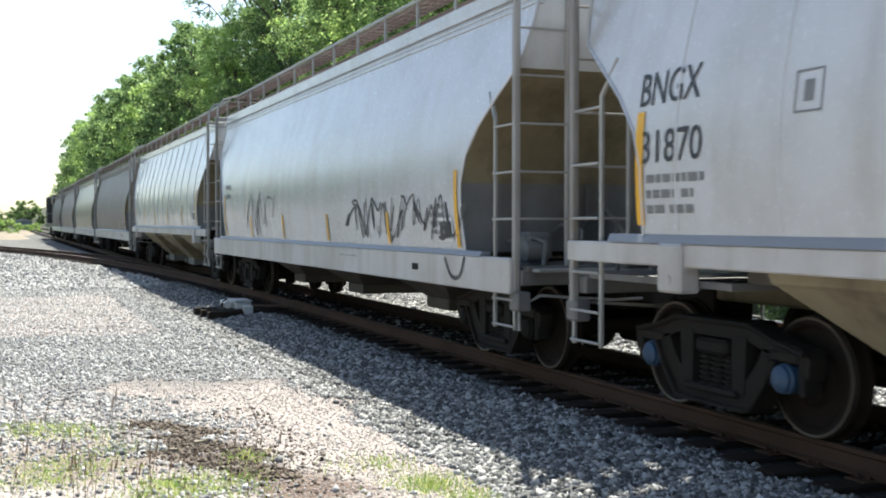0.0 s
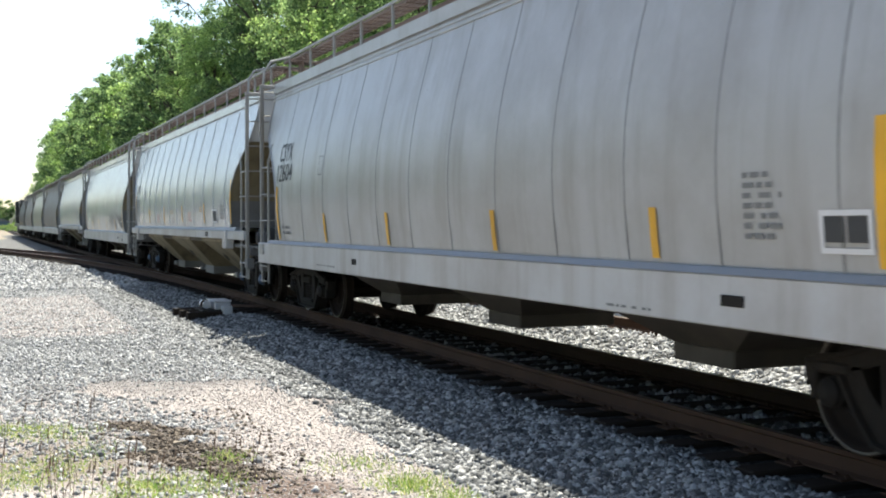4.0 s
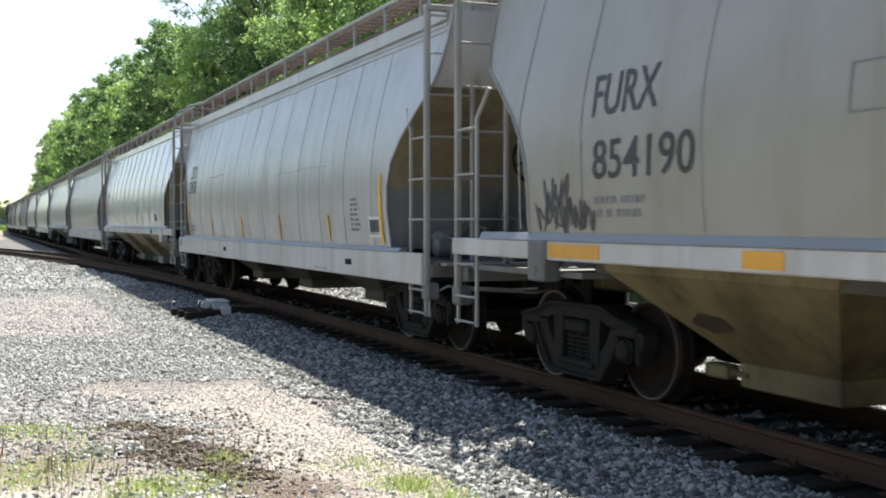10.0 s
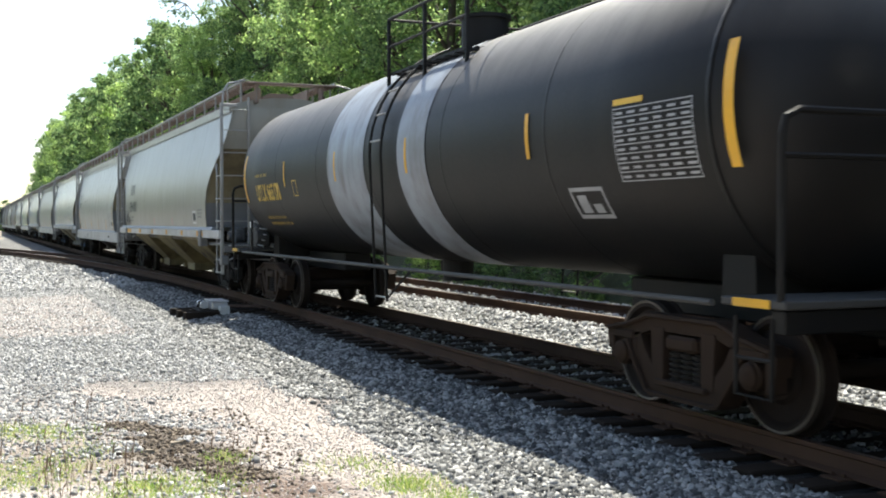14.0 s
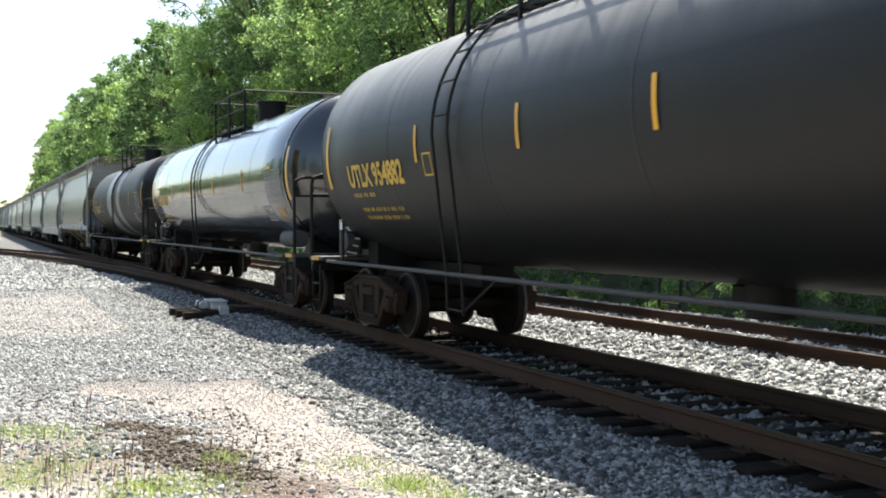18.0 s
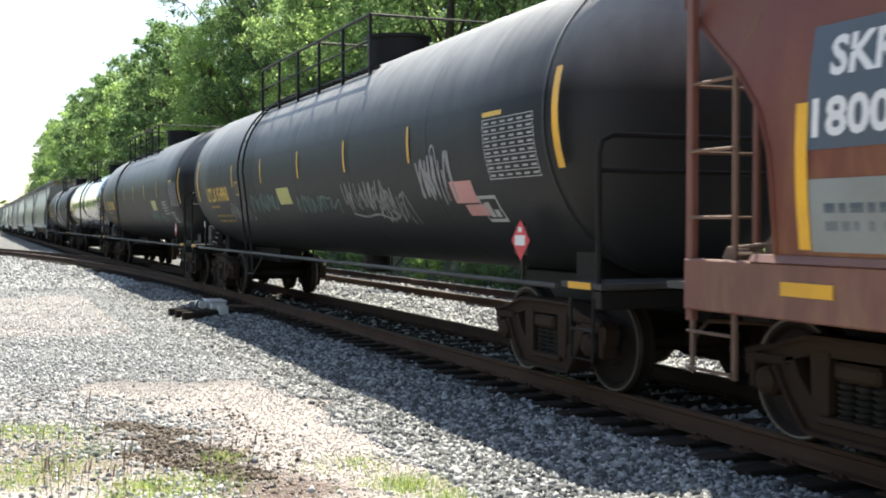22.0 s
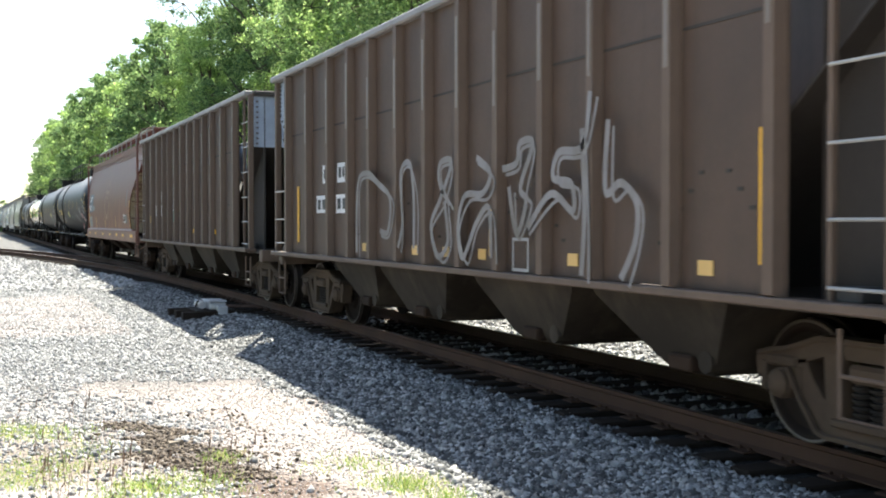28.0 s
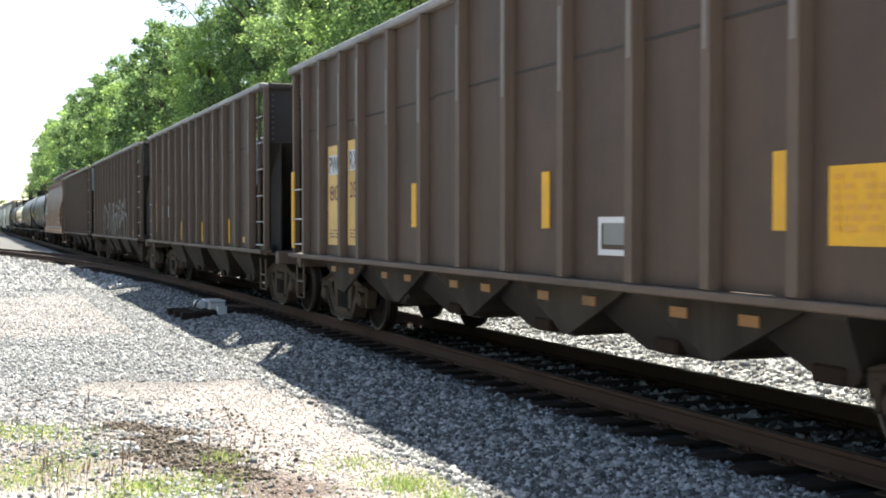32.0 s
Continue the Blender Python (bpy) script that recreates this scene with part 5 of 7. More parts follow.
# ---------------------------------------------------------------- tank car
def tank_car(front, length, radius, zc, paint, label, bands=(), rail_z=1.02, deck=(-2.9, 0.2), dome=-1.2, ly=0.6, pale_rungs=False, valve=0.32):
    half = length / 2
    car = thing("tank_car", label, "tank car", "cars of the freight train", pose(TRACK_X, front - half, 0))
    CARS.append((car, front - half))
    cyl = half - 1.38
    prof = [(-cyl - 0.62, 0.02), (-cyl - 0.60, 0.35), (-cyl - 0.52, radius * 0.52), (-cyl - 0.38, radius * 0.75), (-cyl - 0.18, radius * 0.93), (-cyl, radius)]
    shell = prof + [(-cyl + (2 * cyl) * k / 10, radius) for k in range(1, 10)] + [(-a, r) for a, r in prof[::-1]]
    t = Shape().turned(shell, 56)
    sh = Shape().add([(b, a, c + zc) for a, b, c in t.v], t.f)
    part("tank", sh, paint, car, "large round steel tank", 50)
    for k in range(7):
        y = -cyl + 2 * cyl * k / 6
        q = Shape().turned([(-0.02, radius + 0.001), (-0.01, radius + 0.0035), (0.01, radius + 0.0035), (0.02, radius + 0.001)], 56)
        part("weld_seam", Shape().add([(b, a + y, c + zc) for a, b, c in q.v], q.f[:-2]), paint, car)
    for ya, yb in bands:
        q = Shape().turned([(ya, radius + 0.007), (yb, radius + 0.007)], 64)
        part("white_band", Shape().add([(b, a, c + zc) for a, b, c in q.v], q.f[:-2]), BANDWHITE, car, "worn white band round the tank", 50)

    def prof_w(z):
        return math.sqrt(max(0.01, radius * radius - (z - zc) ** 2))

    # dome, platform and its railing
    top = zc + radius
    part("manway", Shape().tube([(0, dome, top - 0.05), (0, dome, top + 0.40)], valve, 28), BLACKFRAME, car, "round black valve housing", 40)
    part("manway_lid", Shape().tube([(0, dome, top + 0.40), (0, dome, top + 0.45)], valve + 0.04, 28), BLACKFRAME, car, smooth=40)
    pl = Shape()
    ya, yb = deck
    for s in (-1, 1):
        for k in range(3):
            x = s * (0.78 + 0.1 * k)
            pl.box(x - 0.025, x + 0.025, ya, yb if s < 0 else min(yb, dome + 1.3), top - 0.28, top - 0.24)
    k = ya
    while k < yb:
        pl.box(-1.05, 1.05 if k < dome + 1.3 and abs(k - dome) > 0.6 else -0.7, k, k + 0.025, top - 0.30, top - 0.28)
        k += 0.3
    tagged(part("platform", pl, BLACKFRAME, car, "black grating platform round the valve housing"), kind="stuff")
    rz = top + 0.50
    for s in (-1, 1):
        y1 = yb if s < 0 else min(yb, dome + 1.3)
        part("handrail", Shape().tube([(s * 1.02, ya, top - 0.3), (s * 1.02, ya, rz), (s * 1.02, y1, rz), (s * 1.02, y1, top - 0.3)], 0.024, 6), BLACKFRAME, car)
        part("mid_rail", Shape().tube([(s * 1.02, ya, top + 0.12), (s * 1.02, y1, top + 0.12)], 0.018, 6), BLACKFRAME, car)
        n = max(3, int((y1 - ya) / 1.3) + 1)
        for k in range(n):
            y = ya + (y1 - ya) * k / (n - 1)
            part("rail_post", Shape().box(s * 1.02 - 0.022, s * 1.02 + 0.022, y - 0.022, y + 0.022, top - 0.55, rz), BLACKFRAME, car)
    for y in (ya, min(yb, dome + 1.3)):
        part("cross_rail", Shape().tube([(-1.02, y, rz), (1.02, y, rz)], 0.02, 6), BLACKFRAME, car)
    # side ladder: bent round the shell, or upright with its head bent over
    ring = radius + 0.07
    bend = [math.radians(a) for a in range(0, 76, 7)]
    for s in (-1, 1):
        path = [(s * ring * math.cos(a), zc + ring * math.sin(a)) for a in bend]
        path = [(s * 1.42, rail_z - 0.45), (s * 1.44, rail_z)] + path
        st = Shape()
        for dy in (-0.22, 0.22):
            st.tube([(x, ly + dy, z) for x, z in path], 0.018, 6)
        lad = part("side_ladder", st, BLACKFRAME, car)
        for x, z in path[1::2] + [(s * 1.42, rail_z - 0.4)]:
            part("rung", Shape().tube([(x, ly - 0.22, z), (x, ly + 0.22, z)], 0.013, 6), GALV if pale_rungs else BLACKFRAME, lad)
        part("brace", Shape().tube([(s * 1.41, ly - 0.22, rail_z - 0.4), (s * 1.42, ly - 1.1, rail_z)], 0.016, 6), BLACKFRAME, car)
        part("running_rail", Shape().tube([(s * 1.44, -half + 1.3, rail_z), (s * 1.44, half - 1.3, rail_z)], 0.026, 8), DECKGREY, car, "grey rail along the foot of the tank")
    # stub sills, end platforms, saddles
    for d in (-1, 1):
        part("stub_sill", Shape().box(-0.25, 0.25, min(d * (half - 0.6), d * (half - 4.3)), max(d * (half - 0.6), d * (half - 4.3)), 0.74, 1.06, 0.02), BLACKFRAME, car)
        part("saddle", Shape().prism([(d * (half - 1.75) - 0.22, 0.95), (d * (half - 1.75) + 0.22, 0.95), (d * (half - 1.75) + 0.18, zc - 0.8), (d * (half - 1.75) - 0.18, zc - 0.8)], -0.86, 0.86), BLACKFRAME, car)
        part("end_deck", Shape().box(-1.48, 1.48, min(d * (half - 0.45), d * (half - 1.15)), max(d * (half - 0.45), d * (half - 1.15)), rail_z + 0.0, rail_z + 0.06, 0.01), DECKGREY, car, "grey end platform")
        part("deck_stripe", Shape().box(-1.492, -1.485, d * (half - 0.8) - 0.2, d * (half - 0.8) + 0.2, rail_z - 0.0, rail_z + 0.06), YELLOW, car)
        part("end_sill", Shape().box(-1.46, 1.46, min(d * (half - 0.48), d * (half - 0.62)), max(d * (half - 0.48), d * (half - 0.62)), rail_z - 0.17, rail_z - 0.005, 0.01), BLACKFRAME, car)
        ha = d * (half - 0.52)
        hoop = [(s * x, ha, z) for s, x, z in ((-1, 1.46, rail_z + 0.05), (-1, 1.46, 2.2), (-1, 1.43, 2.31), (-1, 1.32, 2.36), (1, 1.32, 2.36), (1, 1.43, 2.31), (1, 1.46, 2.2), (1, 1.46, rail_z + 0.05))]
        part("end_hoop", Shape().tube(hoop, 0.028, 8), BLACKFRAME, car)
        for s in (-1, 1):
            part("stirrup", kept("stirrup_black", stirrup_shape, "stirrup", BLACKFRAME), BLACKFRAME, car, at=pose(s * 1.46, d * (half - 0.8), 0))
        part("end_rail", Shape().tube([(-1.46, d * (half - 0.50), 2.05), (1.46, d * (half - 0.50), 2.05)], 0.022, 6), BLACKFRAME, car)
        add_truck(car, d * (half - 2.2), TRUCKRED, TRUCKRED)
    part("bottom_outlet", Shape().tube([(0, 0.2, zc - radius - 0.28), (0, 0.2, zc - radius + 0.1)], 0.22, 16).box(-0.12, 0.12, 0.1, 0.6, zc - radius - 0.2, zc - radius, 0.02), BLACKFRAME, car, smooth=40)
    part("brake_cylinder", Shape().turned([(-0.55, 0.05), (-0.52, 0.2), (0.4, 0.2), (0.48, 0.08)], 16, (-0.5, half - 1.0, rail_z + 0.34)), TRUCK, car, smooth=40)
    part("brake_gear", Shape().box(-0.95, -0.6, half - 1.1, half - 0.7, rail_z + 0.06, rail_z + 0.40, 0.03).tube([(-1.1, half - 0.85, rail_z + 0.6), (-0.2, half - 0.85, rail_z + 0.62)], 0.03, 6), GALV, car, "dusty brake valve gear")
    part("tag_post", Shape().box(-1.42, -1.38, half - 1.98, half - 1.90, rail_z, rail_z + 0.62, 0.006), BLACKFRAME, car)
    part("inspection_tag", Shape().box(-1.426, -1.421, half - 1.99, half - 1.89, rail_z + 0.48, rail_z + 0.60), CHALK, car, "small white tag")
    for k in range(5):
        z = rail_z + 0.12 + 0.11 * k
        part("brake_rod", Shape().tube([(-1.12 + 0.04 * k, half - 1.75 + 0.05 * k, z), (-1.10, half - 1.15, z + 0.02), (-0.7, half - 0.9, z)], 0.014, 6), GALV, car)
    part("valve_block", Shape().box(-1.15, -0.85, half - 1.25, half - 0.95, rail_z + 0.08, rail_z + 0.52, 0.04).turned([(-0.08, 0.05), (-0.06, 0.12), (0.06, 0.12), (0.08, 0.05)], 14, (-1.12, half - 1.4, rail_z + 0.3)), DECKGREY, car, smooth=30)
    add_couplers(car, half)
    return car, half, prof_w


# ---------------------------------------------------------------- locomotive
def locomotive(front):
    half = 10.9
    loco = thing("diesel_locomotive", "black diesel locomotive with a long hood, leading the train", "locomotive", "", pose(TRACK_X, front - half, 0))
    CARS.append((loco, front - half))
    part("frame", Shape().box(-1.52, 1.52, -half + 0.7, half - 0.7, 1.15, 1.55, 0.03), LOCO, loco)
    part("long_hood", Shape().box(-0.95, 0.95, -half + 1.6, 4.2, 1.55, 4.25, 0.12), LOCO, loco)
    part("radiator", Shape().box(-1.45, 1.45, -half + 1.7, -half + 5.2, 3.5, 4.5, 0.12), LOCO, loco)
    cab = part("cab", Shape().box(-1.52, 1.52, 4.2, 6.9, 1.55, 4.55, 0.14), LOCO, loco)
    for y in (4.6, 5.7):
        part("cab_window", Shape().box(-1.535, -1.515, y, y + 0.8, 3.2, 4.0), GLASS, cab)
    part("short_hood", Shape().box(-0.95, 0.95, 6.9, half - 1.5, 1.55, 3.3, 0.15), LOCO, loco)
    for k in range(9):
        part("hood_door", Shape().box(-0.975, -0.955, -half + 5.5 + k * 1.0, -half + 6.35 + k * 1.0, 1.75, 3.7, 0.008), LOCO, loco)
    part("fuel_tank", Shape().box(-1.45, 1.45, -2.3, 2.3, 0.35, 1.15, 0.15), LOCO, loco)
    for s in (-1, 1):
        part("handrail", Shape().tube([(s * 1.5, -half + 1.2, 1.55), (s * 1.5, -half + 1.2, 2.55), (s * 1.5, 4.0, 2.55)], 0.02, 6), GALV, loco)
    for k in range(3):
        part("fan", Shape().tube([(0, -half + 2.3 + k * 1.2, 4.5), (0, -half + 2.3 + k * 1.2, 4.66)], 0.5, 20), LOCO, loco)
    part("end_plate", Shape().box(-1.5, 1.5, -half + 0.72, -half + 0.8, 0.5, 1.55, 0.02), LOCO, loco)
    for d in (-1, 1):
        for k in (-0.95, 0.95):
            add_truck(loco, d * 6.2 + k, TRUCK)
    add_couplers(loco, half)


# ---------------------------------------------------------------- the train, from its head
def plain_hopper(front, length, paint, deep, label):
    car, half = covered_hopper(front, length, paint, TANEND, deep, label, ribs=not deep, seams=not deep, bay_paint=BAYDARK if deep else None)
    low, tall, short = (1.32, 2.20, 1.74) if deep else (1.58, 2.45, 2.02)
    stripes(car, hull_width, [(half - 2.1, low, tall, 0.10), (-half + 2.05, low, tall, 0.10), (4.2, low, short, 0.1), (1.4, low, short, 0.1), (-1.6, low, short, 0.1), (-4.6, low, short, 0.1)])
    part("stencil", lines(hull_width, half - 2.2, half - 2.9, low + 0.72, low + 1.12, 2, 4, 0.5), FAINT, car)
    part("stencil", lines(hull_width, -half + 2.9, -half + 2.4, low + 0.1, low + 0.5, 4, 14, 0.5), FAINT, car)
    part("placard", frame_rect(hull_width, -half + 2.65, -half + 2.2, low + 0.06, low + 0.34, 0.035), CHALK, car)
    part("placard_face", patches(hull_width, [(-half + 2.6, -half + 2.25, low + 0.11, low + 0.29)]), INK, car)
    if deep:
        part("sill_plate", Shape().box(-1.612, -1.598, -5.80, -5.60, 1.02, 1.10, 0.01), TRUCK, car)
        part("sill_stencil", lines(lambda z: 1.60, -2.4, -3.4, 1.10, 1.13, 1, 24), FAINT, car)
    return car


E0 = 9.75
locomotive(E0 + 18.2 * 6 + 21.8)
plain_hopper(E0 + 18.2 * 6, 18.2, SLATE, True, "dark grey weathered covered hopper car")
plain_hopper(E0 + 18.2 * 5, 18.2, DULL, True, "dull grey covered hopper car with a deep sill")
plain_hopper(E0 + 18.2 * 4, 18.2, BEIGE, True, "pale covered hopper car with a brown roof walkway")
plain_hopper(E0 + 18.2 * 3, 18.2, DULL, True, "brownish grey covered hopper car")
plain_hopper(E0 + 18.2 * 2, 18.2, WHITE, False, "white covered hopper car with open hopper bays")


def graffiti_hopper():
    car = plain_hopper(E0 + 18.2, 18.2, WHITE, True, "pale covered hopper car tagged with black graffiti")
    scrawl(car, hull_width, 4.5, 2.1, 1.40, 2.18, 3, 0.035, SPRAYK, 11, "tangled black graffiti tag")
    scrawl(car, hull_width, -2.65, -7.2, 1.42, 1.92, 9, 0.032, SPRAYK, 17, "thin black graffiti letters")
    part("sill_tag", ribbon(lambda z: 1.60, [(-6.7, 1.2), (-6.9, 1.0), (-7.15, 1.0), (-7.3, 1.22)], 0.05), SPRAYK, car)


graffiti_hopper()


def bngx(front, length, number, label):
    car, half = covered_hopper(front, length, WHITE, TANEND, False, label, cap=BLUECAP, stiffener=True)
    h, d = hull_width, half - 9.11
    lettering(car, "reporting_mark", "BNGX", h, 7.26 + d, 6.43 + d, 2.53, 2.80, INK, "black stencilled reporting mark")
    lettering(car, "car_number", number, h, 7.20 + d, 6.36 + d, 2.07, 2.33, INK, "black stencilled number")
    part("stencil", lines(h, 7.12 + d, 6.3 + d, 1.62, 1.98, 3, 1), FAINT, car)
    stripes(car, h, [(7.22 + d, 1.58, 2.49, 0.11), (-7.31 - d, 1.58, 2.50, 0.11), (4.30, 1.60, 2.04, 0.10), (1.43, 1.59, 2.04, 0.10), (-1.53, 1.62, 2.03, 0.10), (-4.50, 1.60, 2.04, 0.10)])
    part("ochre_stencil", lines(h, 4.18, 3.62, 1.83, 1.97, 2, 2, 0.3), OCHREINK, car)
    part("ochre_stencil", lines(h, -3.9, -4.35, 1.83, 1.97, 2, 8, 0.3), OCHREINK, car)
    part("red_stencil", lines(h, 2.72, 2.28, 1.59, 1.83, 5, 3, 0.4), REDINK, car)
    part("red_stencil", lines(h, -2.39, -2.85, 1.62, 1.86, 5, 6, 0.4), REDINK, car)
    part("ochre_stencil", lines(h, 0.40, -0.26, 1.82, 1.93, 2, 11, 0.3), OCHREINK, car)
    part("notice", frame_rect(h, 0.05, -0.2, 1.61, 1.74, 0.025), INK, car)
    part("grey_stencil", lines(h, 3.6, 3.12, 1.59, 1.70, 3, 9), FAINT, car)
    part("grey_stencil", lines(h, -6.25, -6.85, 1.66, 1.97, 4, 10), FAINT, car)
    part("symbol_box", frame_rect(h, 5.43, 5.16, 2.31, 2.59, 0.014), FAINT, car)
    part("symbol_mark", patches(h, [(5.34, 5.25, 2.38, 2.52)]), FAINT, car)
    part("placard", frame_rect(h, -5.44, -5.96, 1.60, 1.90, 0.04), CHALK, car)
    part("placard_face", patches(h, [(-5.48, -5.68, 1.64, 1.86), (-5.71, -5.92, 1.64, 1.86)]), INK, car)
    part("sill_plate", Shape().box(-1.612, -1.598, -4.9, -4.65, 1.30, 1.40), INK, car)
    return car


def csyx(front, length, number, label, third=1.18):
    car, half = covered_hopper(front, length, GREY, TANEND, True, label, ribs=False, bay_paint=BAYDARK, back=0.11)
    h, d = hull_width, half - 9.07
    lettering(car, "reporting_mark", "CSYX", h, 6.95 + d, 6.15 + d, 2.64, 2.95, INK, "black stencilled reporting mark")
    lettering(car, "car_number", number, h, 7.0 + d, 6.05 + d, 2.30, 2.60, INK, "black stencilled number")
    stripes(car, h, [(6.98 + d, 1.32, 2.22, 0.11), (-7.03 - d, 1.33, 2.22, 0.11), (4.22, 1.31, 1.74, 0.10), (third, 1.32, 1.73, 0.10), (-1.75, 1.32, 1.73, 0.10), (-4.67, 1.33, 1.72, 0.10)])
    part("stencil", lines(h, 6.78, 6.26, 1.37, 1.55, 2, 21), FAINT, car)
    part("stencil", lines(h, -5.78, -6.2, 1.46, 1.94, 7, 22), FAINT, car)
    part("symbol_box", frame_rect(h, 4.53, 4.31, 2.33, 2.62, 0.014), FAINT, car)
    part("placard", frame_rect(h, -6.52, -6.97, 1.41, 1.68, 0.035), CHALK, car)
    part("placard_face", patches(h, [(-6.56, -6.73, 1.48, 1.64), (-6.76, -6.93, 1.48, 1.64)]), INK, car)
    part("sill_stencil", lines(lambda z: 1.60, -4.0, -5.0, 0.90, 0.94, 1, 23), FAINT, car)
    part("sill_stencil", lines(lambda z: 1.60, 4.6, 3.4, 0.93, 0.97, 1, 24), FAINT, car)
    part("sill_plate", Shape().box(-1.612, -1.598, -5.80, -5.55, 1.02, 1.10, 0.01), TRUCK, car)
    part("sill_plate", Shape().box(-1.612, -1.598, 2.66, 2.84, 1.02, 1.10, 0.01), TRUCK, car)
    part("tack_board", Shape().box(-1.63, -1.598, 8.0 + d, 8.22 + d, 1.03, 1.22, 0.01), GALV, car)
    return car


bngx(9.75, 18.4, "31870", "pale covered hopper car with black stencils and yellow stripes")
csyx(-8.65, 18.2, "12604", "grey covered hopper car with a deep white side sill", 1.44)
bngx(-26.85, 18.22, "31557", "pale covered hopper car with black stencils and yellow stripes")
C12438 = csyx(-45.07, 18.13, "12438", "scraped grey covered hopper car with a deep white side sill")
part("scrape", ribbon(hull_width, [(4.6, 2.56), (4.2, 2.60), (3.9, 2.585), (3.3, 2.63), (2.9, 2.61)], 0.014), FAINT, C12438, "long dark scrape")
part("scrape", ribbon(hull_width, [(-1.4, 2.42), (-2.0, 2.45), (-2.6, 2.43), (-3.4, 2.46), (-4.6, 2.44)], 0.008), SEAM, C12438)


def furx():
    car, half = covered_hopper(-63.2, 18.15, BEIGE, TANEND, False, "beige grey covered hopper car with orange sill placards", bay_paint=BAYTAN, ribs=False, seams=False, post=0.30, back=0.22)
    for k, y in enumerate((7.15, 5.95, 4.20, 2.15, 0.57, -1.17, -2.85, -4.5, -6.1)):
        part("weld_seam", ribbon(hull_width, [(y - 0.02, 1.54), (y - 0.05 + 0.02 * (k % 3), 2.0), (y + 0.015, 2.6), (y, 3.2), (y, 3.9)], 0.030 if k < 2 else 0.016, 0.004), SEAM, car, "stained weld seam")
    h = hull_width
    lettering(car, "reporting_mark", "FURX", h, 5.78, 4.80, 2.49, 2.84, INK, "tall black reporting mark")
    lettering(car, "car_number", "854190", h, 5.72, 4.27, 1.96, 2.29, INK, "tall black number")
    part("stencil", lines(h, 5.7, 4.95, 1.60, 1.82, 2, 31), FAINT, car)
    scrawl(car, h, 6.75, 5.72, 1.53, 1.80, 6, 0.028, SPRAYK, 38, "small black graffiti tag")
    scrawl(car, h, 6.6, 6.2, 1.62, 2.02, 2, 0.03, SPRAYK, 39, "small black graffiti tag")
    part("symbol_box", frame_rect(h, 2.73, 2.35, 2.25, 2.56, 0.014), FAINT, car)
    part("placard", frame_rect(h, -5.74, -6.18, 1.58, 1.88, 0.04), CHALK, car)
    part("placard_face", patches(h, [(-5.79, -6.13, 1.66, 1.83)]), INK, car)
    part("stencil", lines(h, -6.4, -7.0, 1.68, 1.92, 3, 34), FAINT, car)
    part("red_stencil", lines(h, 0.6, 0.3, 1.55, 1.72, 4, 36), REDINK, car)
    part("red_stencil", lines(h, -2.6, -2.9, 1.55, 1.72, 4, 37), REDINK, car)
    for a, b in ((6.53, 5.63), (3.73, 3.30), (1.0, 0.75), (-1.65, -1.9), (-4.05, -4.3), (-6.21, -6.96)):
        part("sill_placard", Shape().box(-1.608, -1.598, b, a, 1.29, 1.41), ORANGE, car, "orange rectangle on the sill")


furx()


def tank_marks(car, w, half, radius, zc, front_bar, rear_bar, bars, mark, number, box_y, table, plate, z=2.28, drop=0.0, wide=0.60):
    stripes(car, w, [(front_bar, zc - 0.50, zc + 0.42, 0.11), (rear_bar - 0.09, zc - 0.50, zc + 0.42, 0.12)] + [(b - 0.06, zc - 0.28, zc + 0.16, 0.07) for b in bars])
    if mark:
        lettering(car, "reporting_mark", mark + " " + number, w, mark_y[0], mark_y[1], z - 0.17, z + 0.15, GOLD, "gold reporting mark and number")
        up = 0.58 if number.startswith("66") else 0.0
        part("gold_stencil", lines(w, mark_y[0], mark_y[0] - 1.0, z - 0.33 + up, z - 0.24 + up, 1, 41, 0.4), GOLDDIM, car)
        part("gold_stencil", lines(w, mark_y[0] - 0.1, mark_y[1], z - 0.66, z - 0.44, 2, 42, 0.55), GOLDDIM, car)
    if box_y:
        part("symbol_box", frame_rect(w, box_y, box_y - 0.26, zc - 0.45, zc - 0.18, 0.02), GOLD, car)
    part("test_table", table_mark(w, table, table - 1.15, zc - 0.55, zc + 0.05, 8, 6), DIMCHALK, car, "white test data table")
    part("table_head", patches(w, [(table, table - 0.45, zc + 0.08, zc + 0.13)]), GOLD, car)
    part("placard", frame_rect(w, plate, plate - wide, zc - 0.86 - drop, zc - 0.58 - drop, 0.035), DIMCHALK, car)
    part("placard_mark", patches(w, [(plate - 0.1, plate - 0.1 - wide * 0.27, zc - 0.81 - drop, zc - 0.65 - drop), (plate - wide * 0.55, plate - wide * 0.8, zc - 0.81 - drop, zc - 0.73 - drop)]), DIMCHALK, car)


mark_y = (6.65, 4.91)
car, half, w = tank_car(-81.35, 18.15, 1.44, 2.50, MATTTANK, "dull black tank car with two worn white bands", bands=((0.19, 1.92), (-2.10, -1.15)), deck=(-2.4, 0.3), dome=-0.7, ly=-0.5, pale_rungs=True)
tank_marks(car, w, half, 1.44, 2.5, 7.5, -7.87, (4.55, 1.6, -1.39, -4.73), "UTLX", "665170", 4.03, -6.38, -5.40, 2.17)
car, half, w = tank_car(-99.5, 18.1, 1.44, 2.50, GLOSSTANK, "glossy black tank car reflecting the sky")
part("air_tank", Shape().tube([(-1.18, -7.9, 1.32), (-1.18, -7.85, 1.32), (-1.18, -7.1, 1.32), (-1.18, -7.05, 1.32)], 0.15, 18), DECKGREY, car, "dark grey air tank", 40)
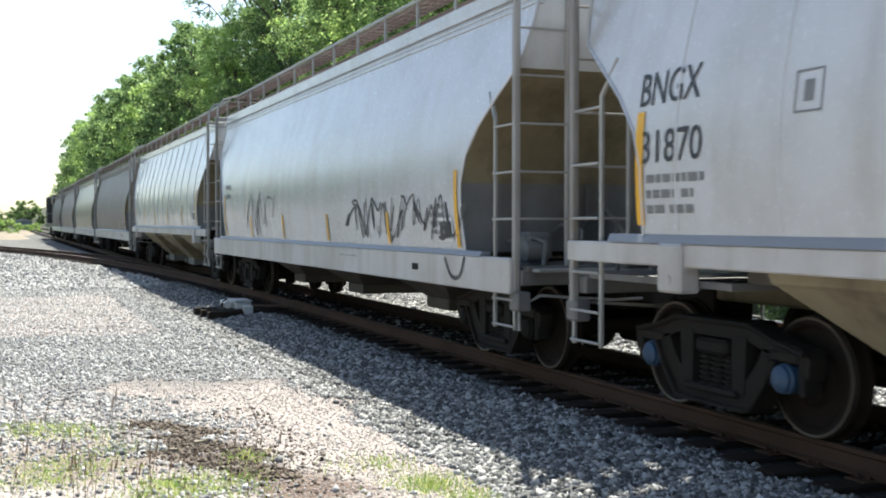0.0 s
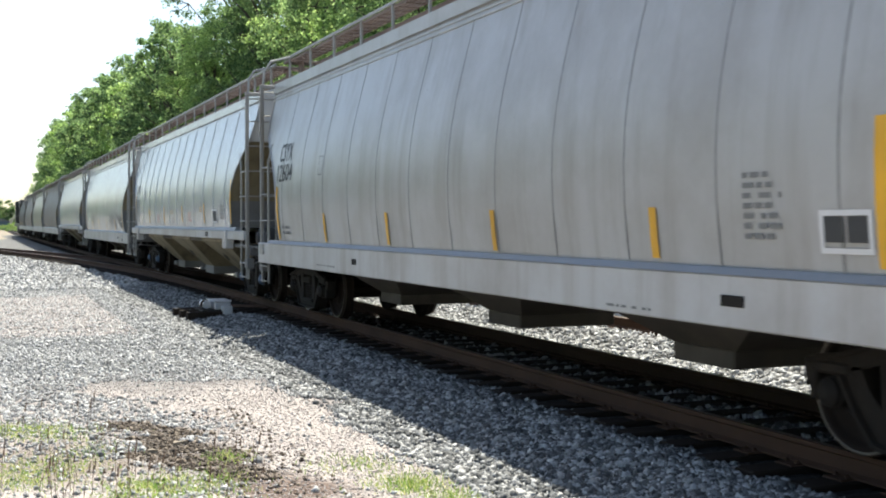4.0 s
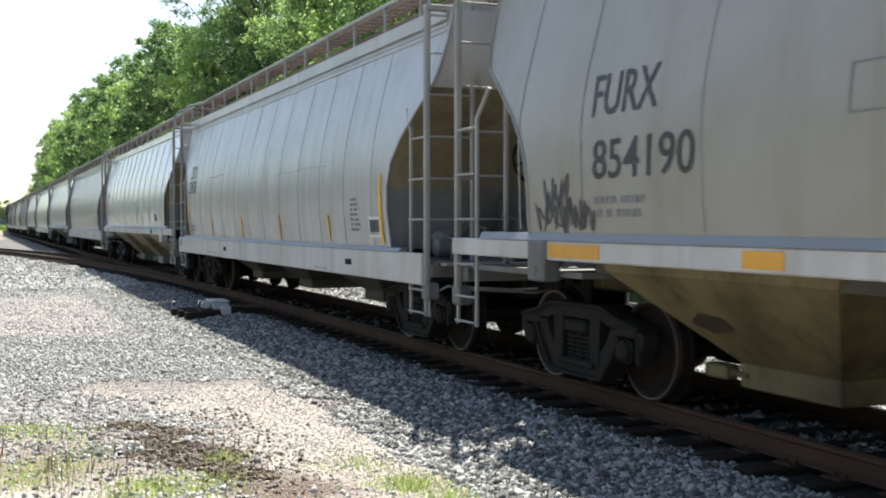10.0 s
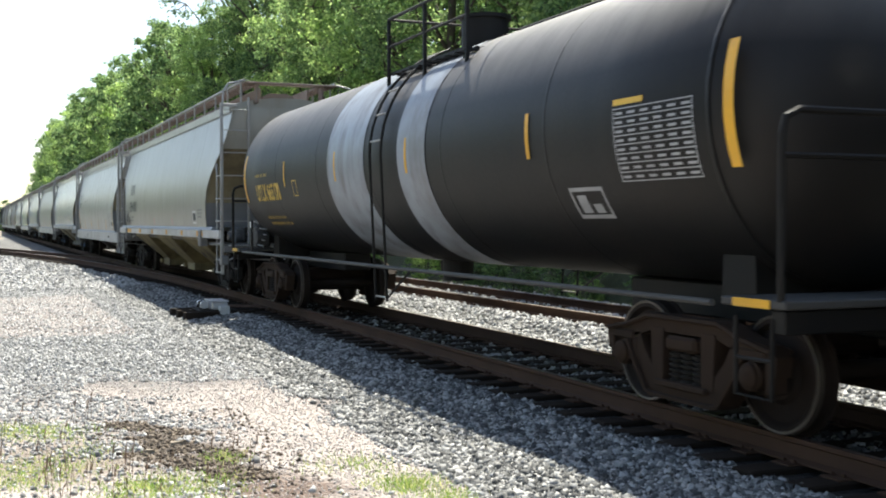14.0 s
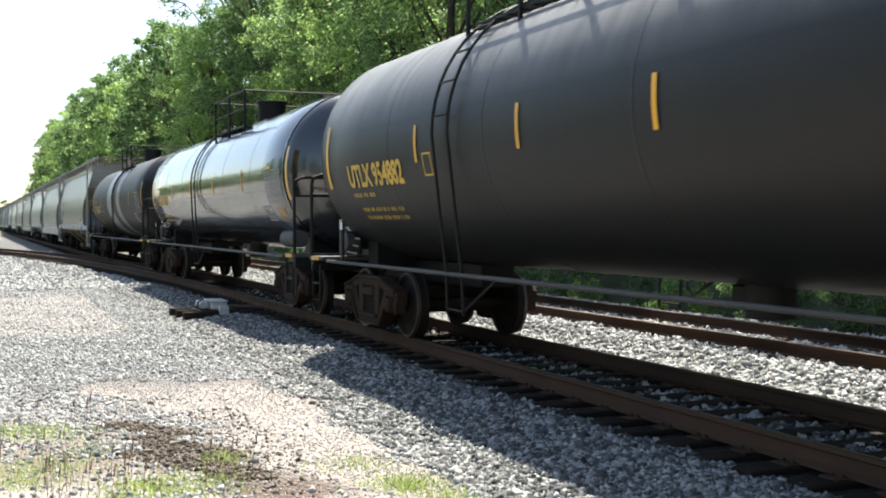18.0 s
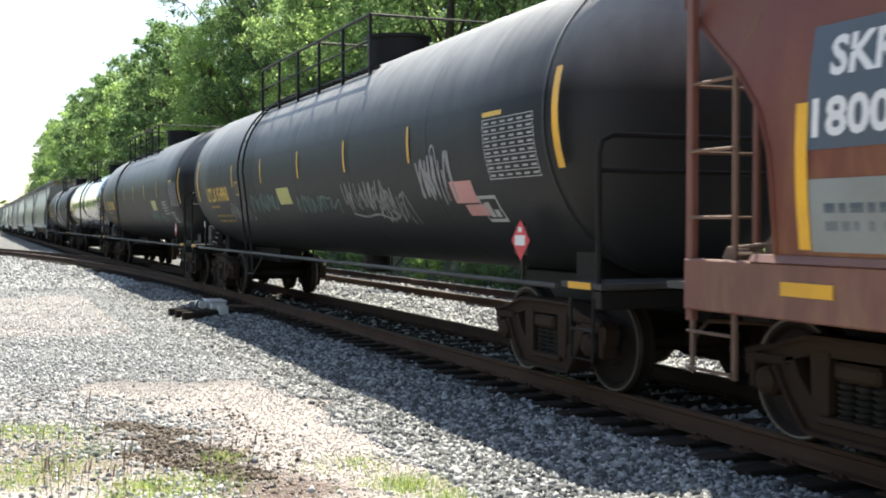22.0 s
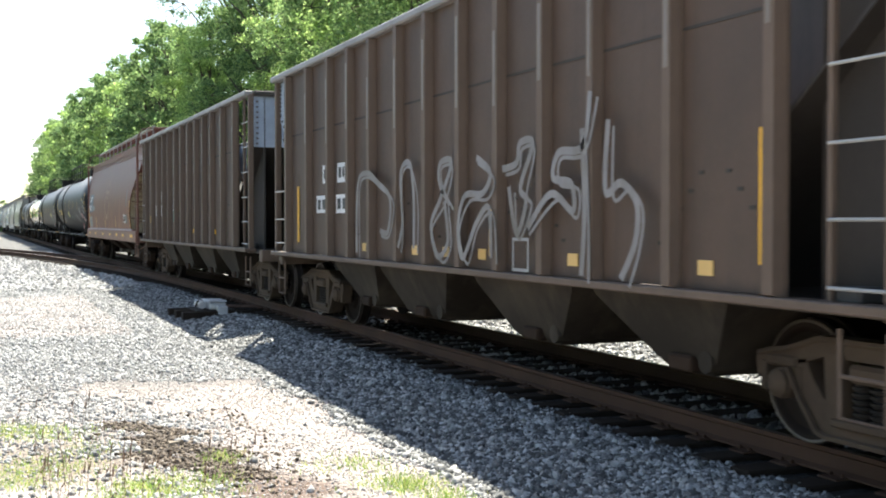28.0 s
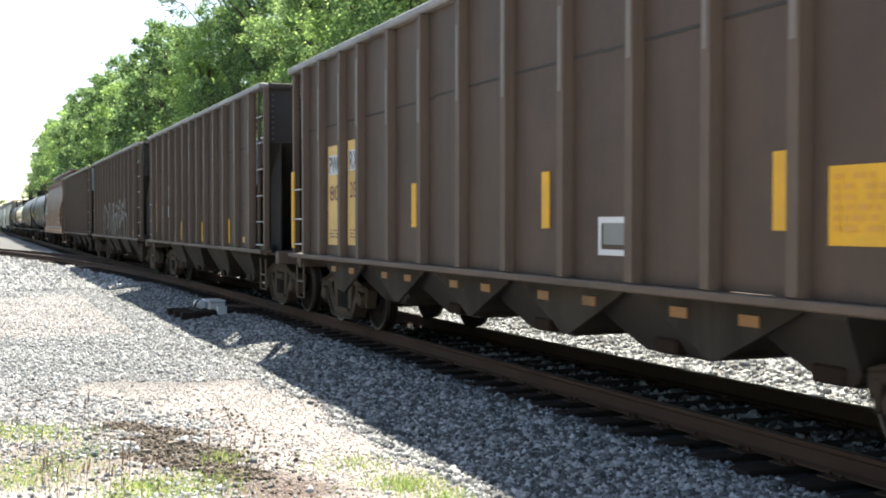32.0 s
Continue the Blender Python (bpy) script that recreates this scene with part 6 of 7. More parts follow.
tank_marks(car, w, half, 1.44, 2.5, 7.5, -7.85, (4.22, 1.39, -1.43, -4.36), "UTLX", "663", 4.0, -6.32, -5.78, 2.25)
part("sticker", patches(w, [(-6.9, -7.15, 1.72, 1.86)]), ORANGE, car)
mark_y = (7.44, 5.3)
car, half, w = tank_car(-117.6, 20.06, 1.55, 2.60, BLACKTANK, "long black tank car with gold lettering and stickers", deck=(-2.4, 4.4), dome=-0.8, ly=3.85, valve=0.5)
tank_marks(car, w, half, 1.55, 2.6, 8.34, -8.95, (4.83, 2.11, -0.27, -2.79, -5.34), "UTLX", "954882", 4.58, -7.51, -6.98, 2.25, 0.13, 0.46)
part("sticker", patches(w, [(-4.01, -4.87, 1.97, 2.25)]), LEMON, car, "pale yellow sticker")
part("stencil", lines(w, -5.9, -6.8, 1.80, 2.2, 5, 51, 0.45), DIMCHALK, car)
scrawl(car, w, -3.2, -4.6, 1.65, 1.95, 4, 0.05, SPRAYG, 52, "faded green graffiti tag")
scrawl(car, w, -4.9, -5.9, 1.65, 1.85, 4, 0.04, SPRAYG, 53, "faded green graffiti tag")
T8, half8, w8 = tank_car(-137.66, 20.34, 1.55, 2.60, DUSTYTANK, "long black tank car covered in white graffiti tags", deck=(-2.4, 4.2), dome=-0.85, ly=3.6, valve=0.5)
tank_marks(T8, w8, half8, 1.55, 2.6, 8.4, -8.95, (4.75, 2.3, -0.24, -2.7, -5.25), "UTLX", "954960", 4.50, -7.46, -6.95, 2.22, 0.13, 0.46)
scrawl(T8, w8, 5.6, 3.7, 1.66, 2.0, 5, 0.03, SPRAYW, 61, "white graffiti tag")
scrawl(T8, w8, 3.5, 1.6, 1.8, 2.12, 5, 0.035, SPRAYG, 62, "pale green graffiti tag")
scrawl(T8, w8, 0.2, -2.0, 1.78, 2.02, 5, 0.035, SPRAYG, 63, "pale green graffiti tag")
scrawl(T8, w8, -2.4, -4.3, 1.78, 2.16, 7, 0.032, SPRAYW, 64, "bold white graffiti tag", True)
scrawl(T8, w8, -3.6, -4.9, 1.62, 1.98, 4, 0.028, SPRAYW, 69, "bold white graffiti tag")
scrawl(T8, w8, -5.5, -6.4, 1.85, 2.4, 4, 0.045, SPRAYW, 65, "bold white graffiti tag")
part("sticker", patches(w8, [(1.31, 0.5, 1.92, 2.2)]), LEMON, T8, "pale yellow sticker")
part("pink_placard", patches(w8, [(-6.35, -6.95, 1.82, 2.06), (-6.55, -7.05, 1.68, 1.80)]), PINK, T8)


def diamond(car, w, y, z, r=0.20):
    part("hazard_diamond", Shape().add([skin(w, y, z + r, 0.012), skin(w, y + r, z, 0.012), skin(w, y, z - r, 0.012), skin(w, y - r, z, 0.012)], [(0, 1, 2, 3)]), REDSIGN, car, "red hazard placard")
    part("diamond_label", patches(w, [(y + 0.11, y - 0.11, z - 0.05, z + 0.05)], 0.018), CHALK, car)
    part("diamond_label", patches(w, [(y + 0.04, y - 0.04, z + 0.08, z + 0.13)], 0.018), CHALK, car)


for c, y in ((T8, -8.19), (car, -8.25)):
    part("placard_post", Shape().box(-1.46, -1.43, y - 0.02, y + 0.02, 1.0, 1.6), BLACKFRAME, c)
    part("placard_board", Shape().box(-1.47, -1.46, y - 0.14, y + 0.14, 1.29, 1.57), BLACKFRAME, c)
    diamond(c, lambda z: 1.462, y, 1.43)


def skrx():
    car, half = covered_hopper(-158.0, 17.7, REDBROWN, RUSTEND, True, "rusty red-brown covered hopper car with a round emblem", sill_paint=REDSILL, ribs=False, seams=False, ladder=RUST, steel=TRUCKRED, board=REDSILL, bay_paint=TRUCKRED, post_paint=REDSILL, stiffener=True, front_post=0.93)
    h = hull_width
    part("blue_panel", patches(h, [(6.6, 5.2, 2.05, 2.82)]), PANELBLUE, car, "slate blue panel")
    lettering(car, "reporting_mark", "SKRX", h, 6.42, 5.62, 2.49, 2.74, CHALK, "white reporting mark")
    lettering(car, "car_number", "180017", h, 6.55, 5.5, 2.12, 2.37, CHALK, "white number")
    part("grey_strip", patches(h, [(5.19, 4.46, 2.12, 2.32)]), PANELGREY, car)
    part("grey_panel", patches(h, [(6.58, 5.46, 1.42, 1.87)]), PANELGREY, car)
    part("stencil", lines(h, 6.45, 5.55, 1.5, 1.72, 2, 71), PANELBLUE, car)
    def around(r, a):
        return skin(h, -0.11 + r * 0.77 * math.cos(a), 2.48 + r * 0.77 * math.sin(a), 0.006)

    for r0, r1 in ((0.965, 1.0), (0.79, 0.815)):
        part("emblem_ring", Shape().grid([[around(r0, 2 * math.pi * i / 48), around(r1, 2 * math.pi * i / 48)] for i in range(49)]), RINGINK, car, "worn cream ring emblem")
    for k in range(15):
        a = math.radians(186 + k * 12)
        part("emblem_mark", Shape().grid([[around(0.84, a + e), around(0.95, a + e)] for e in (0.0, 0.07, 0.14)]), RINGPALE, car)
    part("emblem_bars", lines(h, 0.33, -0.58, 2.70, 2.82, 1, 72, 0.1), RINGINK, car)
    part("emblem_bars", lines(h, 0.33, -0.35, 2.48, 2.62, 1, 73, 0.1), RINGINK, car)
    part("emblem_bars", lines(h, 0.0, -0.35, 2.36, 2.41, 1, 74, 0.1), RINGINK, car)
    stripes(car, h, [(6.64, 1.43, 2.35, 0.11), (-6.87, 1.45, 2.35, 0.12), (3.79, 1.44, 1.88, 0.1), (0.51, 1.43, 1.83, 0.1), (-2.86, 1.43, 1.83, 0.1)])
    for y in (6.6, 4.2, 1.39, -1.04, -3.16, -4.97):
        part("sill_placard", Shape().box(-1.608, -1.598, y - 0.24, y + 0.24, 1.13, 1.22), YELLOW, car)
    part("sill_placard", Shape().box(-1.608, -1.598, -7.51, -6.85, 1.12, 1.22), YELLOW, car)
    part("placard", frame_rect(h, -5.23, -5.74, 1.60, 1.88, 0.04), CHALK, car)
    part("placard_face", patches(h, [(-5.3, -5.67, 1.66, 1.82)]), INK, car)
    part("green_panel", patches(h, [(-5.78, -6.14, 1.58, 1.88)]), PANELBLUE, car)
    part("side_panel", patches(h, [(-5.95, -6.12, 2.14, 2.70)]), PANELBLUE, car)
    part("side_stencil", lines(h, -5.98, -6.10, 2.2, 2.66, 7, 75, 0.5), PANELGREY, car)


skrx()


def tiles(car, rects, texts):
    for (a, b, z0, z1), t in zip(rects, texts):
        part("number_tile", Shape().box(-1.533, -1.527, b, a, z0, z1), CHALK, car, "white stencil tile")
        if t:
            lettering(car, "tile_letters", t, lambda z: 1.53, a - 0.06, b + 0.06, z0 + 0.05, z1 - 0.05, INK)


def coal_sets():
    g = coal_width
    j, half = coal_hopper(-175.7, 16.35, "brown open coal hopper with a white and green emblem board", panel=PALEEND)
    tiles(j, [(4.60, 4.22, 2.18, 2.47), (3.86, 3.38, 2.18, 2.47), (4.86, 4.26, 1.80, 2.08), (3.90, 3.30, 1.80, 2.08)], ["JT", "SX", "300", "300"])
    part("emblem_board", Shape().box(-1.548, -1.53, 1.16, 1.78, 1.63, 2.62), CHALK, j, "white emblem board")
    part("emblem_disc", Shape().tube([(-1.556, 1.47, 2.28), (-1.549, 1.47, 2.28)], 0.24, 24), GREENINK, j)
    part("emblem_foot", Shape().box(-1.553, -1.5495, 1.17, 1.77, 1.64, 1.90), GREENINK, j)
    part("emblem_curl", ribbon(lambda z: 1.552, [(1.6, 2.2), (1.5, 2.1), (1.38, 2.18), (1.36, 2.36)], 0.05), CHALK, j)
    for a, b, z0, z1 in ((5.92, 5.47, 1.60, 1.80), (2.78, 2.3, 1.34, 1.43), (0.70, 0.28, 1.34, 1.43), (-1.0, -1.48, 1.36, 1.45), (-3.2, -3.65, 1.36, 1.45), (-5.4, -5.8, 1.36, 1.45)):
        part("reflector", Shape().box(-1.54, -1.527, b, a, z0, z1), YELLOW, j)
    stripes(j, g, [(-5.54, 1.17, 1.60, 0.12)])
    c2, half = coal_hopper(-192.05, 16.2, "brown open coal hopper with large pale graffiti")
    tiles(c2, [(4.57, 4.30, 2.19, 2.46), (3.84, 3.43, 2.18, 2.46), (4.89, 4.34, 1.75, 2.01), (3.89, 3.40, 1.74, 2.01)], ["", "", "", ""])
    part("tile_bars", patches(lambda z: 1.532, [(4.82, 4.66, 1.8, 1.95), (4.58, 4.42, 1.8, 1.95), (3.82, 3.66, 1.8, 1.95), (3.58, 3.46, 1.8, 1.95), (4.50, 4.36, 2.25, 2.4), (3.76, 3.64, 2.25, 2.4), (3.58, 3.49, 2.25, 2.4)]), INK, c2)
    def spray(*pts):
        part("graffiti_stroke", ribbon(lambda z: 1.634, pts, 0.07), SPRAYP, c2, "pale grey sprayed graffiti letter")
        part("graffiti_stroke", ribbon(lambda z: 1.637, [(y - 0.09 + 0.05 * math.sin(9 * z), z - 0.06) for y, z in pts], 0.035), SPRAYP, c2, "pale grey sprayed graffiti letter")

    spray((2.63, 1.2), (2.58, 2.1), (2.2, 2.25), (1.75, 2.1), (1.33, 1.9), (1.4, 1.5), (1.7, 1.5))
    spray((1.05, 1.3), (0.9, 1.6), (0.95, 2.2), (0.65, 2.3), (0.52, 1.9), (0.52, 1.3))
    spray((-0.55, 1.8), (-0.26, 2.05), (-0.3, 2.26), (-0.6, 2.25), (-0.3, 1.87), (-0.02, 1.58), (-0.2, 1.23), (-0.5, 1.4), (-0.4, 1.84))
    spray((-1.25, 2.27), (-1.58, 2.1), (-1.4, 1.9), (-0.95, 1.88), (-0.78, 1.55), (-0.9, 1.23), (-1.25, 1.6), (-1.55, 1.75), (-1.6, 1.25))
    spray((-1.86, 2.12), (-2.17, 2.17), (-2.24, 2.35), (-2.5, 2.33), (-2.25, 1.94), (-2.37, 1.8), (-2.17, 1.5), (-2.0, 1.95))
    spray((-3.54, 2.7), (-3.42, 2.25), (-3.0, 2.22), (-2.9, 2.0), (-3.22, 1.94), (-3.25, 1.7), (-2.85, 1.86), (-2.4, 1.55))
    spray((-3.4, 2.4), (-3.45, 1.7), (-3.4, 1.15))
    spray((-3.83, 2.44), (-3.79, 1.86), (-4.03, 1.92), (-4.26, 1.75), (-4.24, 1.45), (-4.03, 1.15))
    for y in (2.62, 0.76, -0.19, -1.15, -3.06, -5.0):
        part("pale_reflector", Shape().box(-1.535, -1.527, y - 0.09, y + 0.09, 1.22, 1.33), PALEYELLOW, c2)
    part("placard", frame_rect(lambda z: 1.634, -2.08, -2.42, 1.14, 1.46, 0.03), DIMCHALK, c2)
    stripes(c2, g, [(5.93, 1.29, 2.19, 0.12), (-1.39, 1.26, 1.74, 0.12), (-5.67, 1.32, 2.24, 0.15)])
    c3, half = coal_hopper(-208.3, 15.9, "brown open coal hopper with white number tiles and yellow stripes", posts=(6.38, 5.42, 4.28, 3.30, 2.29, 1.33, 0.40, -0.51, -1.43, -2.44, -3.43, -4.55, -5.76))
    tiles(c3, [(4.78, 4.33, 2.25, 2.54), (4.01, 3.49, 2.24, 2.55), (4.99, 4.40, 1.76, 2.04), (4.05, 3.44, 1.76, 2.03)], ["BN", "BX", "300", "212"])
    stripes(c3, g, [(6.08, 1.33, 2.23, 0.13), (4.67, 1.17, 1.63, 0.13), (2.05, 1.18, 1.62, 0.14), (-0.72, 1.18, 1.62, 0.14), (-3.63, 1.18, 1.68, 0.15), (-5.54, 1.30, 2.24, 0.16)])
    for y in (2.62, 0.76, -0.19, -1.02, -3.06, -4.93):
        part("pale_reflector", Shape().box(-1.535, -1.527, y - 0.09, y + 0.09, 1.22, 1.33), PALEYELLOW, c3)
    part("placard", frame_rect(lambda z: 1.532, -2.0, -2.28, 1.17, 1.48, 0.025), DIMCHALK, c3)
    c4, half = coal_hopper(-224.15, 16.1, "brown open coal hopper with tall yellow letter panels", bay_marks=True, steep=True)
    for (a, b, z0, z1), t, n in (((5.41, 4.79, 1.28, 2.72), "PW", "80"), ((4.47, 3.87, 1.29, 2.75), "RX", "283")):
        part("letter_panel", Shape().box(-1.533, -1.527, b, a, z0, z1), PALEYELLOW, c4, "tall pale yellow panel")
        part("letter_back", Shape().box(-1.537, -1.5335, b + 0.1, a - 0.06, z1 - 0.42, z1 - 0.14), CHALK, c4)
        lettering(c4, "panel_letters", t, lambda z: 1.533, a - 0.09, b + 0.13, z1 - 0.40, z1 - 0.16, PANELBLUE)
        lettering(c4, "panel_number", n, lambda z: 1.53, a - 0.1, b + 0.08, z1 - 0.80, z1 - 0.58, REDSILL)
        part("panel_print", lines(lambda z: 1.53, a - 0.1, b + 0.1, z0 + 0.08, z0 + 0.22, 3, 91, 0.6), REDSILL, c4)
    for y in (1.92, -1.41, -4.66):
        part("reflector", Shape().box(-1.54, -1.527, y - 0.075, y + 0.075, 1.55, 2.07), YELLOW, c4)
    part("placard", frame_rect(g, -2.34, -2.88, 1.33, 1.65, 0.05), CHALK, c4)
    part("placard_face", patches(g, [(-2.42, -2.8, 1.42, 1.6)]), PANELGREY, c4)
    part("yellow_board", patches(g, [(-5.1, -5.7, 1.46, 1.95)]), YELLOW, c4)
    part("board_print", lines(lambda z: 1.533, -5.15, -5.65, 1.52, 1.9, 6, 93), ORANGE, c4)
    part("sticker", patches(g, [(5.97, 5.63, 1.65, 1.88)]), CHALK, c4)
    part("grab_stripe", Shape().box(-1.56, -1.535, 7.24, 7.38, 1.19, 2.43), YELLOW, c4)


coal_sets()


# ---------------------------------------------------------------- trees
def tree_meshes(seed, height, spread, leaves, size, lobes, mat, base=0.18):
    """Trunk with limbs, and a crown of leaves in tufts round uneven lobes."""
    r = np.random.default_rng(seed)
    q = random.Random(seed)
    wood = Shape()
    pts = [(0, 0, -0.8)]
    for k in range(1, 7):
        pts.append((q.uniform(-0.25, 0.25) * k * 0.35, q.uniform(-0.25, 0.25) * k * 0.35, height * 0.85 * k / 6))
    wood.tube(pts, height * 0.017, 8, height * 0.004)
    tufts, wide = [], []
    for k in range(lobes):
        u = (k + q.random()) / lobes
        z = height * (base + (0.97 - base) * u)
        reach = spread * (0.25 + 0.80 * math.sin(math.pi * min(1.0, 0.18 + 0.78 * u)) ** 0.8) * q.uniform(0.45, 1.0)
        a = k * 2.4 + q.uniform(-0.5, 0.5)
        c = Vector((reach * math.cos(a), reach * math.sin(a), z))
        big = spread * q.uniform(0.24, 0.44) * (1.1 - 0.35 * u)
        foot = Vector(pts[min(6, max(1, int(z / height * 6)))]) - Vector((0, 0, height * 0.07))
        wood.tube([foot, foot.lerp(c, 0.5) + Vector((0, 0, 0.25)), c], height * 0.006, 5, 0.03)
        for j in range(11):
            d = Vector((q.gauss(0, 1), q.gauss(0, 1), q.gauss(0.35, 0.8))).normalized()
            tip = c + Vector((d.x * big * 1.15, d.y * big * 1.15, d.z * big * 0.85)) * q.uniform(0.6, 1.05)
            tufts.append(tip)
            wide.append(big * q.uniform(0.22, 0.5))
            if j < 3:
                wood.tube([c, c.lerp(tip, 0.95)], height * 0.0025, 4, 0.012)
    c, rad = np.array(tufts), np.array(wide)
    share = rad ** 2 / np.sum(rad ** 2)
    pick = r.choice(len(rad), leaves, p=share)
    d = r.normal(size=(leaves, 3))
    p = c[pick] + d * (rad[pick] * 0.55)[:, None] * np.array([1.1, 1.1, 0.75])
    nrm = d * 0.35 + r.normal(size=(leaves, 3)) * 0.6 + np.array([0, 0, 0.45])
    nrm /= np.linalg.norm(nrm, axis=1)[:, None]
    a = np.cross(nrm, r.normal(size=(leaves, 3)))
    a /= np.linalg.norm(a, axis=1)[:, None]
    b = np.cross(nrm, a)
    s = (size * r.uniform(0.6, 1.3, leaves))[:, None]
    v = np.stack([p - a * s * 0.5, p - b * s * 0.30 + a * s * 0.05, p + a * s * 0.5, p + b * s * 0.30 + a * s * 0.05], 1).reshape(-1, 3)
    f = np.arange(leaves * 4).reshape(-1, 4)
    return wood.mesh("trunk", BARK, 60), arrays("crown", v, f, mat)


def plant(kind, x, y, turn, scale, label, name="tree", category="tree", group="trees on the bank"):
    ob = thing(name, label, category, group)
    ob.matrix_basis = pose(x, y, float(ground_height(x, y)), 0, 0, turn) @ Matrix.Scale(scale, 4)
    part("trunk", kind[0], BARK, ob)
    part("crown", kind[1], LEAF, ob)
    return ob


NEAR = [tree_meshes(1, 20, 5.0, 40000, 0.20, 26, LEAF), tree_meshes(2, 22, 4.6, 40000, 0.20, 28, LEAFDARK), tree_meshes(3, 18, 4.8, 36000, 0.20, 24, LEAFPALE)]
FAR = [tree_meshes(4, 20, 5.2, 15000, 0.38, 24, LEAF), tree_meshes(5, 21, 4.9, 15000, 0.38, 24, LEAFDARK), tree_meshes(6, 18, 5.0, 13000, 0.38, 22, LEAFPALE)]
SHRUB = [tree_meshes(7, 3.2, 2.0, 4200, 0.17, 9, LEAFPALE, 0.05), tree_meshes(8, 4.0, 2.2, 4600, 0.17, 10, LEAFDARK, 0.05)]
ROUND = tree_meshes(9, 7.2, 3.3, 15000, 0.26, 18, LEAFDARK, 0.06)
TREE_WORDS = ["leafy green deciduous tree on the wooded bank", "dark green deciduous tree on the wooded bank", "fresh yellow-green deciduous tree on the wooded bank"]


def make_woods():
    q = random.Random(12)
    for x0, ya, yb, step, lo, hi in ((19.5, 16, 325, 9.8, 0.82, 1.05), (25.5, 20, 390, 11.5, 0.9, 1.12), (32.0, 28, 430, 13.0, 0.85, 1.0)):
        y = ya
        while y < yb:
            k = q.choice((0, 0, 1, 1, 2) if y > 105 else (0, 0, 1, 2, 2))
            kinds = NEAR if y < 105 else FAR
            if x0 > 30 or not 98 < y < 118:
                low = 1.0 if y < 118 else float(np.interp(y, (118, 150, 230, 330), (1.12, 1.12, 1.10, 1.10) if x0 < 20 else (0.76, 0.82, 0.95, 1.02) if x0 < 30 else (0.35, 0.42, 0.65, 0.9)))
                plant(kinds[k], x0 + q.uniform(-1.6, 1.6), y + q.uniform(-1.5, 1.5), q.uniform(0, 360), q.uniform(lo, hi) * low, TREE_WORDS[k])
            y += step * (1 if y < 105 else 0.95)
    y = 17.0
    while y < 120:
        plant(SHRUB[1], 17.4 + q.uniform(-0.6, 1.8), y, q.uniform(0, 360), q.uniform(0.6, 1.15), "low leafy shrub at the foot of the bank", "shrub", "shrub", "shrubs on the bank")
        y += q.uniform(2.0, 3.6)
    y = 14.0
    while y < 62:
        plant(SHRUB[int(q.random() < 0.4)], 14.9 + q.uniform(-0.7, 0.9), y, q.uniform(0, 360), q.uniform(0.22, 0.5), "low green scrub in the ditch beside the second track", "shrub", "shrub", "shrubs on the bank")
        y += q.uniform(1.6, 3.4)
    # beyond the yard
    plant(NEAR[1], 22.3, 101, 40, 1.22, "tall broad green tree standing above its neighbours on the bank")
    # Unseen tree row, added to darken car reflections and cut the skylight on them.
    for k in range(92):
        plant(FAR[1], -46 + q.uniform(-5, 5), -80 + 9.5 * k, q.uniform(0, 360), q.uniform(0.8, 1.1), "unseen green tree of the row added beside the yard", group="trees behind the yard")
    for x, y, s in ((6.5, 292, 1.0), (3.6, 300, 0.8), (-3.5, 260, 0.9), (-1.0, 235, 0.62), (0.4, 205, 0.30)):
        plant(ROUND, x, y, q.uniform(0, 360), s, "rounded green tree beyond the yard", group="trees beyond the yard")
    for x, y, s in ((0.25, 150, 0.85), (-6, 165, 0.9), (-3.0, 185, 0.6), (4.4, 232, 0.45), (5.2, 240, 0.5), (6.2, 245, 0.55), (7.3, 255, 0.6), (-12, 140, 0.9)):
        plant(SHRUB[0], x, y, q.uniform(0, 360), s, "small green shrub in rough ground", "shrub", "shrub", "shrubs beyond the yard")


make_woods()


def make_mounds():
    for x, y, rx, ry, h in ((-6.5, 112, 4.5, 9, 1.0), (0.6, 150, 3.0, 14, 0.8), (3.2, 190, 2.4, 12, 0.7), (-14, 128, 6, 10, 1.6)):
        rows = []
        for i in range(11):
            t = i / 10
            rows.append([(x + rx * t * math.cos(a), y + ry * t * math.sin(a), -0.36 + h * (1 - t * t) ** 1.3 * (1 + 0.2 * math.sin(3 * a + 5 * t))) for a in np.linspace(0, 2 * math.pi, 25)])
        tagged(new("dirt_mound", Shape().grid(rows).mesh("dirt_mound", SOIL, 80)), "low pale dirt mound beyond the siding", "mound", "mounds")


SOIL = surface("pale_dry_soil", (0.29, 0.24, 0.185), 0.95, dirt=(0.18, 0.17, 0.10), amount=0.7, grain=8, bump=0.8)
make_mounds()
shed = thing("shed", "small faded blue shed far beyond the yard", "shed", at=pose(4.9, 272, -0.35))
part("wall", Shape().box(-1.8, 1.8, -2, 2, 0, 2.3), SHEDBLUE, shed)
part("roof", Shape().swept([(-2.1, 2.3), (2.1, 2.3), (0, 3.0)], [-2.3, 2.3]), GALV, shed)


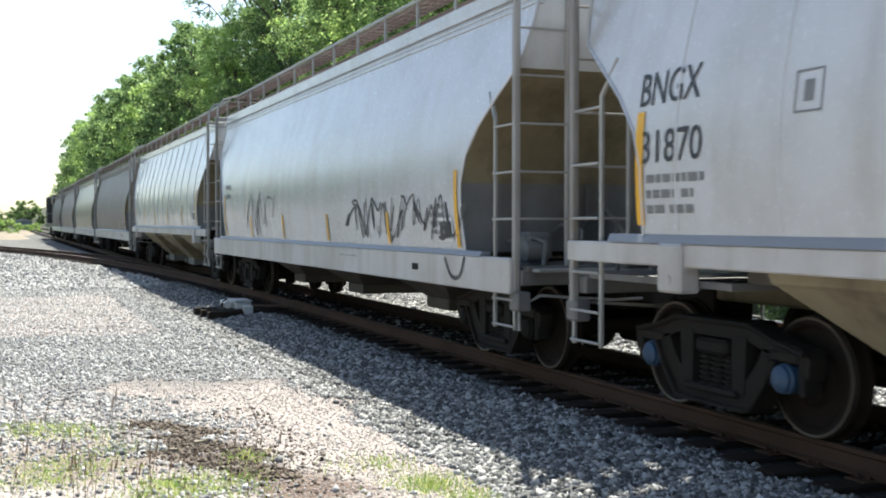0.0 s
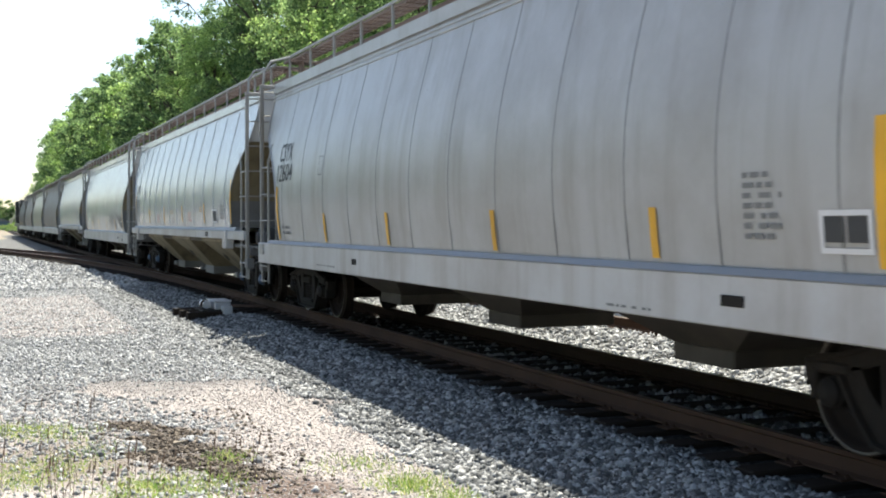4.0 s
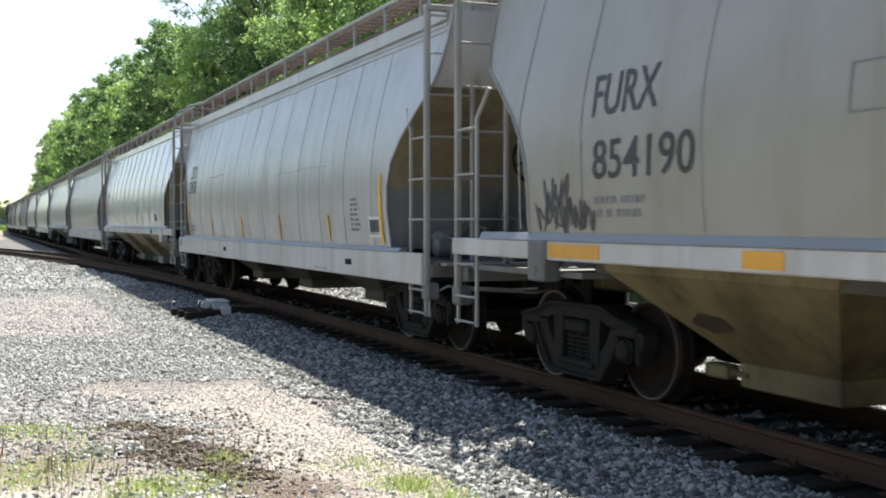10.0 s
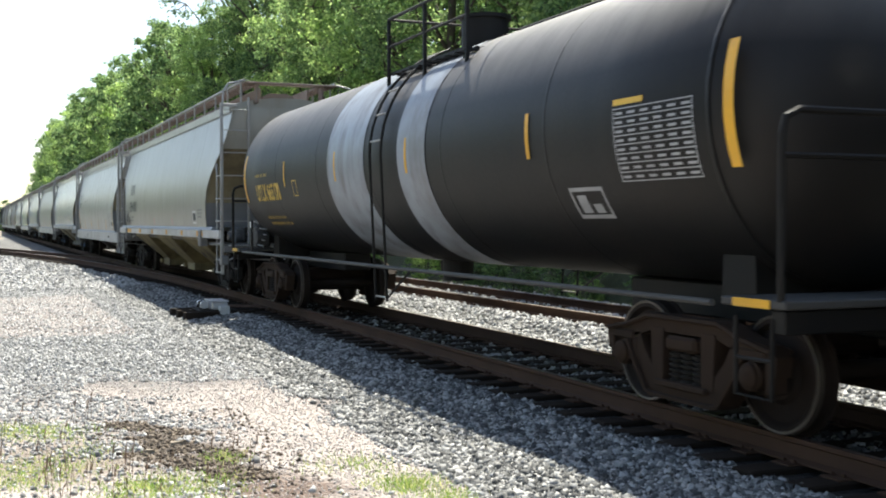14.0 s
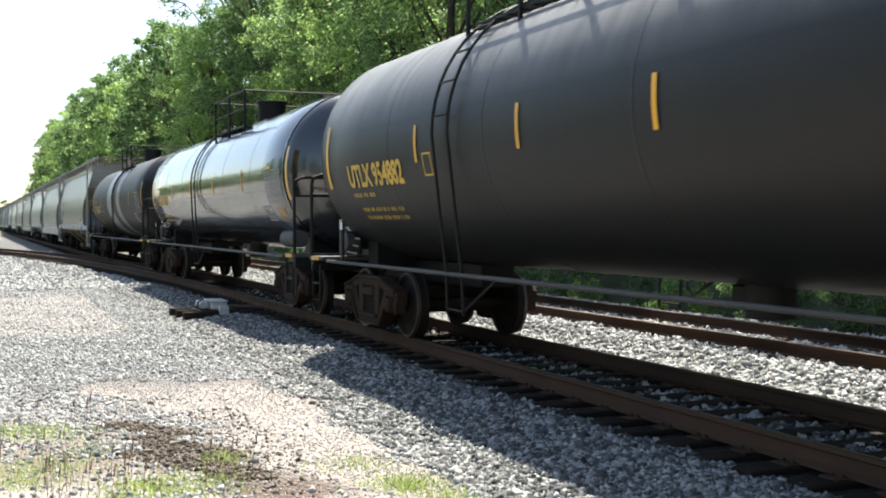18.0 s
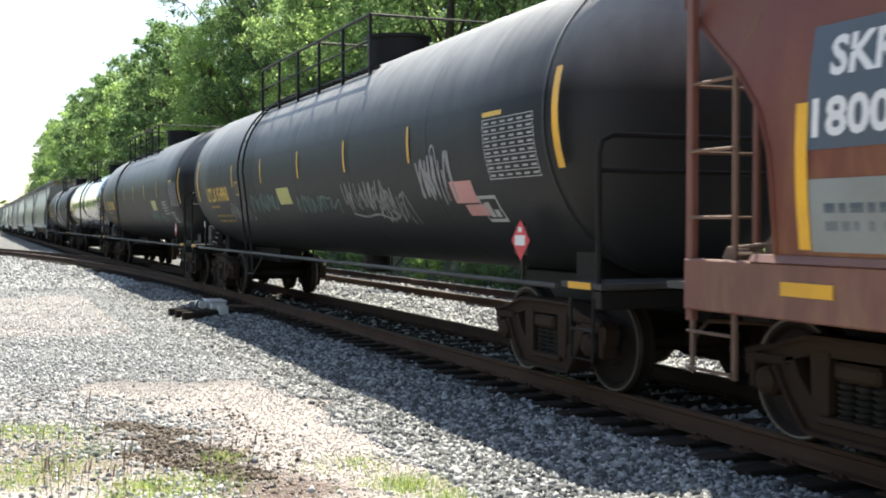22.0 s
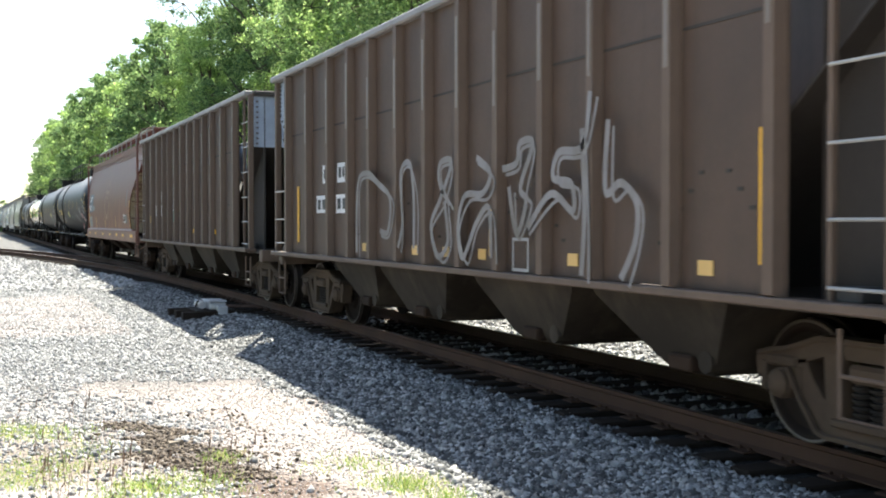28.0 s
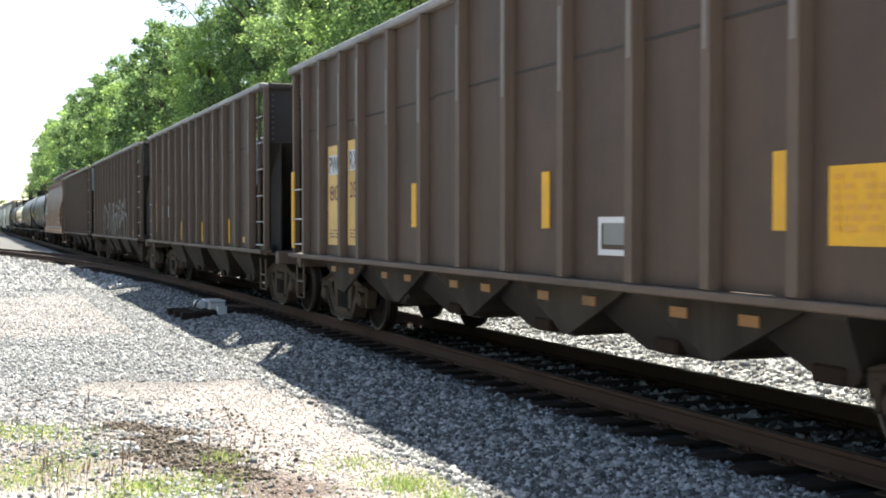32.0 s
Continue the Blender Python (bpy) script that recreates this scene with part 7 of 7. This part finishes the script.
# ---------------------------------------------------------------- grass, weeds and litter in the foreground
def grass_tufts():
    r = np.random.default_rng(3)
    spots = [(0.58, 10.8, 0.55, 900), (0.25, 11.1, 0.4, 700), (0.5, 9.4, 0.5, 900), (0.3, 8.9, 0.4, 600), (1.38, 8.3, 0.5, 1500), (1.15, 8.5, 0.3, 500), (1.88, 9.1, 0.24, 350),
             (2.83, 8.5, 0.42, 420), (2.95, 7.75, 0.3, 1200), (3.1, 7.3, 0.25, 500), (0.9, 9.9, 0.3, 250), (0.95, 8.0, 0.4, 600)]
    xs, ys = [], []
    for x, y, s, n in spots:
        n = int(n * 0.8)
        xs.append(r.normal(x, s * 0.5, n))
        ys.append(r.normal(y, s * 0.5, n))
    x, y = np.concatenate(xs), np.concatenate(ys)
    n = len(x)
    z = ground_height(x, y)
    h = r.uniform(0.012, 0.055, n)
    a = r.uniform(0, 2 * np.pi, n)
    lean = r.normal(0, 0.5, (n, 2)) * h[:, None]
    w = 0.0045
    p0 = np.stack([x - w * np.cos(a), y - w * np.sin(a), z], -1)
    p1 = np.stack([x + w * np.cos(a), y + w * np.sin(a), z], -1)
    p2 = np.stack([x + lean[:, 0], y + lean[:, 1], z + h], -1)
    me = arrays("grass", np.stack([p0, p1, p2], 1).reshape(-1, 3), np.arange(3 * n).reshape(-1, 3), GRASS)
    tagged(new("grass", me), "sparse short green grass in the gravel", "grass", kind="stuff")


def weed_stalks():
    q = random.Random(9)
    s = Shape()
    for k in range(105):
        x, y = q.uniform(-0.45, 1.15), q.uniform(8.0, 11.6)
        if q.random() < 0.25:
            x, y = q.uniform(0.8, 2.0), q.uniform(7.9, 8.8)
        z, h = float(ground_height(x, y)), q.uniform(0.08, 0.32)
        dx, dy = q.uniform(-0.04, 0.04), q.uniform(-0.04, 0.04)
        s.tube([(x, y, z - 0.02), (x + dx * 0.4, y + dy * 0.4, z + h * 0.5), (x + dx, y + dy, z + h)], 0.0035, 4, 0.0015)
        if q.random() < 0.6:
            s.tube([(x + dx, y + dy, z + h * 0.75), (x + dx + 0.012, y + dy, z + h * 1.08)], 0.006, 5, 0.003)
    tagged(new("dry_weeds", s.mesh("dry_weeds", STALK)), "thin dry brown weed stalks standing in the gravel", "weeds", kind="stuff")


grass_tufts()
weed_stalks()
for k, (x, y, l, a) in enumerate(((1.62, 9.87, 0.16, 20), (1.36, 9.62, 0.11, -10))):
    chip = Shape().add([(-l / 2, -0.03, 0), (l / 2 - 0.02, -0.035, 0), (l / 2, 0.02, 0), (-l / 2 + 0.03, 0.035, 0), (-l / 2, -0.025, 0.025), (l / 2 - 0.03, -0.03, 0.03), (l / 2 - 0.01, 0.015, 0.02), (-l / 2 + 0.03, 0.03, 0.028)],
                       [(0, 3, 2, 1), (4, 5, 6, 7), (0, 1, 5, 4), (1, 2, 6, 5), (2, 3, 7, 6), (3, 0, 4, 7)])
    ob = tagged(new("wood_scrap", chip.mesh("wood_scrap", SOIL)), "pale splinter of wood on dark earth", "wood scrap")
    ob.matrix_basis = pose(x, y, float(ground_height(x, y)) + 0.005, 0, 0, a)


# ---------------------------------------------------------------- the train rolls away down the track
def run(t):
    """How far the train has rolled at t seconds."""
    return 7.433 * t + 0.0048 * t * t


def motions():
    for car_thing, q in CARS:
        walk(car_thing, [(t, pose(TRACK_X, q + run(t), 0)) for t in [k * 1.0 for k in range(33)]])
    turns = [(k / 15.0, -math.degrees(run(k / 15.0) / RADIUS)) for k in range(481)]
    for wheel, y in WHEELS:
        walk(wheel, [(t, pose(0, y, RADIUS, a % 360.0)) for t, a in turns])


motions()
